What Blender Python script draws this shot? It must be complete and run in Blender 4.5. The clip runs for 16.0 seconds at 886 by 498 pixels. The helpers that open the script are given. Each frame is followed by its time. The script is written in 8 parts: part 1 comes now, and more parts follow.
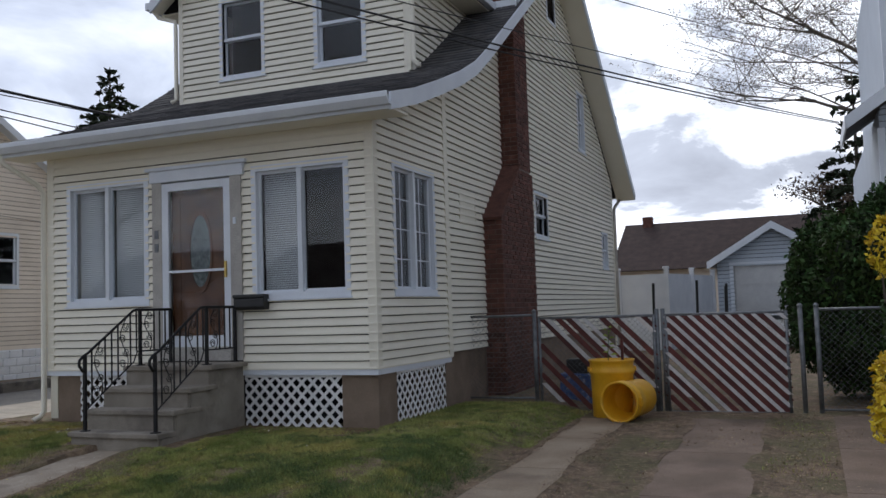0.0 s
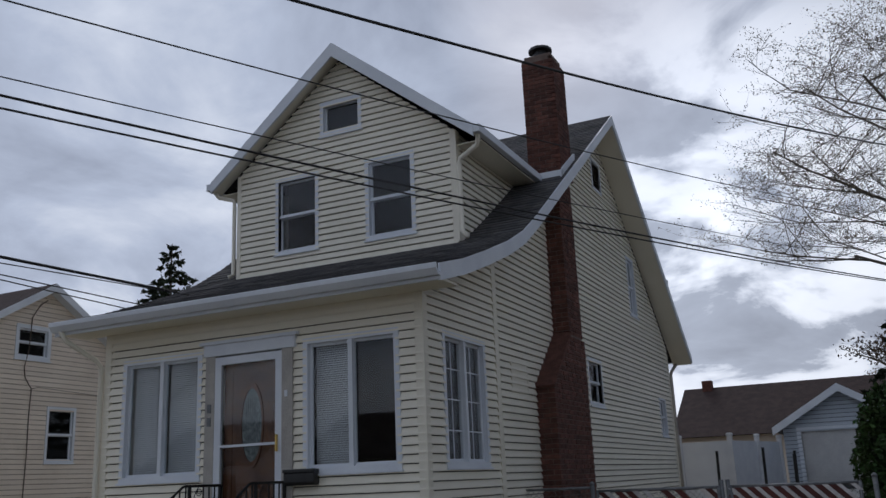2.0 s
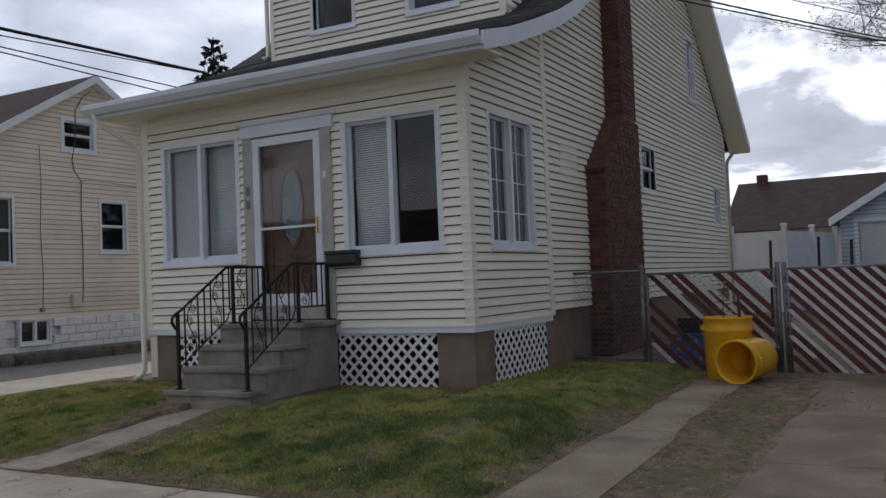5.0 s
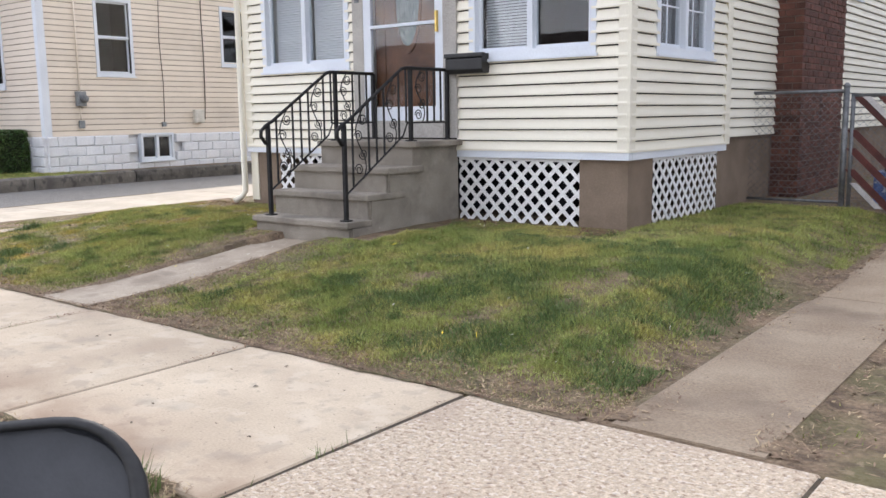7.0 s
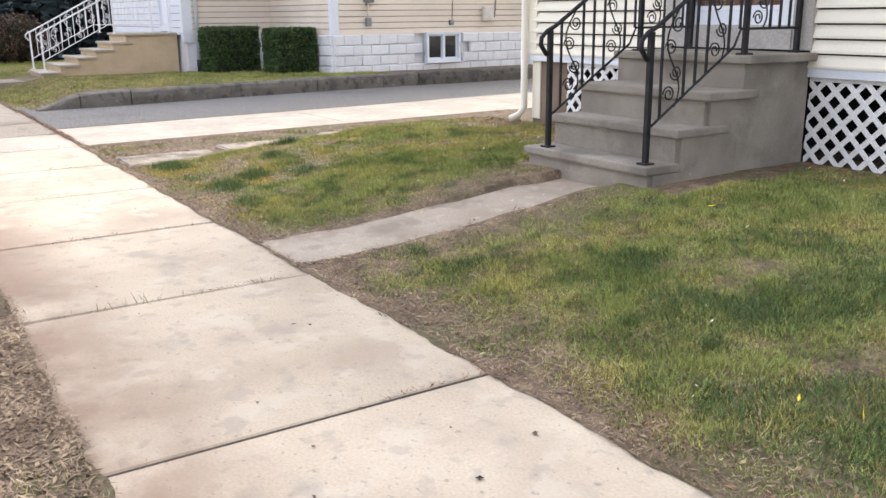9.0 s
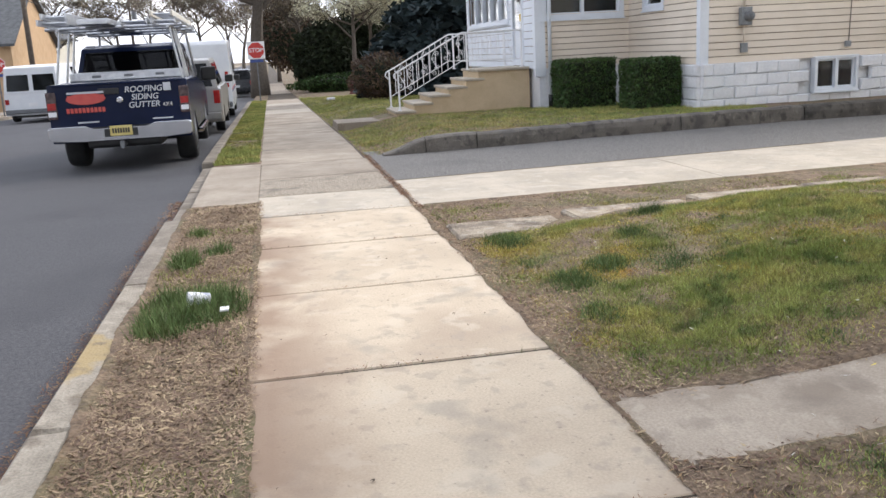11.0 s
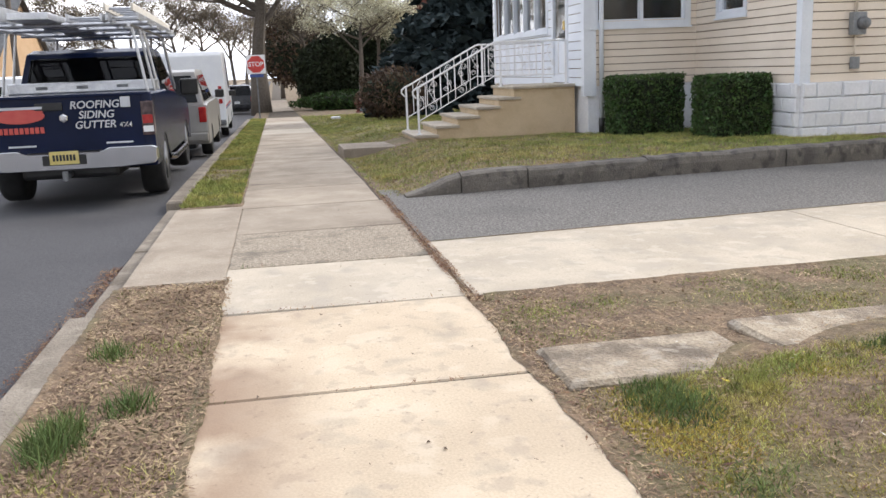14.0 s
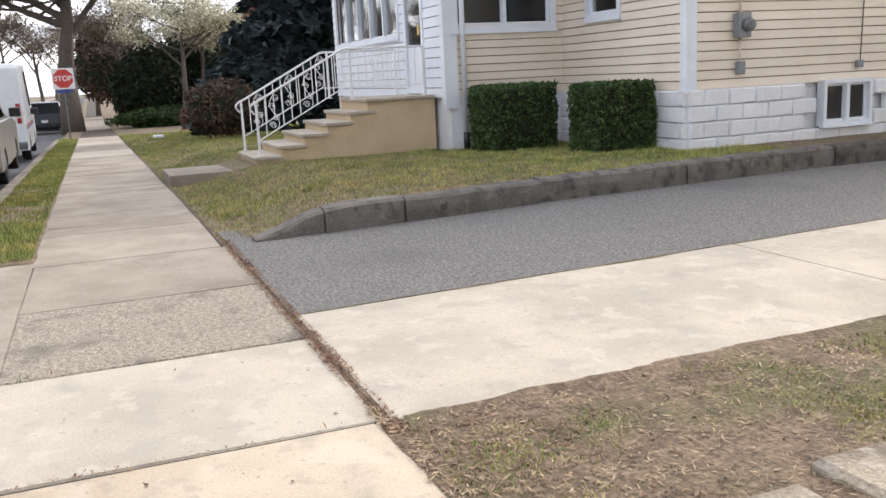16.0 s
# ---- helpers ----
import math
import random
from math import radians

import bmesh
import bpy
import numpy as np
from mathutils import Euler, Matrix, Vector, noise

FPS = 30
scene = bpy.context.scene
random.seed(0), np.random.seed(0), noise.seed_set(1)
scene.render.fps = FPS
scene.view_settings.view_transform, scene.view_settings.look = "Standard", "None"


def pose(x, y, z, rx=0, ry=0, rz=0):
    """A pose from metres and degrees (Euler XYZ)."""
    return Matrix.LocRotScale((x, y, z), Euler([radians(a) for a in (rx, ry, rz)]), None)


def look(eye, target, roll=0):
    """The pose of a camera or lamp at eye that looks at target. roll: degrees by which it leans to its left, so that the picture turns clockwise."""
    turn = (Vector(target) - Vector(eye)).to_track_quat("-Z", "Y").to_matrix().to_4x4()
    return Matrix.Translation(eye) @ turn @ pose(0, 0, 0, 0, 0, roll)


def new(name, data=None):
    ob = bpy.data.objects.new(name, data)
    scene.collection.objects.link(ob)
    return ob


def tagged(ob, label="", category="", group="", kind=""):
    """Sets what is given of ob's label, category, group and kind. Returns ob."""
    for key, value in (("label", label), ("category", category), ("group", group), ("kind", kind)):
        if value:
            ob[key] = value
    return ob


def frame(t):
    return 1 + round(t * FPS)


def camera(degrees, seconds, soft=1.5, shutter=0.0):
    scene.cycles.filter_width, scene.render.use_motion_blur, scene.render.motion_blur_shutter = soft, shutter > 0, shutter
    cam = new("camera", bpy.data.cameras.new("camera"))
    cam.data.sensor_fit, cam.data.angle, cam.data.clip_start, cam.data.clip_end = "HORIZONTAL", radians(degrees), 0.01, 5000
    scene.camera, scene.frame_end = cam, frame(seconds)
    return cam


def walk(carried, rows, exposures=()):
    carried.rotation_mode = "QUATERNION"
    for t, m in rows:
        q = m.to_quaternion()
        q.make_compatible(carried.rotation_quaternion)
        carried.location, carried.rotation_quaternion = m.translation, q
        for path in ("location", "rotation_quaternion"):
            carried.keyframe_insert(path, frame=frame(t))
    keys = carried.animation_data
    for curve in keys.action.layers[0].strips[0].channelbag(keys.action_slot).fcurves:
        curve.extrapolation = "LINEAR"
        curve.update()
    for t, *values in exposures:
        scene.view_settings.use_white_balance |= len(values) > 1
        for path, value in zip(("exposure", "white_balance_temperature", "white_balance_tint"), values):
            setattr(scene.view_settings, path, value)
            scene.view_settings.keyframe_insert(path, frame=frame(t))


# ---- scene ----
cam = camera(53.2, 16.0)
PATH = [
    (0, (0.593, 0.913, 1.58), (-0.166, 2.758, 1.717), -1.9),
    (0.5, (0.577, 0.925, 1.551), (-0.175, 2.774, 1.683), -2.0),
    (1, (0.59, 0.914, 1.576), (-0.2, 2.741, 1.773), -2.5),
    (1.5, (0.58, 0.933, 1.594), (-0.234, 2.713, 2.007), -3.2),
    (2, (0.626, 0.914, 1.616), (-0.203, 2.661, 2.126), -2.5),
    (2.5, (0.655, 0.874, 1.603), (-0.202, 2.6, 2.137), -2.6),
    (3, (0.636, 0.893, 1.61), (-0.234, 2.615, 2.135), -2.4),
    (3.5, (0.621, 0.935, 1.604), (-0.266, 2.67, 2.056), -2.4),
    (4, (0.626, 1.003, 1.554), (-0.308, 2.744, 1.863), -1.8),
    (6.5, (-0.292, 2.673, 1.315), (-1.352, 4.359, 1.126), -2.2),
    (7, (-0.538, 3.078, 1.273), (-1.766, 4.628, 0.973), -0.8),
    (7.5, (-0.815, 3.429, 1.209), (-2.112, 4.892, 0.787), -0.9),
    (8, (-1.15, 3.76, 1.236), (-2.521, 5.145, 0.785), -1.1),
    (8.5, (-1.506, 4.061, 1.23), (-3.031, 5.303, 0.866), -1.2),
    (9, (-1.883, 4.372, 1.315), (-3.508, 5.42, 0.802), -0.5),
    (9.5, (-2.355, 4.491, 1.377), (-4.102, 5.337, 0.894), 0.0),
    (10, (-2.75, 4.683, 1.416), (-4.609, 5.269, 0.964), -1.5),
    (12.3, (-5.06, 5.147, 1.402), (-7.0, 5.413, 0.997), -2.9),
    (12.5, (-5.288, 5.151, 1.398), (-7.233, 5.414, 1.014), -2.5),
    (13, (-5.782, 5.125, 1.382), (-7.721, 5.451, 1.016), -1.6),
    (13.5, (-6.275, 5.156, 1.331), (-8.203, 5.502, 0.929), -3.8),
    (14, (-6.786, 5.183, 1.318), (-8.716, 5.53, 0.919), -2.3),
    (14.5, (-7.262, 5.217, 1.343), (-9.182, 5.614, 0.945), -3.4),
    (15, (-7.707, 5.243, 1.311), (-9.635, 5.613, 0.925), -1.8),
    (15.5, (-8.19, 5.26, 1.3), (-10.065, 5.821, 0.889), -3.0),
    (16, (-8.662, 5.319, 1.296), (-10.494, 6.022, 0.907), -2.9),
]
walk(cam, [(t, look(eye, target, roll)) for t, eye, target, roll in PATH],
     exposures=[(0, 0.25, 6200, 12), (1.0, 0.2, 6200, 12), (2.0, -0.4, 6050, 12), (3.5, -0.5, 6050, 12), (4.2, -0.5, 6150, 12), (6.4, 1.6, 6550, 14),
                (8.0, 1.87, 6600, 15), (9.0, 1.92, 6600, 15), (10.0, 1.84, 6500, 13), (12.5, 1.15, 6800, 12), (13.5, 1.44, 6850, 13), (14.5, 1.65, 6750, 12), (15.0, 1.52, 6800, 13), (15.5, 1.62, 6800, 13), (16, 1.62, 6750, 13)])

# ---------------------------------------------------------------- light
world = bpy.data.worlds.new("sky")
scene.world = world
world.use_nodes = True
wn, wl = world.node_tree.nodes, world.node_tree.links
wn.clear()


def wnode(kind, **kw):
    n = wn.new(kind)
    for k, v in kw.items():
        n.inputs[k].default_value = v
    return n


SUN_EL, SUN_AZ = radians(38), radians(-24)      # sun behind the cloud, over the back gardens
sky = wn.new("ShaderNodeTexSky")
sky.sky_type, sky.sun_disc, sky.sun_elevation, sky.sun_rotation = "NISHITA", False, SUN_EL, SUN_AZ
coord = wn.new("ShaderNodeTexCoord")
# flatten the dome so that clouds draw out towards the horizon
sep = wn.new("ShaderNodeSeparateXYZ")
wl.new(coord.outputs["Generated"], sep.inputs[0])
up = wn.new("ShaderNodeMath"); up.operation = "ADD"; up.inputs[1].default_value = 0.28
wl.new(sep.outputs["Z"], up.inputs[0])
upc = wn.new("ShaderNodeMath"); upc.operation = "MAXIMUM"; upc.inputs[1].default_value = 0.12
wl.new(up.outputs[0], upc.inputs[0])
div = wn.new("ShaderNodeVectorMath"); div.operation = "DIVIDE"
comb = wn.new("ShaderNodeCombineXYZ")
for i in range(3):
    wl.new(upc.outputs[0], comb.inputs[i])
wl.new(coord.outputs["Generated"], div.inputs[0]); wl.new(comb.outputs[0], div.inputs[1])
clouds = wnode("ShaderNodeTexNoise", Scale=2.3, Detail=10.0, Roughness=0.55, Distortion=0.35)
wl.new(div.outputs[0], clouds.inputs["Vector"])
clouds2 = wnode("ShaderNodeTexNoise", Scale=0.75, Detail=3.0, Roughness=0.5)
wl.new(div.outputs[0], clouds2.inputs["Vector"])
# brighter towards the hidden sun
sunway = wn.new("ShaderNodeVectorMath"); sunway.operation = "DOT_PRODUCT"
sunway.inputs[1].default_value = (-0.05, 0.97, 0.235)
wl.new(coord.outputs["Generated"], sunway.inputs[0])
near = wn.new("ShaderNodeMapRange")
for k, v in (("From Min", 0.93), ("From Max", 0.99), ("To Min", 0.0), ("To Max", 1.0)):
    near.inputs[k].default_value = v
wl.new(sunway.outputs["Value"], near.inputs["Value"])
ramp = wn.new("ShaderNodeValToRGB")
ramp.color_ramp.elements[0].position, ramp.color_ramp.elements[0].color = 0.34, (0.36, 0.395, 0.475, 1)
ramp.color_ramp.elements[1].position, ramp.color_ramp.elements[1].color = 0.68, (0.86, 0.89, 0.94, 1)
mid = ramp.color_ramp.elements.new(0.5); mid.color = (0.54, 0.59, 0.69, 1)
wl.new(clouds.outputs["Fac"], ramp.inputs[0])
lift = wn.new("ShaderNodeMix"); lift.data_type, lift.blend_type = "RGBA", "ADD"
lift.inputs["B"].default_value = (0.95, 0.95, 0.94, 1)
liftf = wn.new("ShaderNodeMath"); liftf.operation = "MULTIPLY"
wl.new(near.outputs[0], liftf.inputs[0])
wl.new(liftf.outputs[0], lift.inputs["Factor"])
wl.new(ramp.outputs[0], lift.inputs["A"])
gap = wn.new("ShaderNodeMapRange")
for k, v in (("From Min", 0.56), ("From Max", 0.68), ("To Min", 0.0), ("To Max", 0.45)):
    gap.inputs[k].default_value = v
wl.new(clouds2.outputs["Fac"], gap.inputs["Value"])
skyscale = wn.new("ShaderNodeMix"); skyscale.data_type, skyscale.blend_type = "RGBA", "MULTIPLY"
skyscale.inputs["Factor"].default_value = 1.0
skyscale.inputs["B"].default_value = (0.075, 0.075, 0.075, 1)
wl.new(sky.outputs[0], skyscale.inputs["A"])
mixs = wn.new("ShaderNodeMix"); mixs.data_type = "RGBA"
wl.new(gap.outputs[0], mixs.inputs["Factor"])
# thicker cloud away from the sun
thick = wn.new("ShaderNodeMapRange")
for k, v in (("From Min", -0.42), ("From Max", 0.12), ("To Min", 1.10), ("To Max", 0.60)):
    thick.inputs[k].default_value = v
wl.new(sep.outputs["X"], thick.inputs["Value"])
dim = wn.new("ShaderNodeVectorMath"); dim.operation = "SCALE"
wl.new(lift.outputs["Result"], dim.inputs[0]); wl.new(thick.outputs[0], dim.inputs["Scale"])
wl.new(dim.outputs[0], mixs.inputs["A"]); wl.new(skyscale.outputs["Result"], mixs.inputs["B"])
bg = wn.new("ShaderNodeBackground")
bg.inputs["Strength"].default_value = 1.05
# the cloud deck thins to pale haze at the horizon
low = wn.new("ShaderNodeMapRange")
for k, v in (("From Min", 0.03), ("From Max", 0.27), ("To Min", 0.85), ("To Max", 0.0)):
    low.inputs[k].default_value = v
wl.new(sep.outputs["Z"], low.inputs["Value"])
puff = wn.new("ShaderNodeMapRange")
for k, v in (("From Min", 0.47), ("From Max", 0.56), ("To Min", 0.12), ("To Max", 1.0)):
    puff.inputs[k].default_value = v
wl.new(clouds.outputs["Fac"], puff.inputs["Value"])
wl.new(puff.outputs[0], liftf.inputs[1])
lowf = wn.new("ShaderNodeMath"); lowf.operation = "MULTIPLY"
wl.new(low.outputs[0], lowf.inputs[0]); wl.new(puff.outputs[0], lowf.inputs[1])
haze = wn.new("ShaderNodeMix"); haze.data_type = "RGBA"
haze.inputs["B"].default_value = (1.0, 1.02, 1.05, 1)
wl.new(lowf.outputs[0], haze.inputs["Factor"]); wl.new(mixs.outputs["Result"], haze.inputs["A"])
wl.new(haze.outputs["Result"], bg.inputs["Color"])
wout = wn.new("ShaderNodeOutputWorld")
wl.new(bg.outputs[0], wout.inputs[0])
sunlight = new("sun", bpy.data.lights.new("sun", "SUN"))
sunlight.data.energy, sunlight.data.angle, sunlight.data.color = 0.9, radians(22), (1.0, 0.95, 0.88)
sunlight.matrix_world = look((0, 0, 0), (-math.sin(SUN_AZ), -math.cos(SUN_AZ), -math.tan(SUN_EL)))


# ---------------------------------------------------------------- materials
def mat(name, a, b, scale=2.0, rough=0.7, bump=0.15, bscale=40.0, metal=0.0, rand=0.0, stain=None, sscale=0.8,
        slevel=(0.52, 0.68), island=0.0, spec=0.5, fine=0.35, blots=(), edge=None):
    """Two tones by a coarse and a fine noise, an optional blotchy stain, a tone step per object or island, and a fine bump."""
    m = bpy.data.materials.new(name)
    m.use_nodes = True
    n, l = m.node_tree.nodes, m.node_tree.links
    p = n["Principled BSDF"]
    p.inputs["Roughness"].default_value, p.inputs["Metallic"].default_value = rough, metal
    p.inputs["Specular IOR Level"].default_value = spec
    g = n.new("ShaderNodeNewGeometry")

    def noisy(s, d=4.0, vec=None):
        t = n.new("ShaderNodeTexNoise")
        t.inputs["Scale"].default_value, t.inputs["Detail"].default_value = s, d
        l.new(vec or g.outputs["Position"], t.inputs["Vector"])
        return t.outputs["Fac"]

    def mapped(v, a0, a1, b0, b1):
        t = n.new("ShaderNodeMapRange")
        l.new(v, t.inputs["Value"])
        for i, x in zip((1, 2, 3, 4), (a0, a1, b0, b1)):
            t.inputs[i].default_value = x
        return t.outputs[0]

    def mixed(f, x, y, blend="MIX"):
        t = n.new("ShaderNodeMix")
        t.data_type, t.blend_type = "RGBA", blend
        if isinstance(f, float):
            t.inputs["Factor"].default_value = f
        else:
            l.new(f, t.inputs["Factor"])
        for k, v in (("A", x), ("B", y)):
            if isinstance(v, tuple):
                t.inputs[k].default_value = (*v, 1)
            else:
                l.new(v, t.inputs[k])
        return t.outputs["Result"]

    col = mixed(mapped(noisy(scale), 0.35, 0.65, 0, 1), a, b)
    col = mixed(fine, col, mixed(mapped(noisy(bscale, 3.0), 0.3, 0.7, 0, 1), (0.55, 0.55, 0.55), (1.45, 1.45, 1.45)), "MULTIPLY")
    if stain:
        col = mixed(mapped(noisy(sscale, 6.0), *slevel, 0, 0.85), col, stain)
    for tone, s, lo, hi, most in blots:
        col = mixed(mapped(noisy(s, 8.0), lo, hi, 0, most), col, tone)
    if edge:
        xyz = n.new("ShaderNodeSeparateXYZ")
        l.new(g.outputs["Position"], xyz.inputs[0])
        k = n.new("ShaderNodeMath"); k.operation = "MULTIPLY"
        l.new(mapped(xyz.outputs["Y"], edge[1], edge[2], 1, 0), k.inputs[0]); l.new(mapped(noisy(1.7, 5.0), 0.30, 0.52, 0, 0.85), k.inputs[1])
        col = mixed(k.outputs[0], col, edge[0])
    if rand:
        o = n.new("ShaderNodeObjectInfo")
        hsv = n.new("ShaderNodeHueSaturation")
        l.new(mapped(o.outputs["Random"], 0, 1, 1 - rand, 1 + rand), hsv.inputs["Value"])
        l.new(col, hsv.inputs["Color"])
        col = hsv.outputs[0]
    if island:
        hsv = n.new("ShaderNodeHueSaturation")
        l.new(mapped(g.outputs["Random Per Island"], 0, 1, 1 - island, 1 + island), hsv.inputs["Value"])
        l.new(mapped(g.outputs["Random Per Island"], 0, 1, 0.5 - island * 0.05, 0.5 + island * 0.04), hsv.inputs["Hue"])
        l.new(col, hsv.inputs["Color"])
        col = hsv.outputs[0]
    l.new(col, p.inputs["Base Color"])
    if bump:
        bn = n.new("ShaderNodeBump")
        bn.inputs["Strength"].default_value, bn.inputs["Distance"].default_value = bump, 0.02
        l.new(noisy(bscale, 5.0), bn.inputs["Height"])
        l.new(bn.outputs[0], p.inputs["Normal"])
    return m


def glass_mat(name, tint=(0.93, 0.945, 0.95), least=0.03):
    m = bpy.data.materials.new(name)
    m.use_nodes = True
    n, l = m.node_tree.nodes, m.node_tree.links
    n.remove(n["Principled BSDF"])
    t, g, f, x = (n.new("ShaderNode" + k) for k in ("BsdfTransparent", "BsdfGlossy", "LayerWeight", "MixShader"))
    e, k = n.new("ShaderNodeMath"), n.new("ShaderNodeMapRange")
    t.inputs["Color"].default_value = (*tint, 1)
    g.inputs["Roughness"].default_value = 0.02
    f.inputs["Blend"].default_value = 0.5
    e.operation = "POWER"
    e.inputs[1].default_value = 4.0
    k.inputs["To Min"].default_value, k.inputs["To Max"].default_value = least, 0.95
    l.new(f.outputs["Facing"], e.inputs[0]); l.new(e.outputs[0], k.inputs["Value"])
    l.new(k.outputs[0], x.inputs[0]); l.new(t.outputs[0], x.inputs[1]); l.new(g.outputs[0], x.inputs[2])
    l.new(x.outputs[0], n["Material Output"].inputs[0])
    return m


M_CREAM = mat("cream vinyl siding", (0.785, 0.745, 0.62), (0.82, 0.78, 0.66), 1.2, 0.55, 0.05, 90, rand=0.03, fine=0.08, stain=(0.70, 0.66, 0.55), sscale=0.9, slevel=(0.6, 0.85))
M_TAN = mat("tan aluminium siding", (0.72, 0.63, 0.52), (0.77, 0.68, 0.57), 1.2, 0.5, 0.05, 80, rand=0.05, fine=0.08, stain=(0.62, 0.54, 0.445), sscale=1.1, slevel=(0.56, 0.8))
# near-black wall core, paints the shadow line under each siding board
M_LAPSHADE = mat("near-black lap shade", (0.034, 0.031, 0.027), (0.055, 0.05, 0.044), 6, 0.95, 0, 40)
M_BLUE = mat("pale blue siding", (0.42, 0.47, 0.53), (0.46, 0.51, 0.57), 1.5, 0.55, 0.05, 80, rand=0.03, fine=0.1)
M_WHITE = mat("white painted trim", (0.66, 0.70, 0.755), (0.73, 0.77, 0.815), 2.0, 0.45, 0.05, 70, fine=0.1)
M_CASING = mat("weathered grey casing", (0.36, 0.34, 0.31), (0.44, 0.42, 0.38), 5.0, 0.7, 0.2, 60)
M_SHINGLE = mat("asphalt shingle", (0.026, 0.025, 0.028), (0.052, 0.048, 0.046), 6.0, 0.95, 0.5, 180, rand=0.28, fine=0.7)
M_BROWNROOF = mat("brown shingle", (0.036, 0.021, 0.018), (0.056, 0.033, 0.028), 3.0, 0.95, 0.4, 120, fine=0.5)
M_BRICK = mat("dark red brick", (0.085, 0.034, 0.025), (0.155, 0.064, 0.046), 9.0, 0.9, 0.5, 120, rand=0.35, fine=0.6)
M_MORTAR = mat("dark mortar", (0.15, 0.11, 0.09), (0.215, 0.165, 0.14), 8.0, 0.95, 0.4, 150)
# stucco of piers and foundation; also painted gap shade behind the neighbour's siding
M_STUCCO_LAPSHADE = mat("brown stucco", (0.19, 0.14, 0.10), (0.25, 0.19, 0.14), 3.0, 0.95, 0.5, 140)
M_STEP = mat("grey concrete step", (0.24, 0.212, 0.175), (0.33, 0.295, 0.245), 3.0, 0.95, 0.5, 130, stain=(0.17, 0.15, 0.125), sscale=2.5)
M_IRON = mat("black wrought iron", (0.010, 0.010, 0.011), (0.020, 0.019, 0.019), 20, 0.6, 0.2, 150, spec=0.3)
M_WHITEIRON = mat("white painted iron", (0.72, 0.73, 0.74), (0.8, 0.8, 0.8), 10, 0.45, 0.1, 90)
M_LATTICE = mat("white lattice", (0.76, 0.76, 0.75), (0.82, 0.82, 0.81), 6, 0.55, 0.1, 90, rand=0.05)
# near-black colour that stands in for missing light
M_DARK = mat("painted unlit dark", (0.008, 0.009, 0.014), (0.014, 0.015, 0.02), 3, 0.95, 0, 20)
# colour lowered so that it carries the dimness of the rooms
M_INNER = mat("interior tone with dimness painted in", (0.05, 0.048, 0.045), (0.075, 0.07, 0.066), 3, 0.9, 0.05, 30)
M_BLIND = mat("white blind", (0.72, 0.73, 0.75), (0.78, 0.79, 0.80), 3, 0.6, 0, 30, rand=0.06)
M_GLASS = glass_mat("window glass")
M_CARGLASS = glass_mat("dark car glass", (0.22, 0.23, 0.24), 0.03)
M_DOOR = mat("stained wood door", (0.085, 0.030, 0.011), (0.165, 0.066, 0.026), 5, 0.45, 0.15, 60, stain=(0.20, 0.085, 0.033), sscale=3.0, slevel=(0.5, 0.7))
M_OVAL = mat("leaded glass", (0.10, 0.12, 0.115), (0.25, 0.28, 0.27), 22, 0.15, 0.4, 60)
M_BRASS = mat("brass", (0.6, 0.42, 0.12), (0.7, 0.5, 0.18), 12, 0.3, 0, 50, metal=1.0)
M_BLACK = mat("black painted metal", (0.012, 0.012, 0.012), (0.02, 0.02, 0.02), 8, 0.4, 0.05, 60)
M_RUBBER = mat("tyre rubber", (0.014, 0.014, 0.014), (0.022, 0.022, 0.022), 10, 0.85, 0.3, 80)
M_CHROME = mat("chrome", (0.62, 0.63, 0.65), (0.7, 0.7, 0.72), 5, 0.16, 0, 50, metal=1.0, fine=0.1)
M_ALU = mat("aluminium", (0.50, 0.51, 0.53), (0.62, 0.63, 0.64), 8, 0.35, 0.05, 60, metal=0.9, fine=0.15)
M_GALV = mat("galvanised steel", (0.145, 0.153, 0.162), (0.225, 0.233, 0.242), 14, 0.55, 0.1, 90, metal=0.6)
M_NAVY = mat("dark blue car paint", (0.004, 0.009, 0.032), (0.006, 0.012, 0.042), 3, 0.25, 0, 30, fine=0.05, spec=0.2)
M_SILVER = mat("silver car paint", (0.26, 0.25, 0.235), (0.31, 0.30, 0.28), 3, 0.35, 0, 30, metal=0.3, fine=0.05)
M_CARWHITE = mat("white car paint", (0.74, 0.76, 0.78), (0.79, 0.81, 0.82), 3, 0.3, 0, 30, fine=0.05)
M_CARBLACK = mat("black car paint", (0.010, 0.010, 0.013), (0.016, 0.016, 0.02), 3, 0.25, 0, 30, fine=0.05)
M_REDLENS = mat("red lens", (0.32, 0.015, 0.015), (0.42, 0.03, 0.025), 9, 0.2, 0, 50)
M_DARKLENS = mat("smoked lens", (0.05, 0.035, 0.035), (0.12, 0.08, 0.08), 14, 0.15, 0, 50)
M_SIGNRED = mat("red sign sheet", (0.55, 0.035, 0.03), (0.62, 0.05, 0.04), 6, 0.4, 0, 40, fine=0.1)
M_SIGNWHITE = mat("white lettering", (0.80, 0.80, 0.80), (0.86, 0.86, 0.86), 6, 0.4, 0, 40, fine=0.05)
M_GREYTEXT = mat("silver lettering", (0.52, 0.54, 0.58), (0.58, 0.6, 0.64), 6, 0.4, 0, 40, fine=0.05)
M_REDTEXT = mat("red lettering", (0.55, 0.07, 0.06), (0.6, 0.1, 0.08), 6, 0.4, 0, 40, fine=0.05)
M_PLATE = mat("yellow plate", (0.62, 0.50, 0.16), (0.68, 0.56, 0.22), 6, 0.4, 0, 40, fine=0.1)
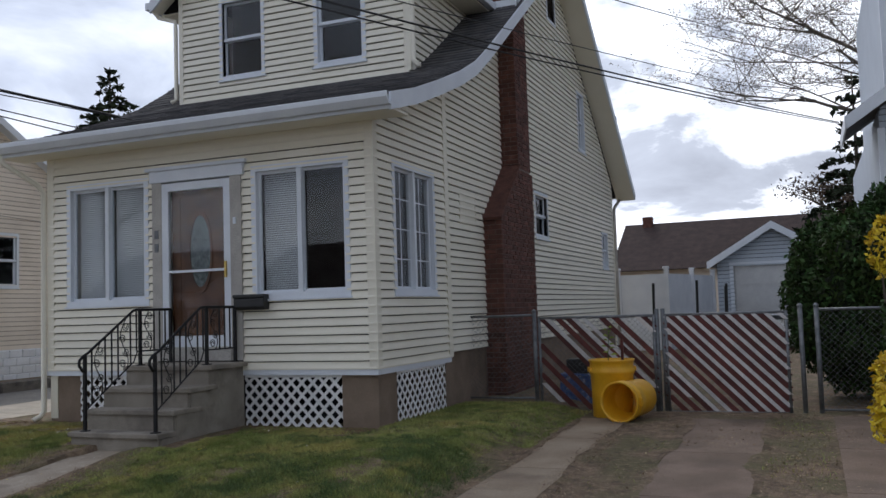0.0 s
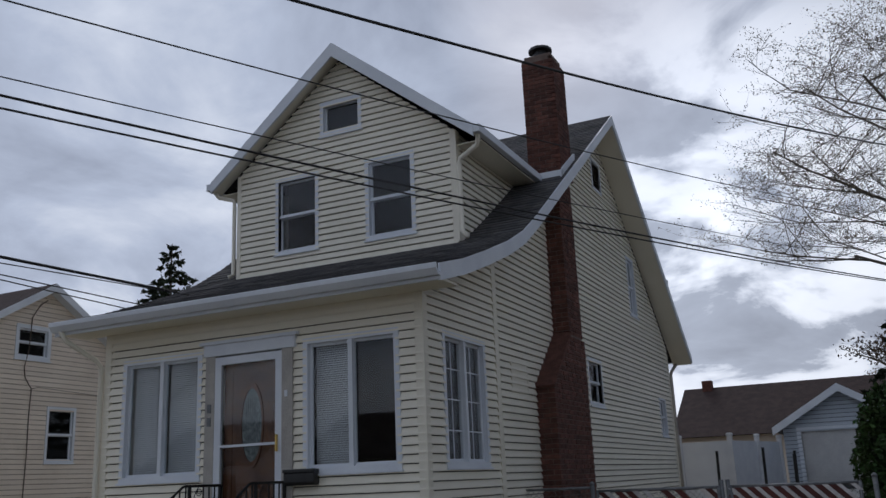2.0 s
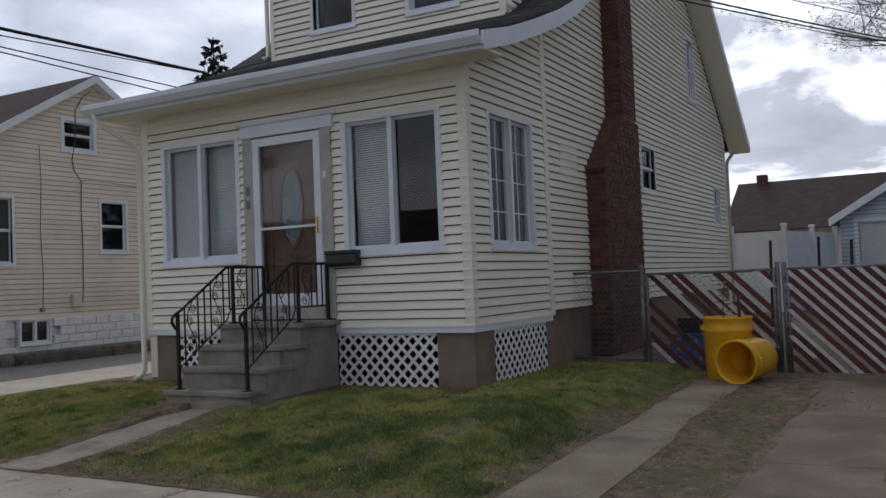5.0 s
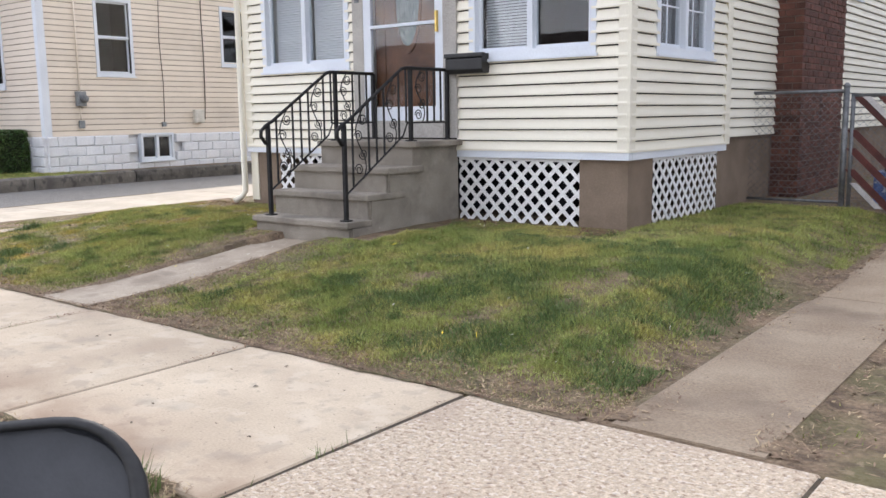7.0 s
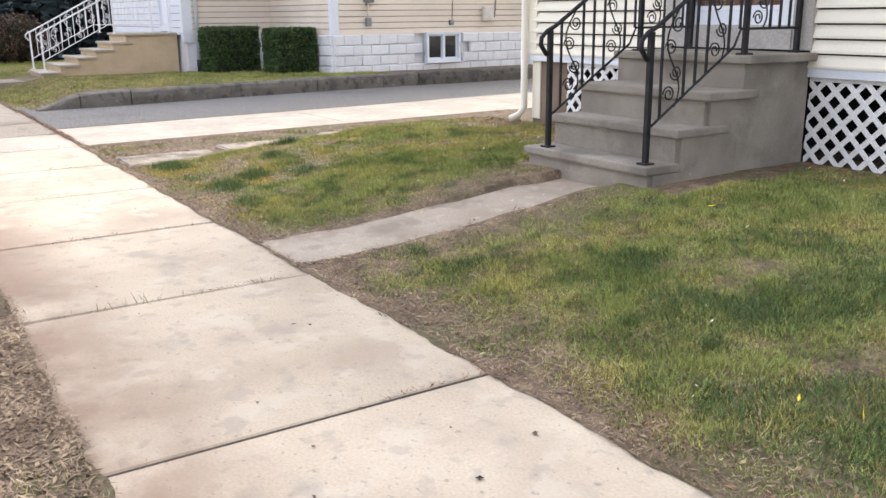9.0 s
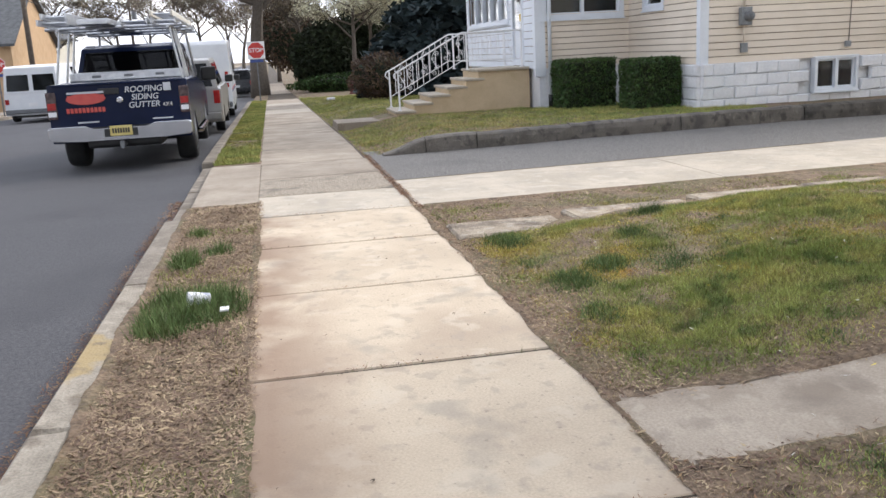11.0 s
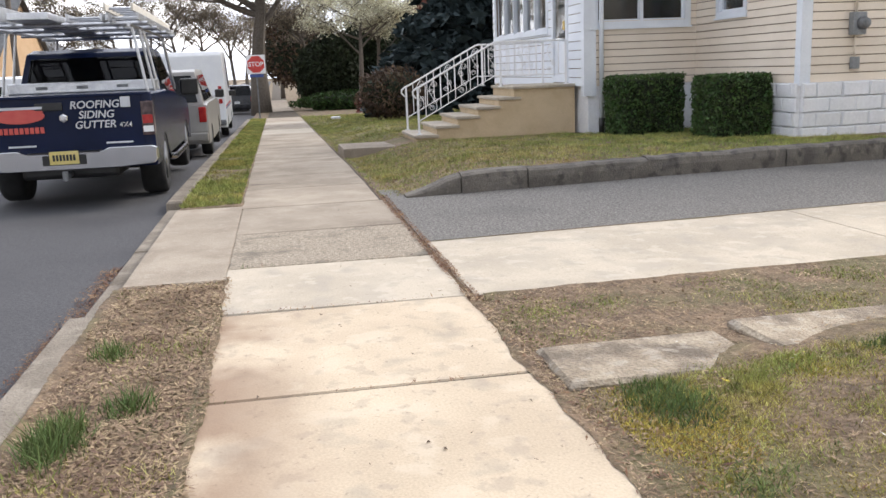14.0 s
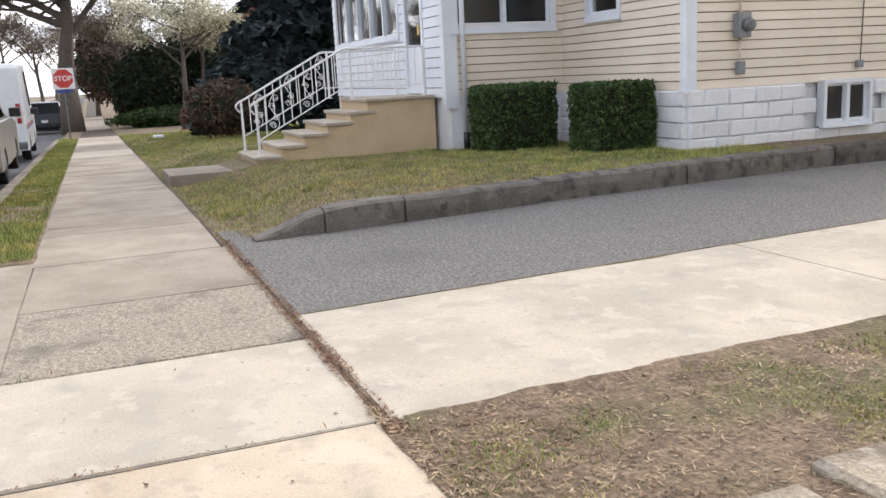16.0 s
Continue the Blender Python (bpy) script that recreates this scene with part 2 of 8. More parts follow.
M_YELLOW = mat("yellow plastic", (0.70, 0.36, 0.012), (0.76, 0.42, 0.02), 4, 0.4, 0.08, 60, stain=(0.5, 0.27, 0.03), sscale=4, slevel=(0.55, 0.8), fine=0.12)
M_SLATRED = mat("dark red slat", (0.07, 0.016, 0.014), (0.115, 0.028, 0.022), 6, 0.6, 0.1, 60, rand=0.3)
M_SLATWHITE = mat("white slat", (0.52, 0.50, 0.50), (0.64, 0.62, 0.61), 6, 0.55, 0.1, 60, rand=0.12)
M_BLOCK = mat("painted rock-face block", (0.72, 0.74, 0.77), (0.79, 0.80, 0.82), 3, 0.75, 0.35, 22, rand=0.04, stain=(0.6, 0.6, 0.61), sscale=1.5, slevel=(0.6, 0.9), fine=0.10)
M_TANSTUCCO = mat("tan stucco", (0.52, 0.40, 0.25), (0.60, 0.47, 0.31), 3, 0.9, 0.35, 120)
M_KERBWALL = mat("weathered kerb concrete", (0.10, 0.09, 0.078), (0.20, 0.18, 0.155), 2.2, 0.95, 0.7, 60, rand=0.2, stain=(0.07, 0.065, 0.06), sscale=2.2, blots=(((0.045, 0.042, 0.038), 6.0, 0.55, 0.64, 0.7), ((0.24, 0.215, 0.18), 9.0, 0.60, 0.70, 0.6)))
M_KERB = mat("kerb concrete", (0.17, 0.145, 0.115), (0.27, 0.235, 0.19), 2.5, 0.95, 0.6, 70, rand=0.12, stain=(0.13, 0.105, 0.08), sscale=2.0, slevel=(0.48, 0.66), blots=(((0.33, 0.295, 0.24), 7.0, 0.58, 0.68, 0.6),))
M_KERBYELLOW = mat("worn yellow kerb", (0.24, 0.21, 0.165), (0.36, 0.315, 0.25), 6, 0.9, 0.6, 70, stain=(0.36, 0.265, 0.12), sscale=2.4, slevel=(0.54, 0.60), blots=(((0.15, 0.12, 0.09), 5.0, 0.54, 0.64, 0.7),))
M_SLAB = mat("pale concrete slab", (0.46, 0.375, 0.275), (0.565, 0.47, 0.35), 1.6, 0.92, 0.12, 90, rand=0.06, stain=(0.38, 0.295, 0.215), sscale=1.1, slevel=(0.54, 0.74), fine=0.22,
             blots=(((0.58, 0.50, 0.39), 4.2, 0.55, 0.63, 0.5), ((0.30, 0.265, 0.215), 3.1, 0.57, 0.68, 0.55), ((0.36, 0.30, 0.235), 8.5, 0.57, 0.64, 0.5), ((0.24, 0.20, 0.16), 34.0, 0.63, 0.70, 0.55)), edge=((0.25, 0.165, 0.11), 4.88, 5.32))
M_OLDSLAB = mat("older grey concrete slab", (0.275, 0.23, 0.18), (0.37, 0.315, 0.25), 1.6, 0.95, 0.5, 90, rand=0.08, stain=(0.22, 0.18, 0.14), sscale=1.2, fine=0.35, blots=(((0.27, 0.22, 0.17), 5.0, 0.55, 0.66, 0.5), ((0.41, 0.36, 0.29), 11.0, 0.58, 0.68, 0.4)))
M_PATH = mat("warm grey path concrete", (0.33, 0.27, 0.205), (0.43, 0.36, 0.28), 1.8, 0.95, 0.3, 90, stain=(0.25, 0.20, 0.15), sscale=1.6, fine=0.35, blots=(((0.22, 0.18, 0.14), 5.0, 0.56, 0.66, 0.5), ((0.49, 0.42, 0.33), 9.0, 0.58, 0.67, 0.45)))
M_REDSLAB = mat("reddish worn concrete", (0.185, 0.132, 0.096), (0.26, 0.19, 0.142), 2.0, 0.95, 0.5, 90, rand=0.06, stain=(0.13, 0.095, 0.07), sscale=1.3, fine=0.4)
M_WORNSLAB = mat("worn drive concrete", (0.27, 0.203, 0.14), (0.355, 0.28, 0.20), 2.2, 0.95, 0.5, 80, rand=0.08, stain=(0.17, 0.125, 0.09), sscale=1.3, fine=0.4)
M_AGG = mat("exposed aggregate concrete", (0.44, 0.35, 0.255), (0.62, 0.51, 0.385), 40, 0.95, 0.5, 110, rand=0.04, stain=(0.42, 0.32, 0.24), sscale=1.4, fine=0.5, blots=(((0.24, 0.16, 0.11), 42.0, 0.57, 0.62, 0.75), ((0.72, 0.64, 0.54), 36.0, 0.58, 0.63, 0.7), ((0.36, 0.31, 0.27), 55.0, 0.58, 0.63, 0.6)))
M_NEWSLAB = mat("bright new concrete", (0.385, 0.335, 0.265), (0.48, 0.42, 0.335), 1.6, 0.9, 0.15, 90, stain=(0.38, 0.335, 0.275), sscale=1.8, slevel=(0.50, 0.70), fine=0.22, blots=(((0.34, 0.305, 0.255), 4.0, 0.54, 0.66, 0.6), ((0.53, 0.475, 0.39), 6.5, 0.56, 0.64, 0.45), ((0.27, 0.24, 0.20), 24.0, 0.61, 0.70, 0.5)))
M_ROAD = mat("asphalt road", (0.055, 0.055, 0.060), (0.09, 0.09, 0.096), 45, 0.92, 0.5, 150, stain=(0.055, 0.055, 0.06), sscale=0.5, fine=0.4)
M_DRIVE = mat("old asphalt drive", (0.115, 0.108, 0.10), (0.27, 0.258, 0.24), 45, 0.95, 0.9, 130, stain=(0.12, 0.115, 0.11), sscale=0.9, slevel=(0.55, 0.9), fine=0.6)
M_SOIL = mat("dry soil and thatch", (0.125, 0.085, 0.054), (0.235, 0.165, 0.105), 6.0, 0.95, 1.0, 45, stain=(0.125, 0.11, 0.05), sscale=1.3, slevel=(0.46, 0.60), fine=0.75, blots=(((0.07, 0.048, 0.032), 9.0, 0.54, 0.66, 0.6), ((0.33, 0.25, 0.165), 17.0, 0.58, 0.66, 0.5)))
M_JOINT = mat("dirt in the joints", (0.045, 0.034, 0.022), (0.08, 0.06, 0.04), 12, 0.95, 0.5, 60)
M_LITTERDARK = mat("dark leaf scraps", (0.045, 0.03, 0.02), (0.09, 0.06, 0.04), 9, 0.9, 0, 40, rand=0.5)
M_LEAFBROWN = mat("fallen brown leaves", (0.13, 0.058, 0.032), (0.27, 0.155, 0.09), 4, 0.85, 0, 40, island=0.6)
M_LITTER = mat("dead leaves and straw", (0.20, 0.132, 0.083), (0.37, 0.27, 0.175), 3, 0.9, 0, 40, island=0.5)
M_GRASS = mat("grass blades", (0.20, 0.242, 0.064), (0.365, 0.385, 0.124), 2.2, 0.75, 0, 30, island=0.5, stain=(0.45, 0.39, 0.13), sscale=1.5, slevel=(0.50, 0.64), fine=0.2, spec=0.2, blots=(((0.085, 0.135, 0.042), 5.0, 0.54, 0.62, 0.65), ((0.42, 0.35, 0.15), 7.0, 0.57, 0.66, 0.6)))
M_OCHRE = mat("ochre moss", (0.38, 0.33, 0.075), (0.52, 0.40, 0.11), 2.5, 0.85, 0, 30, island=0.4, fine=0.2, spec=0.1, blots=(((0.50, 0.26, 0.07), 2.2, 0.62, 0.70, 0.7),))
M_STRAW = mat("dead straw blades", (0.33, 0.245, 0.125), (0.46, 0.36, 0.20), 3.0, 0.85, 0, 30, island=0.45, fine=0.2, spec=0.1)
M_TUFT = mat("dark tuft blades", (0.080, 0.126, 0.042), (0.155, 0.208, 0.074), 3, 0.7, 0, 30, island=0.45, spec=0.25)
M_HEDGE = mat("clipped hedge leaves", (0.030, 0.062, 0.018), (0.065, 0.11, 0.03), 5, 0.6, 0, 30, island=0.6, spec=0.3)
# core colour holds the shade deep inside a bush
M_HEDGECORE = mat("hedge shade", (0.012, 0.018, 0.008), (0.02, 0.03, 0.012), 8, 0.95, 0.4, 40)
M_ARBOR = mat("arborvitae leaves", (0.022, 0.045, 0.013), (0.05, 0.085, 0.022), 3, 0.7, 0, 30, island=0.6, spec=0.2)
M_SPRUCE = mat("blue spruce needles", (0.022, 0.034, 0.036), (0.045, 0.065, 0.068), 2, 0.8, 0, 30, island=0.5, spec=0.2)
M_DARKCONIFER = mat("dark conifer needles", (0.018, 0.026, 0.014), (0.035, 0.045, 0.022), 2, 0.8, 0, 30, island=0.5, spec=0.2)
M_BARK = mat("grey bark", (0.085, 0.070, 0.055), (0.13, 0.11, 0.09), 12, 0.95, 0.8, 30)
M_BUD = mat("spring buds", (0.13, 0.105, 0.075), (0.22, 0.18, 0.125), 3, 0.8, 0, 30, island=0.5)
M_BLOSSOM = mat("cream blossom", (0.46, 0.44, 0.30), (0.62, 0.60, 0.46), 3, 0.8, 0, 30, island=0.35)
M_FORSYTHIA = mat("yellow blossom", (0.62, 0.43, 0.015), (0.72, 0.54, 0.03), 3, 0.7, 0, 30, island=0.3)
M_REDBUSH = mat("brown red shrub leaves", (0.055, 0.034, 0.022), (0.10, 0.062, 0.035), 3, 0.8, 0, 30, island=0.5)
M_HOUSETAN = mat("peach stucco", (0.55, 0.36, 0.20), (0.6, 0.41, 0.24), 2, 0.85, 0.1, 60)
M_GREYROOF = mat("grey shingle", (0.085, 0.09, 0.095), (0.13, 0.135, 0.14), 4, 0.95, 0.3, 100)
M_VINYL = mat("white vinyl fence", (0.62, 0.64, 0.68), (0.68, 0.70, 0.73), 3, 0.5, 0.05, 60)
M_GARAGE = mat("grey white garage door", (0.52, 0.52, 0.52), (0.58, 0.58, 0.57), 3, 0.55, 0.1, 60)
M_WIRE = mat("black cable", (0.012, 0.012, 0.013), (0.02, 0.02, 0.02), 9, 0.6, 0, 30)
M_POLE = mat("weathered pole", (0.10, 0.08, 0.065), (0.15, 0.125, 0.1), 6, 0.95, 0.5, 40)
M_BIN = mat("charcoal bin plastic", (0.030, 0.032, 0.036), (0.045, 0.047, 0.052), 6, 0.28, 0.05, 60, fine=0.1)
# pale tones and bright patches paint reflected sky onto dark plastic
M_TUBGLOSS = mat("glossy plastic with painted sky sheen", (0.24, 0.245, 0.26), (0.42, 0.43, 0.45), 3, 0.16, metal=0.15, bump=0.05, bscale=12, fine=0.2, spec=1.0, stain=(0.55, 0.56, 0.58), sscale=5, slevel=(0.56, 0.62))
M_PAPER = mat("white paper cup", (0.7, 0.7, 0.7), (0.78, 0.78, 0.78), 12, 0.6, 0.1, 40, stain=(0.35, 0.38, 0.5), sscale=30, slevel=(0.55, 0.6))
M_METER = mat("grey meter enamel", (0.20, 0.215, 0.225), (0.26, 0.275, 0.285), 9, 0.5, 0.1, 60)
M_OLDAGG = mat("weathered aggregate slab", (0.26, 0.218, 0.168), (0.44, 0.375, 0.295), 34, 0.95, 1.0, 70, rand=0.1, stain=(0.17, 0.15, 0.12), sscale=3.0, fine=0.6)
M_STONE = mat("weathered flat stone", (0.29, 0.235, 0.172), (0.43, 0.36, 0.27), 5, 0.95, 1.0, 55, rand=0.12, stain=(0.15, 0.12, 0.092), sscale=3.4, slevel=(0.50, 0.62), fine=0.5, blots=(((0.46, 0.41, 0.34), 11.0, 0.56, 0.64, 0.6),))
M_SPRIG = mat("young leaf", (0.22, 0.32, 0.05), (0.34, 0.44, 0.08), 8, 0.6, 0, 40, rand=0.3)
M_BLUECRATE = mat("blue patterned plastic", (0.03, 0.07, 0.24), (0.10, 0.18, 0.42), 22, 0.5, 0.1, 60, stain=(0.45, 0.5, 0.6), sscale=14, slevel=(0.56, 0.62))
M_PLASTICWHITE = mat("ivory plastic box", (0.60, 0.57, 0.50), (0.66, 0.63, 0.56), 9, 0.5, 0.05, 60)


# ---------------------------------------------------------------- mesh helpers
def link(name, verts, faces, material, parent=None, label="", smooth=False):
    me = bpy.data.meshes.new(name)
    me.from_pydata([tuple(v) for v in verts], [], faces)
    me.update()
    me.materials.append(material)
    if smooth:
        me.polygons.foreach_set("use_smooth", [True] * len(me.polygons))
    ob = new(name, me)
    if parent:
        ob.parent = parent
    if label:
        tagged(ob, label)
    return ob


def part(name, bm, material, parent=None, label="", smooth=False):
    """One mesh object from a bmesh, under a thing or a part."""
    bmesh.ops.recalc_face_normals(bm, faces=bm.faces)
    me = bpy.data.meshes.new(name)
    bm.to_mesh(me)
    bm.free()
    me.materials.append(material)
    if smooth:
        me.polygons.foreach_set("use_smooth", [True] * len(me.polygons))
    ob = new(name, me)
    if parent:
        ob.parent = parent
    if label:
        tagged(ob, label)
    return ob


def thing(name, label, category, at=(0, 0, 0), group="", kind="", turn=0):
    ob = new(name)
    ob.empty_display_size = 0.1
    ob.matrix_world = pose(*at, 0, 0, turn)
    return tagged(ob, label, category, group, kind)


def box(bm, x0, x1, y0, y1, z0, z1, bev=0.0, m=None):
    vs = [bm.verts.new((x, y, z)) for z in (z0, z1) for x, y in ((x0, y0), (x1, y0), (x1, y1), (x0, y1))]
    fs = [bm.faces.new([vs[i] for i in f]) for f in ((3, 2, 1, 0), (4, 5, 6, 7), (0, 1, 5, 4), (1, 2, 6, 5), (2, 3, 7, 6), (3, 0, 4, 7))]
    if m is not None:
        bmesh.ops.transform(bm, matrix=m, verts=vs)
    if bev:
        bmesh.ops.bevel(bm, geom=list({e for f in fs for e in f.edges}), offset=bev, segments=2, affect="EDGES", profile=0.6)
    return bm


def boxed(*a, **kw):
    return box(bmesh.new(), *a, **kw)


def tube(bm, points, r, sides=6, r1=None):
    """A round bar along points, tapering from r to r1."""
    pts = [Vector(p) for p in points]
    rings = []
    for i, p in enumerate(pts):
        d = (pts[min(i + 1, len(pts) - 1)] - pts[max(i - 1, 0)]).normalized()
        a = d.orthogonal().normalized() if i == 0 else (a - d * a.dot(d)).normalized()
        b = d.cross(a)
        rr = r if r1 is None else r + (r1 - r) * i / (len(pts) - 1)
        rings.append([bm.verts.new(p + (a * math.cos(q) + b * math.sin(q)) * rr) for q in (2 * math.pi * k / sides for k in range(sides))])
    for u, v in zip(rings, rings[1:]):
        for k in range(sides):
            bm.faces.new((u[k], u[(k + 1) % sides], v[(k + 1) % sides], v[k]))
    bm.faces.new(rings[0][::-1]); bm.faces.new(rings[-1])
    return bm


def extrude(bm, outline, axis, lo, hi, bev=0.0):
    """A prism: outline of 2D points in the two other axes, drawn from lo to hi along axis."""
    def at(p, v):
        return {"x": (v, p[0], p[1]), "y": (p[0], v, p[1]), "z": (p[0], p[1], v)}[axis]
    a = [bm.verts.new(at(p, lo)) for p in outline]
    b = [bm.verts.new(at(p, hi)) for p in outline]
    n = len(outline)
    fs = [bm.faces.new(a), bm.faces.new(b[::-1])]
    fs += [bm.faces.new((a[i], b[i], b[(i + 1) % n], a[(i + 1) % n])) for i in range(n)]
    if bev:
        bmesh.ops.bevel(bm, geom=list({e for f in fs for e in f.edges}), offset=bev, segments=2, affect="EDGES", profile=0.6)
    return bm


def lathe(bm, profile, sides=24, m=None):
    """A turned shape about z from (radius, height) pairs."""
    rings = [[bm.verts.new((r * math.cos(2 * math.pi * k / sides), r * math.sin(2 * math.pi * k / sides), z)) for k in range(sides)] for r, z in profile]
    for u, v in zip(rings, rings[1:]):
        for k in range(sides):
            bm.faces.new((u[k], u[(k + 1) % sides], v[(k + 1) % sides], v[k]))
    bm.faces.new(rings[0][::-1]); bm.faces.new(rings[-1])
    if m is not None:
        bmesh.ops.transform(bm, matrix=m, verts=[v for r in rings for v in r])
    return bm


def lettering(body, size, m, material, parent, name="lettering", depth=0.004, slant=0.0):
    cu = bpy.data.curves.new(name, "FONT")
    cu.body, cu.size, cu.extrude, cu.align_x, cu.align_y, cu.offset, cu.shear = body, size, depth, "CENTER", "CENTER", 0.014 * size, slant
    tmp = bpy.data.objects.new(name, cu)
    me = bpy.data.meshes.new_from_object(tmp)
    bpy.data.objects.remove(tmp)
    me.transform(m)
    me.materials.clear(); me.materials.append(material)
    ob = new(name, me)
    ob.parent = parent
    return ob


class Wall:
    """A wall plane: origin o, running along u, facing n. Its outline is a list of (u, z), its openings (u0, u1, z0, z1)."""

    def __init__(self, o, u, n, outline, holes=()):
        self.o, self.u, self.n, self.outline, self.holes = Vector(o), Vector(u), Vector(n), outline, list(holes)

    def at(self, u, z, d):
        return self.o + self.u * u + Vector((0, 0, z)) + self.n * d

    def reach(self, z):
        got = []
        for (a, za), (b, zb) in zip(self.outline, self.outline[1:] + self.outline[:1]):
            if min(za, zb) <= z <= max(za, zb) and za != zb:
                got.append(a + (b - a) * (z - za) / (zb - za))
        return (min(got), max(got)) if len(got) > 1 else None

    def strips(self, z0, z1, holes):
        a, b = self.reach(z0 + 1e-4), self.reach(z1 - 1e-4)
        if not a or not b:
            return
        stops = sorted((h[0], h[1]) for h in holes)
        lo = (a[0], b[0])
        for h0, h1 in stops:
            if h0 > min(lo) + 0.01 and h0 < max(a[1], b[1]):
                yield lo[0], h0, lo[1], h0
            if h1 > min(lo):
                lo = (max(h1, lo[0]), max(h1, lo[1]))
        if a[1] > lo[0] + 0.005:
            yield lo[0], a[1], lo[1], max(b[1], lo[1])

    def core(self, name, material, parent, thick=0.12, label=""):
        zs = sorted({round(z, 4) for _, z in self.outline} | {round(z, 4) for h in self.holes for z in h[2:]})
        vs, fs = [], []
        for z0, z1 in zip(zs, zs[1:]):
            for l0, r0, l1, r1 in self.strips(z0, z1, [h for h in self.holes if h[2] < z1 - 1e-4 and h[3] > z0 + 1e-4]):
                mids = [u for h in self.holes for u in h[:2] if max(l0, l1) + 1e-3 < u < min(r0, r1) - 1e-3]
                stops = [(l0, l1)] + [(u, u) for u in sorted(set(mids))] + [(r0, r1)]
                for (a0, a1), (b0, b1) in zip(stops, stops[1:]):
                    i = len(vs)
                    vs += [self.at(u, z, d) for d in (0, -thick) for u, z in ((a0, z0), (b0, z0), (b1, z1), (a1, z1))]
                    fs += [tuple(i + k for k in f) for f in ((0, 1, 2, 3), (7, 6, 5, 4), (0, 4, 5, 1), (1, 5, 6, 2), (2, 6, 7, 3), (3, 7, 4, 0))]
        bm = bmesh.new()
        bv = [bm.verts.new(v) for v in vs]
        for f in fs:
            bm.faces.new([bv[k] for k in f])
        bmesh.ops.remove_doubles(bm, verts=bm.verts, dist=2e-4)
        me = bpy.data.meshes.new(name)
        bm.to_mesh(me); bm.free()
        me.materials.append(material)
        ob = new(name, me)
        ob.parent = parent
        return tagged(ob, label)

    def clad(self, parent, material, step, name="siding_board", z0=None, proud=0.034):
        z = self.outline[0][1] if z0 is None else z0
        top = max(q for _, q in self.outline)
        while z < top - 0.01:
            z1 = min(z + step, top)
            mid = 0.5 * (z + z1)
            for l0, r0, l1, r1 in self.strips(z, z1, [h for h in self.holes if h[2] < mid < h[3]]):
                if r0 - l0 < 0.02:
                    continue
                # slit left open so the core colour shows as lap shade
                zt = z1 - max(0.0115, 0.37 * proud)
                vs = [self.at(l0, z, 0.001), self.at(r0, z, 0.001), self.at(r1, zt, 0.001), self.at(l1, zt, 0.001),
                      self.at(l0, z, proud), self.at(r0, z, proud), self.at(r1, zt, 0.012), self.at(l1, zt, 0.012),
                      self.at(l0, z + 0.016, proud), self.at(r0, z + 0.016, proud)]
                link(name, vs, [(4, 5, 9, 8), (8, 9, 6, 7), (0, 1, 5, 4), (3, 7, 6, 2), (0, 4, 8, 7, 3), (1, 2, 6, 9, 5)], material, parent)
            z = z1

    def slab(self, bm, u0, u1, z0, z1, d0, d1):
        vs = [bm.verts.new(self.at(u, z, d)) for d in (d0, d1) for u, z in ((u0, z0), (u1, z0), (u1, z1), (u0, z1))]
        for f in ((0, 1, 2, 3), (7, 6, 5, 4), (0, 4, 5, 1), (1, 5, 6, 2), (2, 6, 7, 3), (3, 7, 4, 0)):
            bm.faces.new([vs[i] for i in f])
        return bm

    def ring(self, bm, u0, u1, z0, z1, t, d0, d1):
        rows = [[bm.verts.new(self.at(u, z, d)) for u, z in ((a, c), (b, c), (b, e), (a, e))]
                for d in (d0, d1) for a, b, c, e in ((u0, u1, z0, z1), (u0 + t, u1 - t, z0 + t, z1 - t))]
        for k in range(4):
            j = (k + 1) % 4
            for p, q in ((0, 1), (1, 3), (3, 2), (2, 0)):
                bm.faces.new((rows[p][k], rows[p][j], rows[q][j], rows[q][k]))
        return bm

    def window(self, parent, u0, u1, z0, z1, cells=(1, 2), trim=0.07, label="", bars=None, blind=(), material=None):
        """Casing round an opening, sash frames, a pane in each cell, glazing bars and slatted blinds behind."""
        material = material or M_WHITE
        win = part("window", self.ring(bmesh.new(), u0, u1, z0, z1, trim, -0.10, 0.032), material, parent, label)
        part("sill", self.slab(bmesh.new(), u0 - 0.02, u1 + 0.02, z0 - 0.025, z0 + 0.001, -0.02, 0.055), material, win)
        nu, nz = cells
        w, h = (u1 - u0 - 2 * trim) / nu, (z1 - z0 - 2 * trim) / nz
        sash = 0.035
        for i in range(1, nu):
            part("mullion", self.slab(bmesh.new(), u0 + trim + i * w - 0.03, u0 + trim + i * w + 0.03, z0 + trim, z1 - trim, -0.08, 0.024), material, win)
        for j in range(1, nz):
            part("meeting_rail", self.slab(bmesh.new(), u0 + trim, u1 - trim, z0 + trim + j * h - 0.022, z0 + trim + j * h + 0.022, -0.08, -0.005), material, win)
        for i in range(nu):
            for j in range(nz):
                a, b, c, d = u0 + trim + i * w, u0 + trim + (i + 1) * w, z0 + trim + j * h, z0 + trim + (j + 1) * h
                off = -0.03 - 0.02 * (j == 0 and nz > 1)
                fr = self.ring(bmesh.new(), a, b, c, d, sash, off - 0.03, off)
                if bars:
                    for k in range(1, bars[0]):
                        x = a + (b - a) * k / bars[0]
                        self.slab(fr, x - 0.007, x + 0.007, c, d, off - 0.022, off - 0.012)
                    for k in range(1, bars[1]):
                        y = c + (d - c) * k / bars[1]
                        self.slab(fr, a, b, y - 0.007, y + 0.007, off - 0.0225, off - 0.0125)
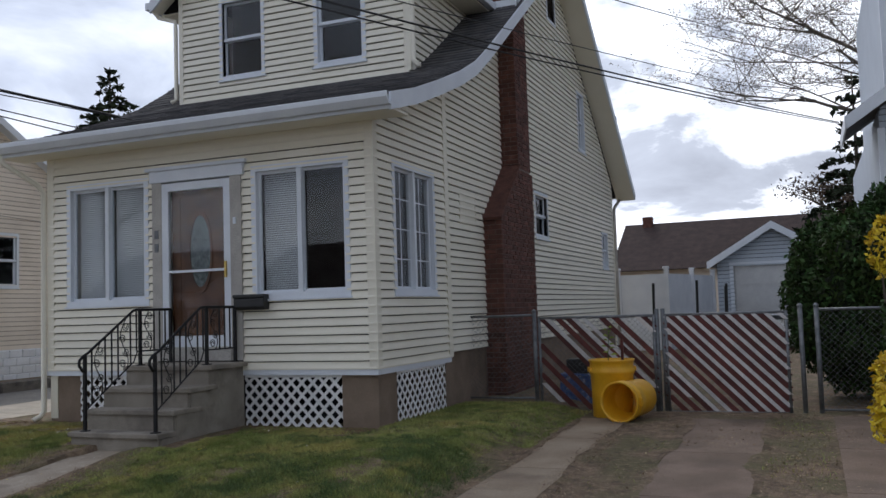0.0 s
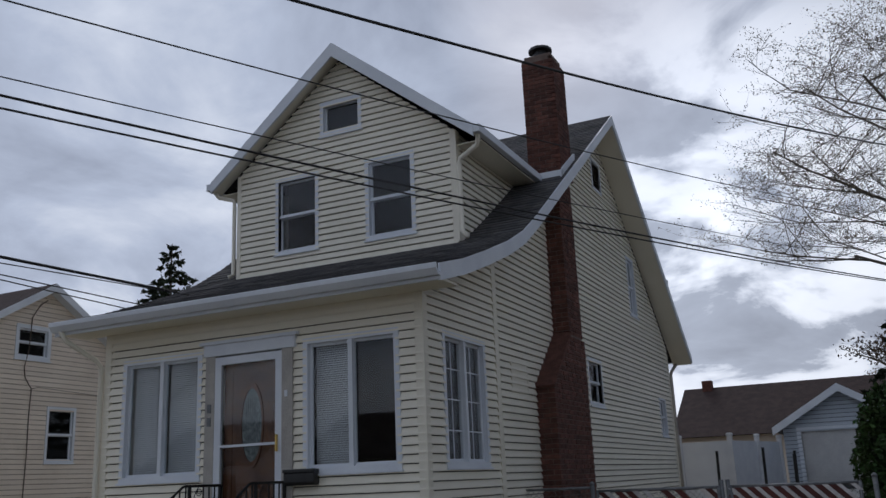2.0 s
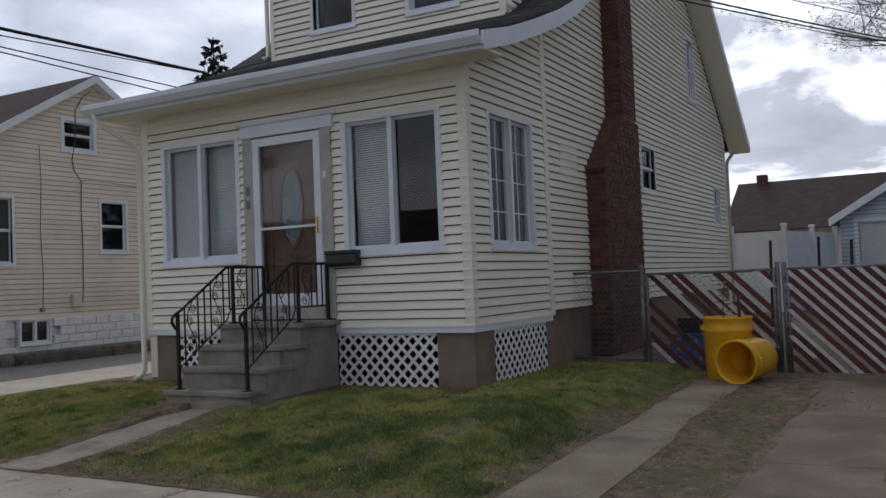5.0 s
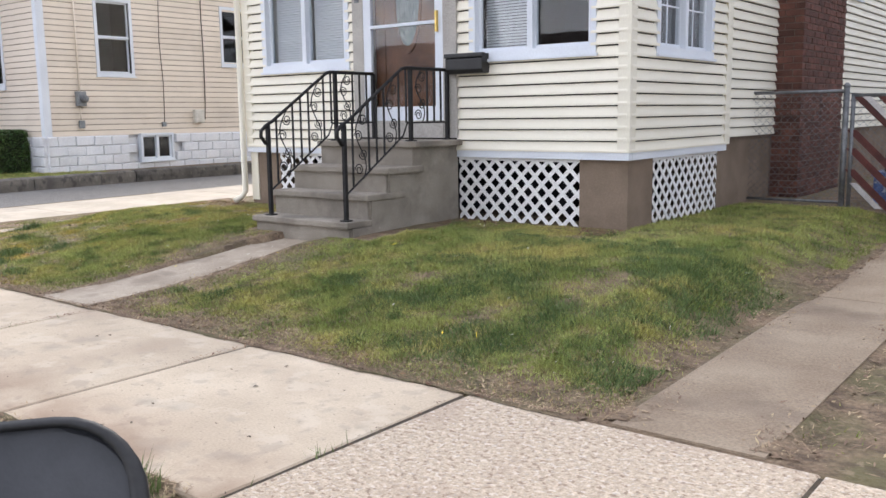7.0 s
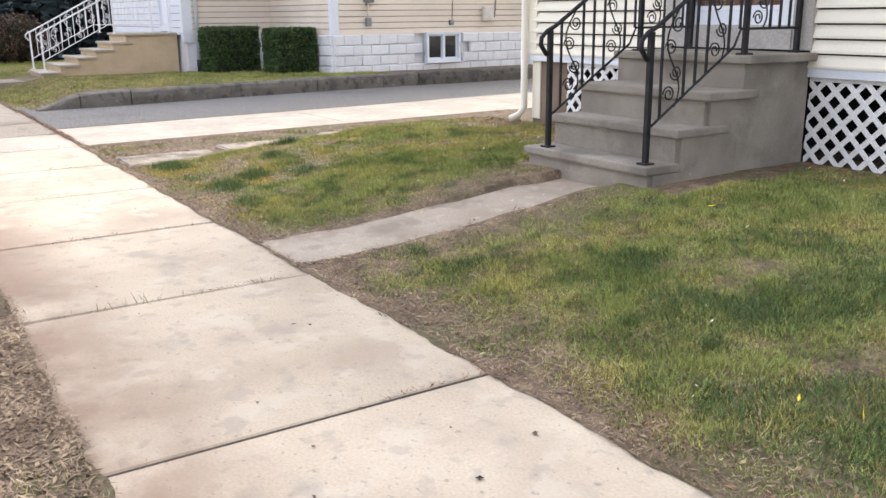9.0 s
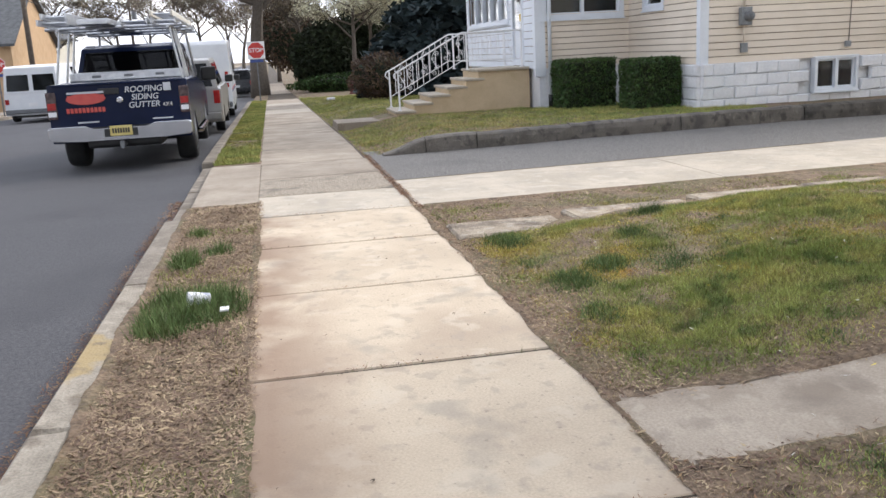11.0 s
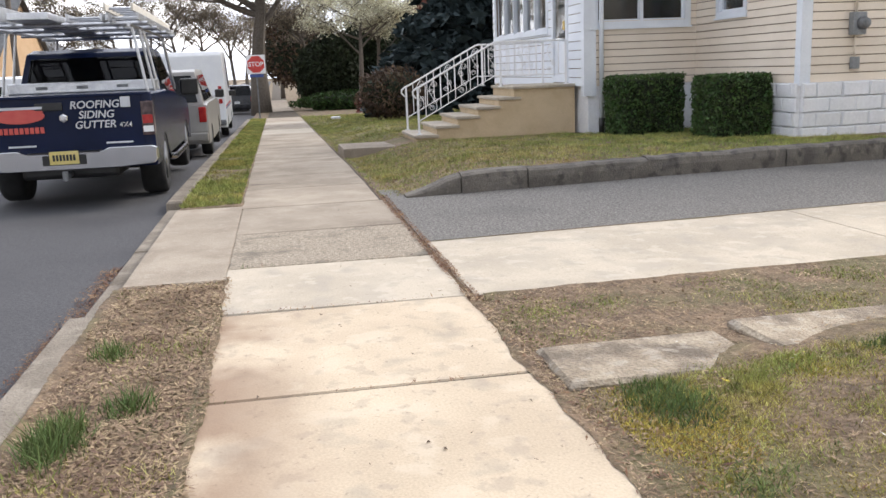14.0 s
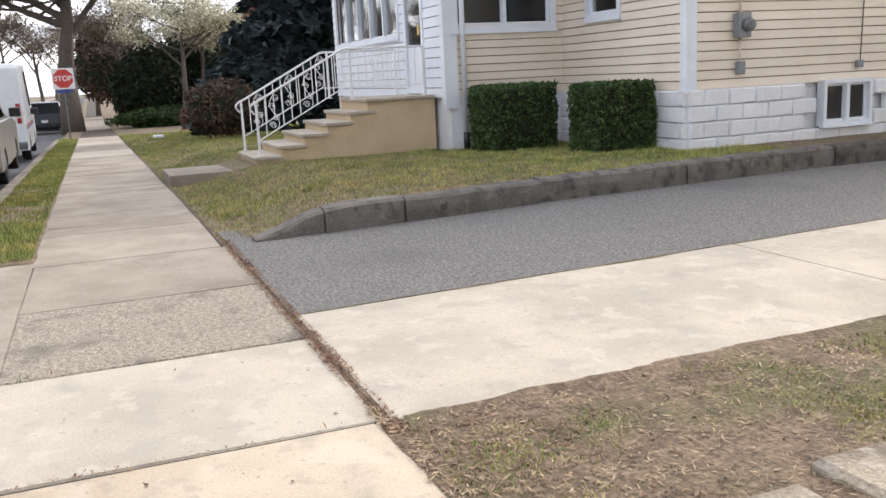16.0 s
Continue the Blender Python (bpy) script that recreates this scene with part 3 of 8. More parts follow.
                part("sash", fr, material, win)
                pane = self.slab(bmesh.new(), a + 0.01, b - 0.01, c + 0.01, d - 0.01, off - 0.020, off - 0.015)
                glass = part("pane", pane, M_GLASS, win)
                glass.visible_shadow = False
                if i in blind:
                    sl = bmesh.new()
                    z = c + 0.03
                    while z < d - 0.02:
                        vs = [sl.verts.new(self.at(u, zz, dd)) for u, zz, dd in ((a + 0.02, z, -0.125), (b - 0.02, z, -0.125), (b - 0.02, z + 0.024, -0.145), (a + 0.02, z + 0.024, -0.145))]
                        sl.faces.new(vs)
                        z += 0.027
                    part("blind", sl, M_BLIND, win, "lowered white slatted blind")
        return win


# ---------------------------------------------------------------- ground
def smooth(a, b, v):
    t = min(max((v - a) / (b - a), 0), 1)
    return t * t * (3 - 2 * t)


def fall(x):
    """The street runs level past the house and falls gently beyond."""
    return -0.0167 * max(0.0, min(-18 - x, 60))


def kerb_x(y):
    """Line of the low kerb wall beside the left drive."""
    return -15.98 - 0.145 * (min(y, 9.5) - 6.5) - 0.085 * max(0.0, min(y, 13) - 9.5)


def strip_side(y):
    """Lawn side of the bright concrete drive strip."""
    return -11.72 - 0.037 * (y - 6.25)


def path_mid(y):
    return -6.54 + 0.085 * (y - 6.28)


def path_z(y):
    return -0.006 + 0.19 * smooth(6.3, 8.5, y)


def ground_z(x, y):
    """Height of the soil: a level street, a front lawn that rises to the house, a raised lawn past the drive."""
    if y < 4.1:
        return -0.22 + fall(x)
    if 6.2 < y < 8.6 and abs(x - path_mid(y)) < 0.27:
        return path_z(y) - 0.04
    return soil_z(x, y) + fall(x) * smooth(60, 20, y)


def soil_z(x, y):
    bumpy = 0.012 * noise.noise((x * 1.3, y * 1.3, 0)) if y > 6.3 else 0
    if y < 6.24:
        paved = y > 4.776 or -16.2 < x < -12.68 or -3.05 < x < 2.25
        return -0.008 if y > 6.21 else -0.035 if paved else -0.006 + 0.012 * noise.noise((x * 2, y * 2, 5))
    lawn = -0.008 + 0.268 * smooth(6.2, 8.9, y)
    drive = -0.010 + 0.15 * smooth(6.3, 12.5, y)
    left = -0.001
    raised = -0.02 + 0.23 * smooth(6.25, 7.6, y)
    z = lawn + (drive - lawn) * smooth(-2.9, -2.2, x)
    z = z + (left - z) * smooth(-9.4, -11.0, x)
    if kerb_x(y) - 0.1 <= x < strip_side(y) - 0.015:
        return -0.05
    if x < kerb_x(y) - 0.1:
        z = raised
    if x < -32:
        z = raised * smooth(-36, -33, x)
    return z + bumpy * (1 - 0.7 * smooth(-2.9, -2.2, x))


def axis(stops):
    got = []
    for (a, b, n) in stops:
        got += [a + (b - a) * i / n for i in range(n)]
    return got + [stops[-1][1]]


gx = axis([(-900, -80, 8), (-80, -34, 23), (-34, -17, 40), (-17, -15.9, 22), (-15.9, -12.75, 13), (-12.75, -12.65, 1), (-12.65, -12.0, 3), (-12.0, -11.68, 8), (-11.68, -7.5, 17), (-7.5, -5.9, 32), (-5.9, -1.5, 22), (-1.5, 6, 22), (6, 60, 14), (60, 900, 6)])
gy = axis([(-900, -60, 6), (-60, 4.0, 8), (4.0, 4.12, 2), (4.12, 4.775, 7), (4.775, 4.80, 1), (4.80, 6.20, 4), (6.20, 6.225, 1), (6.225, 10.2, 32), (10.2, 16, 16), (16, 60, 16), (60, 1500, 8)])
verts = [(x, y, ground_z(x, y)) for y in gy for x in gx]
nx = len(gx)
faces = [(j * nx + i, j * nx + i + 1, (j + 1) * nx + i + 1, (j + 1) * nx + i) for j in range(len(gy) - 1) for i in range(nx - 1)]
ground = link("ground", verts, faces, M_SOIL, smooth=True)
tagged(ground, "dry brown soil and thin lawn reaching past the houses", "ground", kind="structure")



def strip(name, x0, x1, y0, y1, top, material, parent=None, depth=0.12, bev=0.008, seed=0):
    """A paving slab that follows the fall of the street, with slightly worn edges."""
    rng = random.Random(seed or int(x0 * 97 + y0 * 31))
    j = [rng.uniform(-0.006, 0.006) for _ in range(8)]
    za, zb = fall(x0) + top, fall(x1) + top
    vs = [(x0 + j[0], y0 + j[1], za - depth), (x1 + j[2], y0 + j[3], zb - depth), (x1 + j[4], y1 + j[5], zb - depth), (x0 + j[6], y1 + j[7], za - depth)]
    t = bev
    vs += [(x, y, z + depth - t) for x, y, z in vs[:4]]
    c = ((t, t), (-t, t), (-t, -t), (t, -t))
    vs += [(x + a, y + b, z + t + rng.uniform(-0.003, 0.003)) for (x, y, z), (a, b) in zip(vs[4:8], c)]
    fs = [(0, 1, 5, 4), (1, 2, 6, 5), (2, 3, 7, 6), (3, 0, 4, 7), (4, 5, 9, 8), (5, 6, 10, 9), (6, 7, 11, 10), (7, 4, 8, 11), (8, 9, 10, 11)]
    return link(name, vs, fs, material, parent)


def ribbon(name, y0, y1, top, material, thick=0.2, stops=(-420, -78, -18, 200)):
    vs = [(x, y, fall(x) + z) for x in stops for y, z in ((y0, top - thick), (y0, top), (y1, top), (y1, top - thick))]
    fs = [(4 * i + a, 4 * i + b, 4 * i + b + 4, 4 * i + a + 4) for i in range(len(stops) - 1) for a, b in ((0, 1), (1, 2), (2, 3))]
    return link(name, vs, fs, material)


road = ribbon("road", -6.3, 3.93, -0.13, M_ROAD)
tagged(road, "dark worn asphalt street with a gritty gutter", "road", kind="structure")
cross = part("road", boxed(-53.5, -46.6, -90, -6.2, -0.7, fall(-50) - 0.126), M_ROAD)
tagged(cross, "dark asphalt side street leaving the corner", "road", kind="structure")
cross = part("road", boxed(-53.5, -46.6, 3.9, 90, -0.7, fall(-50) - 0.126), M_ROAD)
tagged(cross, "dark asphalt side street crossing at the corner", "road", kind="structure")
far_pave = ribbon("pavement", -8.9, -7.4, 0.0, M_OLDSLAB)
tagged(far_pave, "grey concrete pavement on the far side of the street", "pavement", kind="structure")
far_kerb = ribbon("kerb", -6.45, -6.28, 0.0, M_KERB, stops=(-46.4, -18, 200))
tagged(far_kerb, "grey concrete kerb on the far side of the street", "kerb", kind="structure")
drive_left = part("driveway", boxed(-16.75, -13.3, 6.25, 30, -0.15, -0.004), M_DRIVE)
tagged(drive_left, "old grey asphalt driveway with coarse stones", "driveway", kind="structure")
# ---------------------------------------------------------------- the house with the enclosed porch
X0, X1 = -8.93, -4.0           # its two sides
YP, YM, YB = 10.0, 12.2, 23.55  # porch front, main wall, back
RIDGE = 18.14
house = thing("house", "cream vinyl-sided house with an enclosed porch and gabled dormer", "house", (-6.4, 12, 0.2))


def put_in(parent, ob):
    ob.parent = parent
    ob.matrix_parent_inverse = parent.matrix_world.inverted()
    return ob


hroot = house
house.matrix_world = Matrix.Identity(4)
STEP = 0.1016
front = Wall((0, YP, 0), (1, 0, 0), (0, -1, 0), [(X0, 0.93), (X1, 0.93), (X1, 3.92), (X0, 3.92)],
             [(-8.56, -7.28, 1.83, 3.36), (-7.12, -5.80, 1.05, 3.47), (-5.60, -4.35, 1.83, 3.36)])
# core coloured near-black to stand for shade between the boards
w = front.core("wall", M_LAPSHADE, house)
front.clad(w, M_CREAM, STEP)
front.window(house, -8.61, -7.23, 1.78, 3.41, (2, 1), blind=(0, 1), label="white double sash window with lowered blinds")
front.window(house, -5.65, -4.30, 1.78, 3.41, (2, 1), blind=(0,), label="white double sash window, one blind lowered")
side = Wall((X1, 0, 0), (0, 1, 0), (1, 0, 0), [(YP, 0.93), (YM, 0.93), (YM, 4.80), (YP, 3.98)], [(10.52, 11.72, 1.83, 3.36)])
w = side.core("wall", M_LAPSHADE, house)
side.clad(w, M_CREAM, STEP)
side.window(house, 10.47, 11.77, 1.78, 3.41, (2, 1), bars=(2, 4), label="white casement pair with slim glazing bars")
GABLE = [(YM, 1.0), (YB, 1.0), (YB, 4.66), (RIDGE, 8.72), (12.9, 5.18), (YM, 4.80)]
main = Wall((X1, 0, 0), (0, 1, 0), (1, 0, 0), GABLE,
            [(16.55, 17.33, 2.90, 3.66), (17.95, 18.50, 7.40, 7.98), (20.20, 20.74, 5.08, 6.34), (22.18, 22.74, 2.50, 3.30)])
w = main.core("wall", M_LAPSHADE, house)
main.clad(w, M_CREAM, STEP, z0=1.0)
main.window(house, 16.48, 17.40, 2.84, 3.72, (1, 2), label="small white double-hung side window")
main.window(house, 20.14, 20.80, 5.02, 6.40, (1, 2), label="narrow white double-hung upstairs window")
main.window(house, 22.12, 22.80, 2.44, 3.36, (1, 2), label="small white rear side window")
vent = main.slab(bmesh.new(), 17.89, 18.56, 7.34, 7.40, -0.05, 0.035)
for a in ((17.89, 18.56, 7.98, 8.04), (17.89, 17.95, 7.40, 7.98), (18.50, 18.56, 7.40, 7.98)):
    main.slab(vent, *a, -0.05, 0.035)
vent = part("attic_vent", vent, M_WHITE, house, "louvred white attic vent")
for i in range(9):
    z = 7.41 + i * 0.064
    b = bmesh.new()
    vs = [b.verts.new(main.at(u, zz, d)) for u, zz, d in ((17.95, z, 0.02), (18.5, z, 0.02), (18.5, z + 0.06, -0.05), (17.95, z + 0.06, -0.05))]
    b.faces.new(vs)
    part("slat", b, M_CASING, vent)
# patched rectangle in the siding
pt = bmesh.new()
for a in ((12.69, 13.36, 2.82, 2.85), (12.69, 13.36, 3.24, 3.27), (12.69, 12.72, 2.85, 3.24), (13.33, 13.36, 2.85, 3.24)):
    main.slab(pt, *a, 0.0, 0.028)
pt = part("vent_panel", pt, M_CREAM, house, "cream patched panel let into the siding")
for i in range(4):
    part("panel_board", main.slab(bmesh.new(), 12.72, 13.33, 2.853 + i * 0.097, 2.853 + i * 0.097 + 0.09, 0.0, 0.024), M_CREAM, pt)
for nm, o, u, n, out in (("wall", (X0, 0, 0), (0, 1, 0), (-1, 0, 0), [(YP, 0.3), (YB, 0.3), (YB, 4.66), (RIDGE, 8.72), (12.9, 5.18), (YP, 3.98)]),
                         ("wall", (0, YB, 0), (1, 0, 0), (0, 1, 0), [(X0, 0.3), (X1, 0.3), (X1, 4.66), (X0, 4.66)])):
    Wall(o, u, n, out).core(nm, M_CREAM, house)
# unseen floors and a backing wall, added to darken the windows
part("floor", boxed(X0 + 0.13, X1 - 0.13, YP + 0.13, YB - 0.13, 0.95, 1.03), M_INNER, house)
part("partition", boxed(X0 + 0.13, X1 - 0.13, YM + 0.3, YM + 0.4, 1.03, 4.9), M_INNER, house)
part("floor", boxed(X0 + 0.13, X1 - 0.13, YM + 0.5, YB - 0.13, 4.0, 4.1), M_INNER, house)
part("foundation", boxed(X0 + 0.02, X1 - 0.02, YM + 0.05, YB - 0.01, 0.0, 1.0), M_STUCCO_LAPSHADE, house, "brown stucco foundation")
# corner boards and skirt flashing
for x, y0, y1, z0, z1 in ((X1, YP, YP, 0.93, 3.92),):
    c = bmesh.new()
    box(c, x - 0.085, x + 0.03, y0 - 0.03, y0 + 0.0, z0, z1); box(c, x + 0.0, x + 0.03, y0 + 0.0, y0 + 0.085, z0, z1)
    part("corner_board", c, M_CREAM, house)
part("corner_board", boxed(X0 - 0.03, X0 + 0.085, YP - 0.03, YP + 0.05, 0.93, 3.92), M_CREAM, house)
part("corner_board", boxed(X1 - 0.02, X1 + 0.032, YM - 0.07, YM + 0.07, 0.93, 4.78), M_CREAM, house)
part("corner_board", boxed(X1 - 0.02, X1 + 0.03, YB - 0.07, YB + 0.03, 1.0, 4.5), M_CREAM, house)
part("skirt_board", boxed(X0 - 0.02, X1 + 0.026, YP - 0.026, YP + 0.04, 0.865, 0.932), M_WHITE, house, "white skirt flashing")
part("skirt_board", boxed(X1 - 0.04, X1 + 0.026, YP + 0.042, YM, 0.865, 0.932), M_WHITE, house)
part("frieze", boxed(X0, X1, YP - 0.022, YP, 3.66, 3.93), M_CREAM, house, "plain cream frieze under the eave")
for x0, x1 in ((X0, -8.42), (-4.47, X1)):
    part("pier", boxed(x0, x1, YP + 0.012, YP + 0.5, 0.0, 0.866), M_STUCCO_LAPSHADE, house)
part("pier", boxed(X1 - 0.35, X1 - 0.005, YM - 0.16, YM + 0.2, 0.0, 0.866), M_STUCCO_LAPSHADE, house)
part("pier", boxed(X0, -8.6, YM - 0.16, YM + 0.1, 0.0, 0.866), M_STUCCO_LAPSHADE, house)
# added dark sheets paint the shade under the porch
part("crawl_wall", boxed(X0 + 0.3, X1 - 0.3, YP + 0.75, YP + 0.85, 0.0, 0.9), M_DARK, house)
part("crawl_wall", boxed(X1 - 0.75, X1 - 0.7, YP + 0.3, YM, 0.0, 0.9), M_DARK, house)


def lattice(wall, u0, u1, z0, z1):
    """Crossed diagonal laths in two layers inside a slim frame."""
    fr = bmesh.new()
    lat = part("lattice", wall.slab(fr, u0, u1, z1 - 0.03, z1, 0.0, 0.012), M_LATTICE, house, "white diagonal lattice skirting")
    pitch, half = 0.148, 0.0185
    for layer, s in ((0.0, 1), (0.006, -1)):
        h = z1 - z0
        k = u0 - h if s > 0 else u0
        while k < (u1 if s > 0 else u1 + h):
            # a lath rises from (k, z0) along s at 45 degrees; clip to the panel
            def clip(c):
                t0, t1 = 0.0, h
                if s > 0:
                    t0, t1 = max(t0, u0 - c), min(t1, u1 - c)
                else:
                    t0, t1 = max(t0, c - u1), min(t1, c - u0)
                return t0, t1
            a, b = clip(k - half * 1.41), clip(k + half * 1.41)
            if a[1] - a[0] > 0.03 and b[1] - b[0] > 0.03:
                p = [(k - half * 1.41 + s * a[0], z0 + a[0]), (k + half * 1.41 + s * b[0], z0 + b[0]), (k + half * 1.41 + s * b[1], z0 + b[1]), (k - half * 1.41 + s * a[1], z0 + a[1])]
                vs = [wall.at(u, z, d + layer) for d in (0.0, 0.0055) for u, z in p]
                link("lath", vs, [(0, 3, 2, 1), (4, 5, 6, 7), (0, 1, 5, 4), (1, 2, 6, 5), (2, 3, 7, 6), (3, 0, 4, 7)], M_LATTICE, lat)
            k += pitch * 1.0


fl = Wall((0, YP + 0.02, 0), (1, 0, 0), (0, -1, 0), [(X0, 0), (X1, 0), (X1, 1), (X0, 1)])
lattice(fl, -5.81, -4.47, 0.24, 0.866)
lattice(fl, -8.42, -7.06, 0.24, 0.866)
sl = Wall((X1 - 0.02, 0, 0), (0, 1, 0), (1, 0, 0), [(YP, 0), (YM, 0), (YM, 1), (YP, 1)])
part("pier", boxed(X1 - 0.3, X1 - 0.008, YP + 0.5, YP + 0.501, 0.0, 0.866), M_STUCCO_LAPSHADE, house)
lattice(sl, 10.32, 12.04, 0.24, 0.866)

# roof: shingled courses over a deck
PROFILE = [(9.50, 3.98), (10.2, 4.18), (10.9, 4.43), (11.7, 4.74), (12.3, 5.02), (12.9, 5.39), (RIDGE, 8.93)]
BACK = [(24.25, 4.50), (RIDGE, 8.93)]
RX0, RX1 = X0 - 0.48, X1 + 0.48


def deck(name, prof, drop, x0, x1, material):
    out = prof + [(y, z - drop) for y, z in reversed(prof)]
    return part(name, extrude(bmesh.new(), out, "x", x0, x1), material, house)


deck("roof", PROFILE, 0.12, RX0, RX1, M_SHINGLE)
deck("roof", BACK, 0.12, RX0, RX1, M_SHINGLE)


def shingles(parent, prof, x0, x1, limit=None, course=0.145, width=0.31):
    """Overlapping tabs course by course up a roof profile; limit(y) narrows the run."""
    rng = random.Random(3)
    pts = []
    for (y0, z0), (y1, z1) in zip(prof, prof[1:]):
        n = max(1, round(math.hypot(y1 - y0, z1 - z0) / course))
        pts += [(y0 + (y1 - y0) * i / n, z0 + (z1 - z0) * i / n) for i in range(n)]
    pts.append(prof[-1])
    vs, fs = [], []
    for i, ((y0, z0), (y1, z1)) in enumerate(zip(pts, pts[1:])):
        x = x0 - (i % 2) * width / 2
        while x < x1:
            a, b = max(x, x0), min(x + width - 0.008, x1)
            x += width
            if b - a < 0.03:
                continue
            if limit and not limit(0.5 * (a + b), y0):
                continue
            t = 0.012 + rng.random() * 0.006
            k = len(vs)
            vs += [(a, y0, z0 + t), (b, y0, z0 + t), (b, y1, z1 + 0.004), (a, y1, z1 + 0.004), (a, y0, z0), (b, y0, z0)]
            fs += [(k, k + 1, k + 2, k + 3), (k + 4, k + 5, k + 1, k)]
    ob = link("shingles", vs, fs, M_SHINGLES, parent, "dark grey asphalt shingle tabs")
    return tagged(ob, kind="stuff")


M_SHINGLES = mat("shingle tabs", (0.050, 0.050, 0.055), (0.085, 0.080, 0.078), 5.0, 0.95, 0.5, 180, island=0.3, fine=0.6)
shingles(house, PROFILE, RX0, RX1)
# rake boards, soffits, gutter
for x0, x1 in ((RX1 - 0.002, RX1 + 0.03), (RX0 - 0.03, RX0 + 0.002)):
    out = [(y, z - 0.005) for y, z in PROFILE] + [(y, z - 0.205) for y, z in reversed(PROFILE)]
    part("rake_board", extrude(bmesh.new(), out, "x", x0, x1), M_WHITE, house)
    out = [(y, z - 0.005) for y, z in BACK] + [(y, z - 0.205) for y, z in reversed(BACK)]
    part("rake_board", extrude(bmesh.new(), out, "x", x0, x1), M_WHITE, house)
out = [(y, z - 0.19) for y, z in PROFILE[2:]] + [(y, z - 0.21) for y, z in reversed(PROFILE[2:])]
part("soffit", extrude(bmesh.new(), out, "x", X1 + 0.02, RX1), M_CREAM, house, "cream soffit under the rake")
out = [(y, z - 0.19) for y, z in BACK] + [(y, z - 0.21) for y, z in reversed(BACK)]
part("soffit", extrude(bmesh.new(), out, "x", X1 + 0.02, RX1), M_CREAM, house)
part("soffit", boxed(RX0, RX1, 9.52, YP, 3.80, 3.83), M_CREAM, house)
gut = extrude(bmesh.new(), [(9.50, 3.83), (9.44, 3.83), (9.385, 3.90), (9.38, 3.955), (9.40, 3.965), (9.41, 3.91), (9.45, 3.86), (9.50, 3.86)], "x", RX0 - 0.03, RX1 + 0.03)
part("gutter", gut, M_WHITE, house, "white metal gutter along the porch eave")
part("fascia", boxed(RX0, RX1, 9.50, 9.53, 3.79, 3.97), M_WHITE, house)
part("downpipe", tube(bmesh.new(), [(X0 - 0.36, 9.46, 3.85), (X0 - 0.33, 9.52, 3.72), (X0 - 0.10, 9.88, 3.45), (X0 - 0.06, 9.94, 3.35), (X0 - 0.06, 9.94, 0.40), (X0 - 0.075, 9.89, 0.33), (X0 - 0.10, 9.80, 0.29)], 0.036, 8), M_CREAM, house, "cream downpipe", True)
part("downpipe", tube(bmesh.new(), [(X1 + 0.1, 24.3, 4.35), (X1 + 0.05, 23.8, 4.1), (X1 + 0.05, 23.65, 4.0), (X1 + 0.05, 23.65, 0.3)], 0.04, 8), M_CASING, house, "grey rear downpipe", True)
part("gutter", boxed(X1 - 3, RX1 + 0.02, 24.25, 24.36, 4.36, 4.47, 0.01), M_WHITE, house)

# dormers, front and (mirrored) back
DX0, DX1 = -8.46, -4.45
DW = Wall((0, YM - 0.02, 0), (1, 0, 0), (0, -1, 0), [(DX0, 4.86), (DX1, 4.86), (DX1, 6.70), (-6.43, 8.32), (-6.48, 8.32), (DX0, 6.70)],
          [(-7.63, -6.92, 5.30, 6.46), (-5.94, -5.19, 5.28, 6.47), (-6.76, -6.10, 7.14, 7.62)])
w = DW.core("dormer_wall", M_LAPSHADE, house)
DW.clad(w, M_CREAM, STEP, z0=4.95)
DW.window(house, -7.69, -6.86, 5.24, 6.52, (1, 2), trim=0.06, label="white double-hung dormer window")
DW.window(house, -6.00, -5.13, 5.22, 6.53, (1, 2), trim=0.07, label="white double-hung dormer window")
DW.window(house, -6.82, -6.04, 7.08, 7.68, (1, 1), trim=0.065, label="small white attic window")
DS = Wall((DX1, 0, 0), (0, 1, 0), (1, 0, 0), [(YM, 5.0), (12.35, 5.0), (14.85, 6.70), (YM, 6.70)])
w = DS.core("dormer_wall", M_LAPSHADE, house)
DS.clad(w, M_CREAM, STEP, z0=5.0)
DS2 = Wall((DX0, 0, 0), (0, 1, 0), (-1, 0, 0), [(YM, 4.9), (12.35, 4.9), (14.85, 6.70), (YM, 6.70)])
DS2.core("dormer_wall", M_CREAM, house)
# dark backing added behind the dormer windows
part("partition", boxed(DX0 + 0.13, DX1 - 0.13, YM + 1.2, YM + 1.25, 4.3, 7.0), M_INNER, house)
for s in (1, -1):
    part("corner_board", boxed(*(sorted((-6.455 + s * 2.005, -6.455 + s * 1.93))), YM - 0.055, YM - 0.02, 4.92, 6.72), M_CREAM, house)
part("corner_board", boxed(DX1, DX1 + 0.03, YM - 0.055, YM + 0.07, 4.98, 6.70), M_CREAM, house)
DOR_Y0, DZE, DZR, DHALF, DXC = 11.93, 6.62, 8.56, 2.40, -6.43
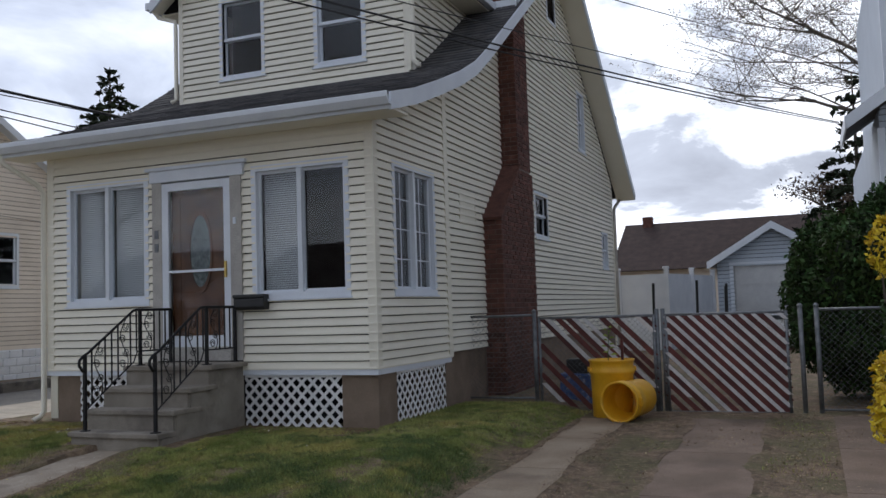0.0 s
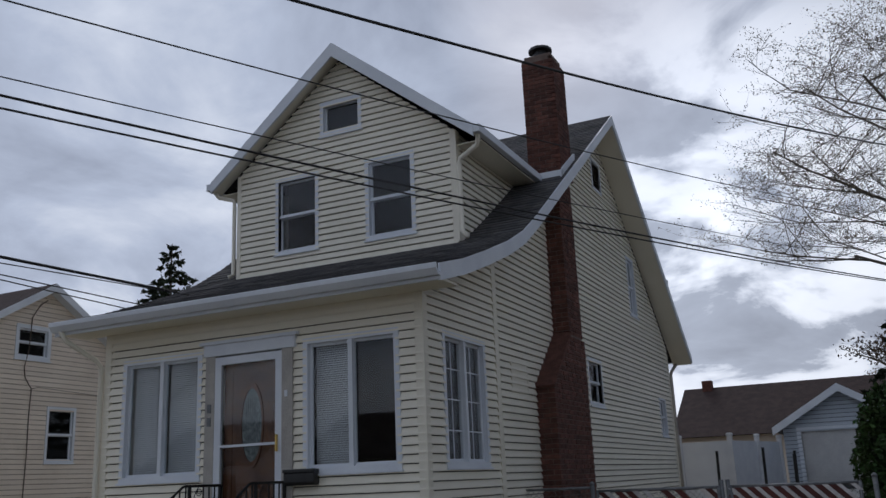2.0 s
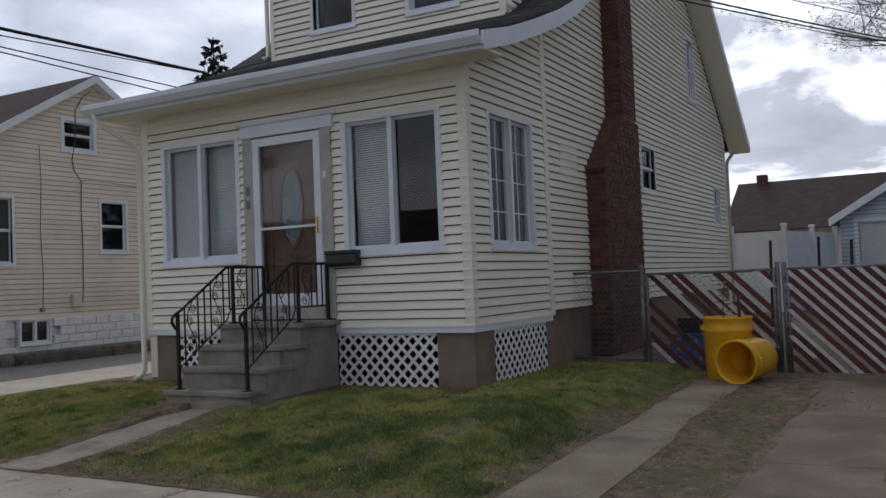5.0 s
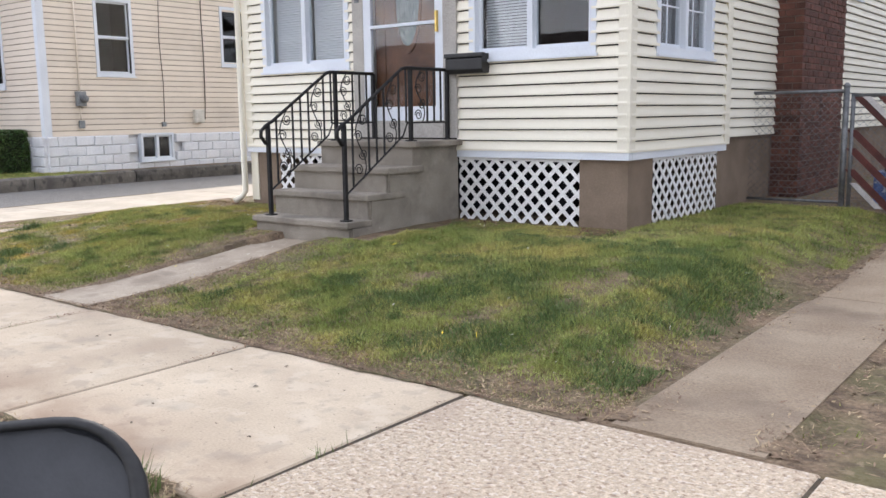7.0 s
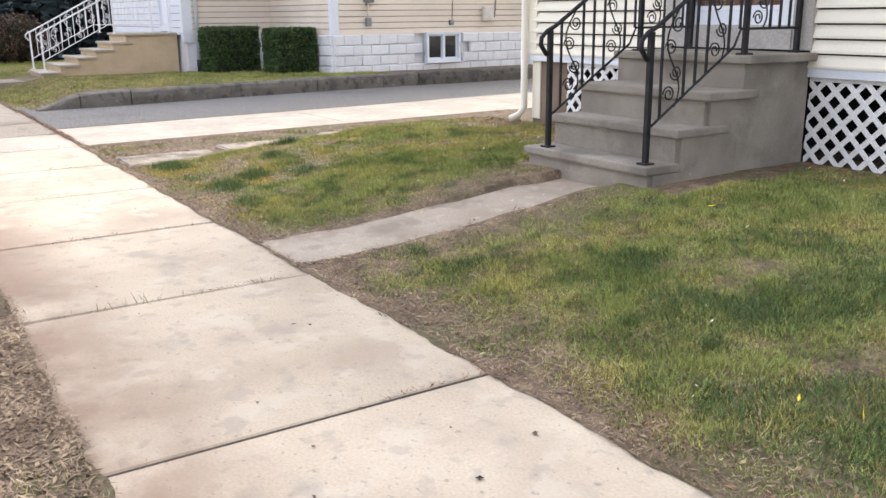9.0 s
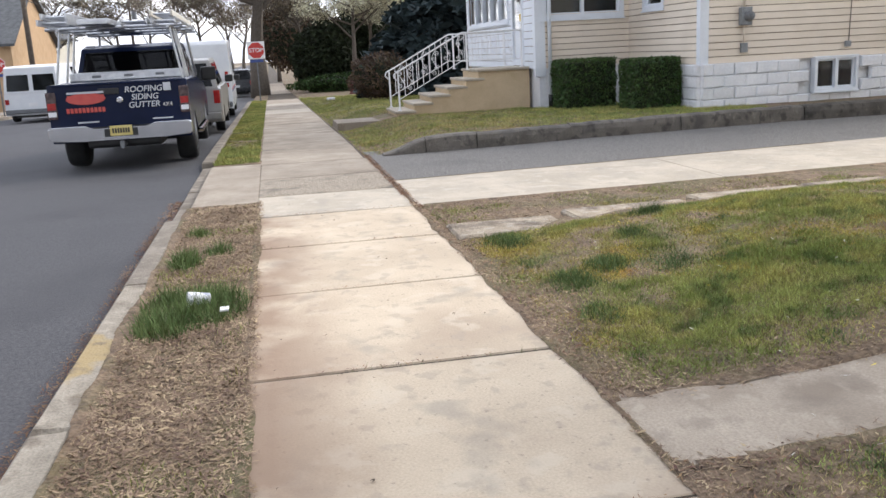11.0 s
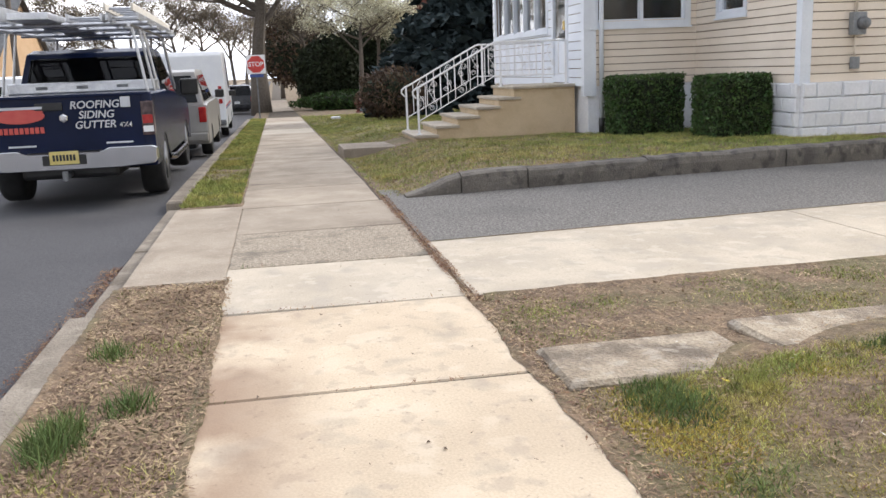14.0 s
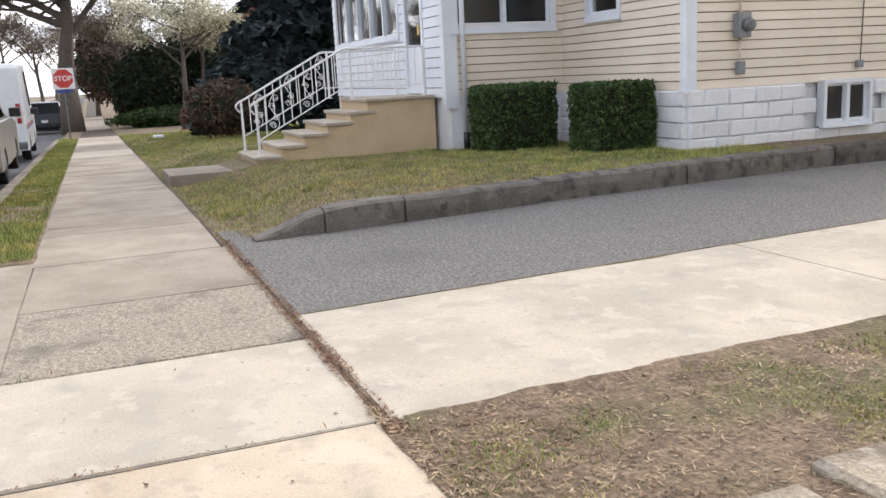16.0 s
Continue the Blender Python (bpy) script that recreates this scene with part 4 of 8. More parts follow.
for s in (1, -1):
    xe = DXC + s * DHALF
    # the roof plane runs back until it meets the main slope
    def meets(z):
        return 12.9 + (z - 5.39) / 0.6756
    up, lo = [], []
    quad = [(xe, DOR_Y0, DZE), (DXC, DOR_Y0, DZR), (DXC, meets(DZR) + 0.3, DZR), (xe, meets(DZE) + 0.3, DZE)]
    vs = quad + [(x, y, z - 0.10) for x, y, z in quad]
    link("dormer_roof", vs, [(0, 1, 2, 3), (7, 6, 5, 4), (0, 4, 5, 1), (1, 5, 6, 2), (2, 6, 7, 3), (3, 7, 4, 0)], M_SHINGLE, house)
    # gable barge board
    t = [(xe, DZE + 0.0), (DXC, DZR + 0.0), (DXC, DZR - 0.24), (xe, DZE - 0.19)]
    part("rake_board", extrude(bmesh.new(), t, "y", DOR_Y0 - 0.03, DOR_Y0 + 0.004), M_WHITE, house)
    t = [(xe, DZE - 0.10), (DXC, DZR - 0.10), (DXC, DZR - 0.14), (xe, DZE - 0.14)]
    part("soffit", extrude(bmesh.new(), t, "y", DOR_Y0, YM), M_CREAM, house)
    part("soffit", boxed(*sorted((xe, DXC + s * 2.0)), YM, meets(DZE) - 0.1, DZE - 0.16, DZE - 0.14), M_CREAM, house)
    part("gutter", boxed(*sorted((xe, xe + s * 0.10)), DOR_Y0 - 0.02, meets(DZE) - 0.15, DZE - 0.13, DZE - 0.01, 0.012), M_WHITE, house, "white dormer gutter")
part("downpipe", tube(bmesh.new(), [(-4.0, 12.02, 6.5), (-4.05, 12.08, 6.36), (-4.36, 12.14, 6.22), (-4.38, 12.14, 6.1), (-4.38, 12.14, 5.12), (-4.28, 12.1, 5.0)], 0.038, 8), M_CREAM, house, "cream dormer downpipe", True)
part("downpipe", tube(bmesh.new(), [(-8.85, 12.02, 6.5), (-8.8, 12.08, 6.4), (-8.54, 12.16, 6.32), (-8.53, 12.16, 6.2), (-8.53, 12.16, 5.05), (-8.58, 12.1, 5.0)], 0.034, 8), M_CREAM, house, "", True)
# rear dormer, seen past the back slope
for s in (1, -1):
    xe = DXC + s * DHALF
    quad = [(xe, 24.5, DZE), (DXC, 24.5, DZR), (DXC, 18.3, DZR), (xe, 21.2, DZE)]
    vs = quad + [(x, y, z - 0.12) for x, y, z in quad]
    link("dormer_roof", vs, [(3, 2, 1, 0), (4, 5, 6, 7), (0, 1, 5, 4), (1, 2, 6, 5), (2, 3, 7, 6), (3, 0, 4, 7)], M_SHINGLE, house)
    part("gutter", boxed(*sorted((xe, xe + s * 0.10)), 21.3, 24.52, DZE - 0.13, DZE - 0.01, 0.012), M_WHITE, house)
part("dormer_wall", boxed(DX0, DX1, 21.5, 24.2, 4.6, 6.6), M_CREAM, house)
part("downpipe", tube(bmesh.new(), [(-4.0, 24.4, 6.5), (-4.1, 24.32, 6.3), (-4.4, 24.25, 6.15), (-4.4, 24.25, 5.0)], 0.04, 8), M_WHITE, house, "", True)

# chimney of single bricks
chimney = thing("chimney", "dark red brick chimney with a sloped shoulder against the siding", "chimney")


def bricks(parent, x0, x1, y0f, y1, z0, z1, length=0.215, course=0.075):
    """Brick courses round the three open sides of a stack standing on the wall; y0f(z) is its street side."""
    rng = random.Random(5)
    meshes = {}
    n = int((z1 - z0) / course)
    for i in range(n):
        z = z0 + i * course
        y0 = y0f(z + course / 2)
        runs = [((x0, y0), (x1, y0), (0, -1)), ((x1, y0), (x1, y1), (1, 0))]
        for (ax, ay), (bx, by), nrm in runs:
            total = math.hypot(bx - ax, by - ay)
            ux, uy = (bx - ax) / total, (by - ay) / total
            p = -(i % 2) * length / 2
            while p < total - 0.02:
                a, b = max(p, 0.0), min(p + length - 0.011, total)
                p += length
                if b - a < 0.03:
                    continue
                key = round(b - a, 3)
                if key not in meshes:
                    bm = boxed(0, key, -0.006, 0.05, 0, course - 0.011, bev=0.004)
                    me = bpy.data.meshes.new("brick")
                    bm.to_mesh(me); bm.free()
                    me.materials.append(M_BRICK)
                    meshes[key] = me
                ob = new("brick", meshes[key])
                ang = math.atan2(uy, ux)
                off = rng.uniform(-0.003, 0.003)
                ob.matrix_world = Matrix.Translation((ax + ux * a + nrm[0] * off, ay + uy * a + nrm[1] * off, z)) @ Matrix.Rotation(ang, 4, "Z")
                ob.parent = parent


def shoulder(z):
    return 13.70 if z < 2.95 else min(14.69, 13.70 + (z - 2.95) * 1.1)


base = part("base", extrude(bmesh.new(), [(13.704, 0.0), (15.446, 0.0), (15.446, 3.4), (15.30, 3.87), (14.694, 3.87), (13.704, 2.96)], "x", X1 - 0.1, -3.694), M_MORTAR, chimney)
bricks(base, X1, -3.69, shoulder, 15.45, 0.16, 3.86)
cap = extrude(bmesh.new(), [(13.66, 2.93), (14.68, 3.86), (14.68, 3.90), (13.64, 2.97)], "x", X1, -3.665)
part("shoulder", cap, M_BRICK, chimney, "sloped dark brick shoulder")
stack = part("shaft", boxed(-4.196, -3.704, 14.694, 15.376, 3.87, 8.86), M_MORTAR, chimney)
bricks(stack, -4.02, -3.70, lambda z: 14.69, 15.38, 3.86, 6.62)
bricks(stack, -4.20, -3.62, lambda z: 14.69, 15.32, 6.62, 8.87)
part("crown", boxed(-4.16, -3.66, 14.73, 15.28, 8.86, 8.93, 0.02), M_MORTAR, chimney)
pot = lathe(bmesh.new(), [(0.15, 8.92), (0.16, 9.02), (0.13, 9.04), (0.13, 9.09), (0.22, 9.10), (0.21, 9.15), (0.05, 9.17)], 12)
bmesh.ops.translate(pot, vec=(-3.93, 15.0, 0), verts=pot.verts)
part("cowl", pot, M_BLACK, chimney, "dark metal cowl")
fb = bmesh.new()
extrude(fb, [(14.55, 6.42), (15.42, 7.0), (15.42, 7.2), (15.36, 7.18), (14.66, 6.72), (14.55, 6.62)], "x", -3.60, -3.575)
box(fb, -4.26, -3.575, 14.60, 14.64, 6.45, 6.66)
part("flashing", fb, M_WHITE, chimney, "pale metal flashing")

# entrance: casing, wooden door, storm door
entry = part("door_casing", boxed(-7.15, -7.0, YP - 0.05, YP + 0.1, 1.05, 3.32), M_CASING, house, "weathered grey door casing")
part("jamb", boxed(-5.95, -5.79, YP - 0.05, YP + 0.1, 1.05, 3.32), M_CASING, entry)
part("lintel", boxed(-7.19, -5.75, YP - 0.06, YP + 0.1, 3.32, 3.50, 0.012), M_WHITE, entry)
part("cornice", boxed(-7.24, -5.70, YP - 0.09, YP + 0.02, 3.47, 3.515, 0.01), M_WHITE, entry)
part("threshold", boxed(-7.0, -5.95, YP - 0.06, YP + 0.15, 1.05, 1.22), M_CASING, entry)
door = part("door", boxed(-6.92, -6.03, YP + 0.055, YP + 0.095, 1.22, 3.24), M_DOOR, house, "reddish wooden door with an oval leaded light")
for a in ((-6.84, -6.11, 1.30, 1.36), (-6.84, -6.11, 3.12, 3.18), (-6.84, -6.78, 1.36, 3.12), (-6.17, -6.11, 1.36, 3.12)):
    part("moulding", front.slab(bmesh.new(), *a, -0.055, -0.045), M_DOOR, door)


def oval(rx, rz, d0, d1, hole=0.0):
    bm = bmesh.new()
    n = 32
    rings = []
    for r, d in ((1.0, d1), (hole, d1)) if hole else ((1.0, d1),):
        rings.append([bm.verts.new(front.at(-6.475 + rx * r * math.cos(2 * math.pi * k / n), 2.42 + rz * r * math.sin(2 * math.pi * k / n), d)) for k in range(n)])
    if hole:
        for k in range(n):
            bm.faces.new((rings[0][k], rings[0][(k + 1) % n], rings[1][(k + 1) % n], rings[1][k]))
        e = bmesh.ops.extrude_face_region(bm, geom=bm.faces[:])
        bmesh.ops.translate(bm, vec=front.n * (d0 - d1), verts=[v for v in e["geom"] if isinstance(v, bmesh.types.BMVert)])
    else:
        bm.faces.new(rings[0])
    return bm


part("oval_light", oval(0.155, 0.49, -0.055, -0.052), M_OVAL, door, "oval leaded glass light")
part("oval_rim", oval(0.185, 0.53, -0.056, -0.040, 0.86), M_DOOR, door)
for k in (-0.09, -0.06, -0.03, 0.0, 0.03, 0.06, 0.09):
    h = 0.44 * math.sqrt(1 - (k / 0.155) ** 2)
    part("came", front.slab(bmesh.new(), -6.475 + k - 0.003, -6.475 + k + 0.003, 2.42 - h * 0.7, 2.42 + h * 0.8, -0.052, -0.048), M_GALV, door)
storm = part("storm_door", front.ring(bmesh.new(), -7.0, -5.95, 1.22, 3.30, 0.10, 0.0, 0.045), M_WHITE, house, "white glazed storm door")
part("kick_rail", front.slab(bmesh.new(), -6.90, -6.05, 1.321, 1.36, 0.0, 0.043), M_WHITE, storm)
part("meeting_rail", front.slab(bmesh.new(), -6.90, -6.05, 2.155, 2.185, 0.0, 0.043), M_WHITE, storm)
for z0, z1 in ((1.36, 2.155), (2.185, 3.20)):
    g = part("pane", front.slab(bmesh.new(), -6.905, -6.045, z0 - 0.005, z1 + 0.005, 0.018, 0.024), M_GLASS, storm)
    g.visible_shadow = False
part("handle", front.slab(bmesh.new(), -6.028, -6.008, 2.07, 2.27, 0.045, 0.075), M_BRASS, storm, "brass handle")
for k, z in ((0, 2.60), (1, 2.43)):
    part("number_bar", front.slab(bmesh.new(), -7.11, -7.05, z, z + 0.11, 0.05, 0.058), M_GALV, entry)
part("doorbell", front.slab(bmesh.new(), -5.90, -5.86, 2.72, 2.80, 0.05, 0.065), M_WHITE, entry)
letterbox = part("mailbox", extrude(bmesh.new(), [(YP - 0.02, 1.655), (YP - 0.12, 1.655), (YP - 0.145, 1.69), (YP - 0.145, 1.79), (YP - 0.11, 1.83), (YP - 0.02, 1.84)], "x", -5.85, -5.42, 0.006), M_BLACK)
tagged(letterbox, "black metal wall letterbox mounted on cream siding", "letterbox")
part("flap", boxed(-5.86, -5.41, YP - 0.155, YP - 0.10, 1.80, 1.842, 0.008), M_BLACK, letterbox)


# ---------------------------------------------------------------- front steps with iron rails
steps = thing("front_steps", "grey concrete front steps with worn nosings beneath the storm door", "steps")
NOSES = ((8.41, 0.375, -7.03, -5.79), (8.65, 0.594, -7.02, -5.77), (8.90, 0.813, -7.02, -5.75), (9.27, 1.035, -7.03, -5.745))


def flight(parent, noses, back, foot, material, inset=0.035):
    """The solid body of a flight of steps, one stepped block."""
    out = [(noses[0][0] + 0.03, foot)]
    for (nose, top, _, _), nxt in zip(noses, noses[1:] + ((back, 0, 0, 0),)):
        out += [(nose + 0.03, top - 0.052), ((nxt[0] + 0.03) if nxt[0] != back else back, top - 0.052)]
    out.append((back, foot))
    x0, x1 = max(n[2] for n in noses) + inset, min(n[3] for n in noses) - inset
    return part("flight", extrude(bmesh.new(), out, "x", x0, x1), material, parent)


flight(steps, NOSES, YP - 0.012, 0.03, M_STEP, 0.02)
part("side_block", extrude(bmesh.new(), [(8.47, 0.03), (8.47, 0.318), (8.71, 0.318), (8.71, 0.537), (8.96, 0.537), (8.96, 0.757), (9.24, 0.757), (9.24, 0.03)], "x", -5.86, -5.785), M_STEP, steps)
for nose, top, x0, x1 in NOSES:
    part("tread", boxed(x0, x1, nose, min(nose + 0.5, YP - 0.014) if top < 1 else YP - 0.014, top - 0.055, top, bev=0.012), M_STEP, steps, "worn concrete tread")


def scroll(c, r, turns, ang, u, n):
    """Points of a spiral in a plane with axes u and z."""
    pts = []
    for i in range(int(14 * turns) + 1):
        a = ang + i / 14 * 2 * math.pi
        rr = r * (1 - 0.72 * i / (14 * turns))
        pts.append(c + u * (rr * math.cos(a)) + Vector((0, 0, rr * math.sin(a))))
    return pts


def stair_rail(x, name, label, material, y0, z0, y1, z1, y2, base0, base1, bars, d=-1):
    """A flight rail that turns level at the landing, with posts, bars and scrolled panels."""
    rail = thing(name, label, "railing", (0, 0, 0))
    Y = Vector((0, 1, 0))

    def p(y, z):
        return (x, y, z)
    slope = (z1 - z0) / (y1 - y0)

    def top(y):
        return z0 + slope * (y - y0) if y < y1 else z1

    def low(y):
        return max(base0 + 0.22 + slope * (y - y0), base0 + 0.18) if y < y1 else base1 + 0.17
    hr = tube(bmesh.new(), [p(y0 - 0.03, z0 - 0.17), p(y0 - 0.085, z0 - 0.10), p(y0 - 0.08, z0 - 0.05), p(y0 - 0.03, z0 - 0.005), p(y0 + 0.05, top(y0 + 0.05)), p(y1 - 0.02, top(y1 - 0.02)), p(y1 + 0.03, z1), p(y2, z1)], 0.0165, 6)
    part("handrail", hr, material, rail, "", True)
    part("bottom_rail", tube(bmesh.new(), [p(y0, low(y0)), p(y1 - 0.01, low(y1 - 0.01)), p(y1 + 0.05, low(y1 + 0.05)), p(y2, low(y2))], 0.009, 6), material, rail)
    for y, b in ((y0, base0), (y1 + 0.10, base1), (y2, base1)):
        part("post", boxed(x - 0.017, x + 0.017, y - 0.017, y + 0.017, b, top(y), bev=0.003), material, rail)
        part("foot", boxed(x - 0.04, x + 0.04, y - 0.04, y + 0.04, b, b + 0.012, bev=0.003), material, rail)
    for k in range(1, bars):
        y = y0 + (y2 - y0) * k / bars
        if abs(y - y1 - 0.1) < 0.05:
            continue
        if k % 4 == 2:
            continue
        part("bar", boxed(x - 0.007, x + 0.007, y - 0.007, y + 0.007, low(y), top(y)), material, rail)
    for k in range(2, bars, 4):
        y = y0 + (y2 - y0) * k / bars
        h = top(y) - low(y)
        for f, s in ((0.86, 1), (0.62, -1), (0.36, 1), (0.14, -1)):
            c = Vector((x, y + s * 0.028, low(y) + f * h))
            part("scroll", tube(bmesh.new(), scroll(c, 0.052, 1.6, math.pi if s > 0 else 0, Y * s, None), 0.0052, 5), material, rail)
        pts = [Vector((x, y + 0.062 * math.sin(f * 2 * math.pi * 1.0 + 0.4), low(y) + f * h)) for f in [i / 16 for i in range(17)]]
        part("s_bar", tube(bmesh.new(), pts, 0.006, 5), material, rail)
    return rail


stair_rail(-6.86, "stair_railing", "black wrought-iron stair railing with scrolls on concrete steps", M_IRON, 8.50, 1.20, 9.28, 1.70, 9.93, 0.375, 1.035, 14)
stair_rail(-5.89, "stair_railing", "black wrought-iron stair railing beside the wall letterbox", M_IRON, 8.50, 1.20, 9.28, 1.70, 9.93, 0.375, 1.035, 14)

# ---------------------------------------------------------------- chain-link fence and gates
FY = 13.0


def post(parent, x, y, z0, z1, r=0.03):
    p = part("post", tube(bmesh.new(), [(x, y, z0), (x, y, z1)], r, 10), M_GALV, parent, "", True)
    part("cap", lathe(bmesh.new(), [(r + 0.006, z1), (r + 0.006, z1 + 0.02), (0.012, z1 + 0.045)], 10, Matrix.Translation((x, y, 0))), M_GALV, p)


def chainlink(parent, x0, x1, y, z0, z1, pitch=0.075):
    """Woven wire: two layers of diagonal wires with a slight weave depth."""
    vs, fs = [], []
    h = z1 - z0
    for s in (1, -1):
        k = x0 - h
        while k < x1 + h:
            t0, t1 = (max(0, x0 - k), min(h, x1 - k)) if s > 0 else (max(0, k - x1), min(h, k - x0))
            if t1 - t0 > 0.04:
                i = len(vs)
                for t in (t0, t1):
                    for a, b in ((-0.0022, 0), (0.0022, 0), (0, 0.004)):
                        vs.append((k + s * t + a, y + 0.003 * s + b, z0 + t))
                fs += [(i, i + 1, i + 4, i + 3), (i + 1, i + 2, i + 5, i + 4), (i + 2, i, i + 3, i + 5)]
            k += pitch
    return tagged(link("wire_mesh", vs, fs, M_GALV, parent, "galvanised chain-link mesh"), kind="stuff")


fence = thing("chain_link_fence", "low galvanised chain-link fence joining the house corner", "fence")
for x in (-4.09, -3.02):
    post(fence, x, FY, 0.05, 1.50)
part("top_rail", tube(bmesh.new(), [(-4.09, FY, 1.46), (-3.02, FY, 1.46)], 0.018, 8), M_GALV, fence, "", True)
part("bottom_rail", tube(bmesh.new(), [(-4.09, FY, 0.30), (-3.02, FY, 0.30)], 0.014, 8), M_GALV, fence, "", True)
chainlink(fence, -4.07, -3.04, FY, 0.3, 1.45)
fence2 = thing("chain_link_fence", "rusted galvanised chain-link fence in front of dark evergreens", "fence")
for x in (0.47, 0.66, 2.6):
    post(fence2, x, FY, 0.03, 1.47 if x < 2 else 1.44)
part("top_rail", tube(bmesh.new(), [(0.66, FY, 1.43), (2.6, FY, 1.43)], 0.018, 8), M_GALV, fence2, "", True)
part("bottom_rail", tube(bmesh.new(), [(0.66, FY, 0.18), (2.6, FY, 0.18)], 0.014, 8), M_GALV, fence2, "", True)
chainlink(fence2, 0.68, 2.58, FY, 0.18, 1.43)


def slat(parent, x0, x1, z0, z1, c, wide, material, y, cut=(0.0, 1.0)):
    """A flat strip woven at 45 degrees, falling to +x; c is where it leaves the top edge."""
    t0, t1 = max(0.0, x0 - c), min(z1 - z0, x1 - c)
    a, b = t0 + (t1 - t0) * cut[0], t0 + (t1 - t0) * cut[1]
    if b - a < 0.06:
        return
    hw = wide * 0.72
    vs = []
    for d in (0.0, 0.005):
        vs += [(c + a - hw, y - d, z1 - a), (c + a + hw, y - d, z1 - a), (c + b + hw, y - d, z1 - b), (c + b - hw, y - d, z1 - b)]
    link("slat", vs, [(0, 1, 2, 3), (7, 6, 5, 4), (0, 4, 5, 1), (1, 5, 6, 2), (2, 6, 7, 3), (3, 7, 4, 0)], material, parent)


def gate(x0, x1, label, whites, lost):
    g = thing("gate", label, "gate", group="driveway gates")
    z0, z1 = 0.13, 1.41
    fr = bmesh.new()
    for a, b in (((x0, FY, z0), (x1, FY, z0)), ((x0, FY, z1), (x1, FY, z1))):
        part("rail", tube(bmesh.new(), [a, b], 0.02, 8), M_GALV, g, "", True)
    for x in (x0, x1):
        part("stile", tube(bmesh.new(), [(x, FY, z0 - 0.03), (x, FY, z1 + 0.02)], 0.022, 8), M_GALV, g, "", True)
    fr.free()
    chainlink(g, x0, x1, FY, z0, z1)
    rng = random.Random(int(x0 * 10))
    c, k = x0 - (z1 - z0), 0
    while c < x1:
        white = whites(c, k)
        if white:
            slat(g, x0, x1, z0 + 0.02, z1 - 0.01, c, 0.043, M_SLATWHITE, FY - 0.012 - 0.004 * (k % 2), white)
        for q in (0.080,):
            if not lost(c, k, rng):
                slat(g, x0, x1, z0 + 0.02, z1 - 0.01, c + q, 0.064, M_SLATRED, FY - 0.008, (0.0, 1.0))
        c += 0.159
        k += 1
    return g


gate(-1.20, 0.30, "chain-link gate woven with red and white diagonal slats", lambda c, k: None if k in (0, 1, 2, 6) else (0.0, 0.6) if k == 3 else (0.0, 1.0), lambda c, k, r: r.random() < 0.06)
worn = gate(-2.95, -1.36, "chain-link gate with red and white slats, several missing", lambda c, k: None, lambda c, k, r: True)
for c, wide, m, cut in ((-2.82, 0.055, M_SLATWHITE, (0, 0.47)), (-2.44, 0.055, M_SLATWHITE, (0, 0.55)), (-2.31, 0.05, M_SLATWHITE, (0, 1)), (-1.57, 0.055, M_SLATWHITE, (0, 1)), (-3.80, 0.05, M_SLATWHITE, (0.1, 0.75)),
                        (-2.90, 0.068, M_SLATRED, (0, 0.9)), (-2.67, 0.068, M_SLATRED, (0, 0.8)), (-2.53, 0.068, M_SLATRED, (0, 0.8)), (-2.06, 0.068, M_SLATRED, (0, 1)), (-1.88, 0.068, M_SLATRED, (0, 1)), (-1.50, 0.068, M_SLATRED, (0, 1)),
                        (-3.29, 0.068, M_SLATRED, (0, 1)), (-3.48, 0.068, M_SLATRED, (0, 1)), (-3.70, 0.068, M_SLATRED, (0, 1)), (-2.20, 0.068, M_SLATRED, (0.45, 1)), (-2.38, 0.068, M_SLATRED, (0.3, 1))):
    slat(worn, -2.95, -1.36, 0.15, 1.40, c, wide, m, FY - (0.014 if m is M_SLATWHITE else 0.008), cut)
crate = thing("storage_crate", "blue patterned crate with a dark box on top", "crate")
part("crate_body", boxed(-2.85, -2.20, 13.6, 14.0, 0.08, 0.55, bev=0.02), M_BLUECRATE, crate)
part("lid", boxed(-2.87, -2.18, 13.58, 14.02, 0.55, 0.59, bev=0.01), M_BLUECRATE, crate)
part("box", boxed(-2.75, -2.25, 13.62, 13.95, 0.59, 0.80, bev=0.02), M_BLACK, crate, "dark plastic box")
for x in (-1.32, -1.24):
    lone = tagged(part("gate_post", tube(bmesh.new(), [(x, FY + 0.03, 0.0), (x, FY + 0.03, 1.5)], 0.028, 10), M_GALV, None, "", True), "grey steel gate post between two slatted gates", "post", "driveway gates")

# ---------------------------------------------------------------- two yellow barrels
def barrel(name, label, m):
    b = thing(name, label, "barrel", group="yellow barrels")
    b.matrix_world = m
    out = [(0.235, 0.0), (0.262, 0.03), (0.268, 0.36), (0.275, 0.56), (0.292, 0.58), (0.292, 0.615), (0.278, 0.64), (0.282, 0.72), (0.296, 0.735), (0.296, 0.755), (0.270, 0.755), (0.262, 0.70), (0.250, 0.08), (0.10, 0.045)]
    part("body", lathe(bmesh.new(), out, 32), M_YELLOW, b, "", True)
    for s in (1, -1):
        part("grip", boxed(s * 0.292 - 0.02, s * 0.292 + 0.02, -0.06, 0.06, 0.60, 0.66, bev=0.012), M_YELLOW, b)
    return b


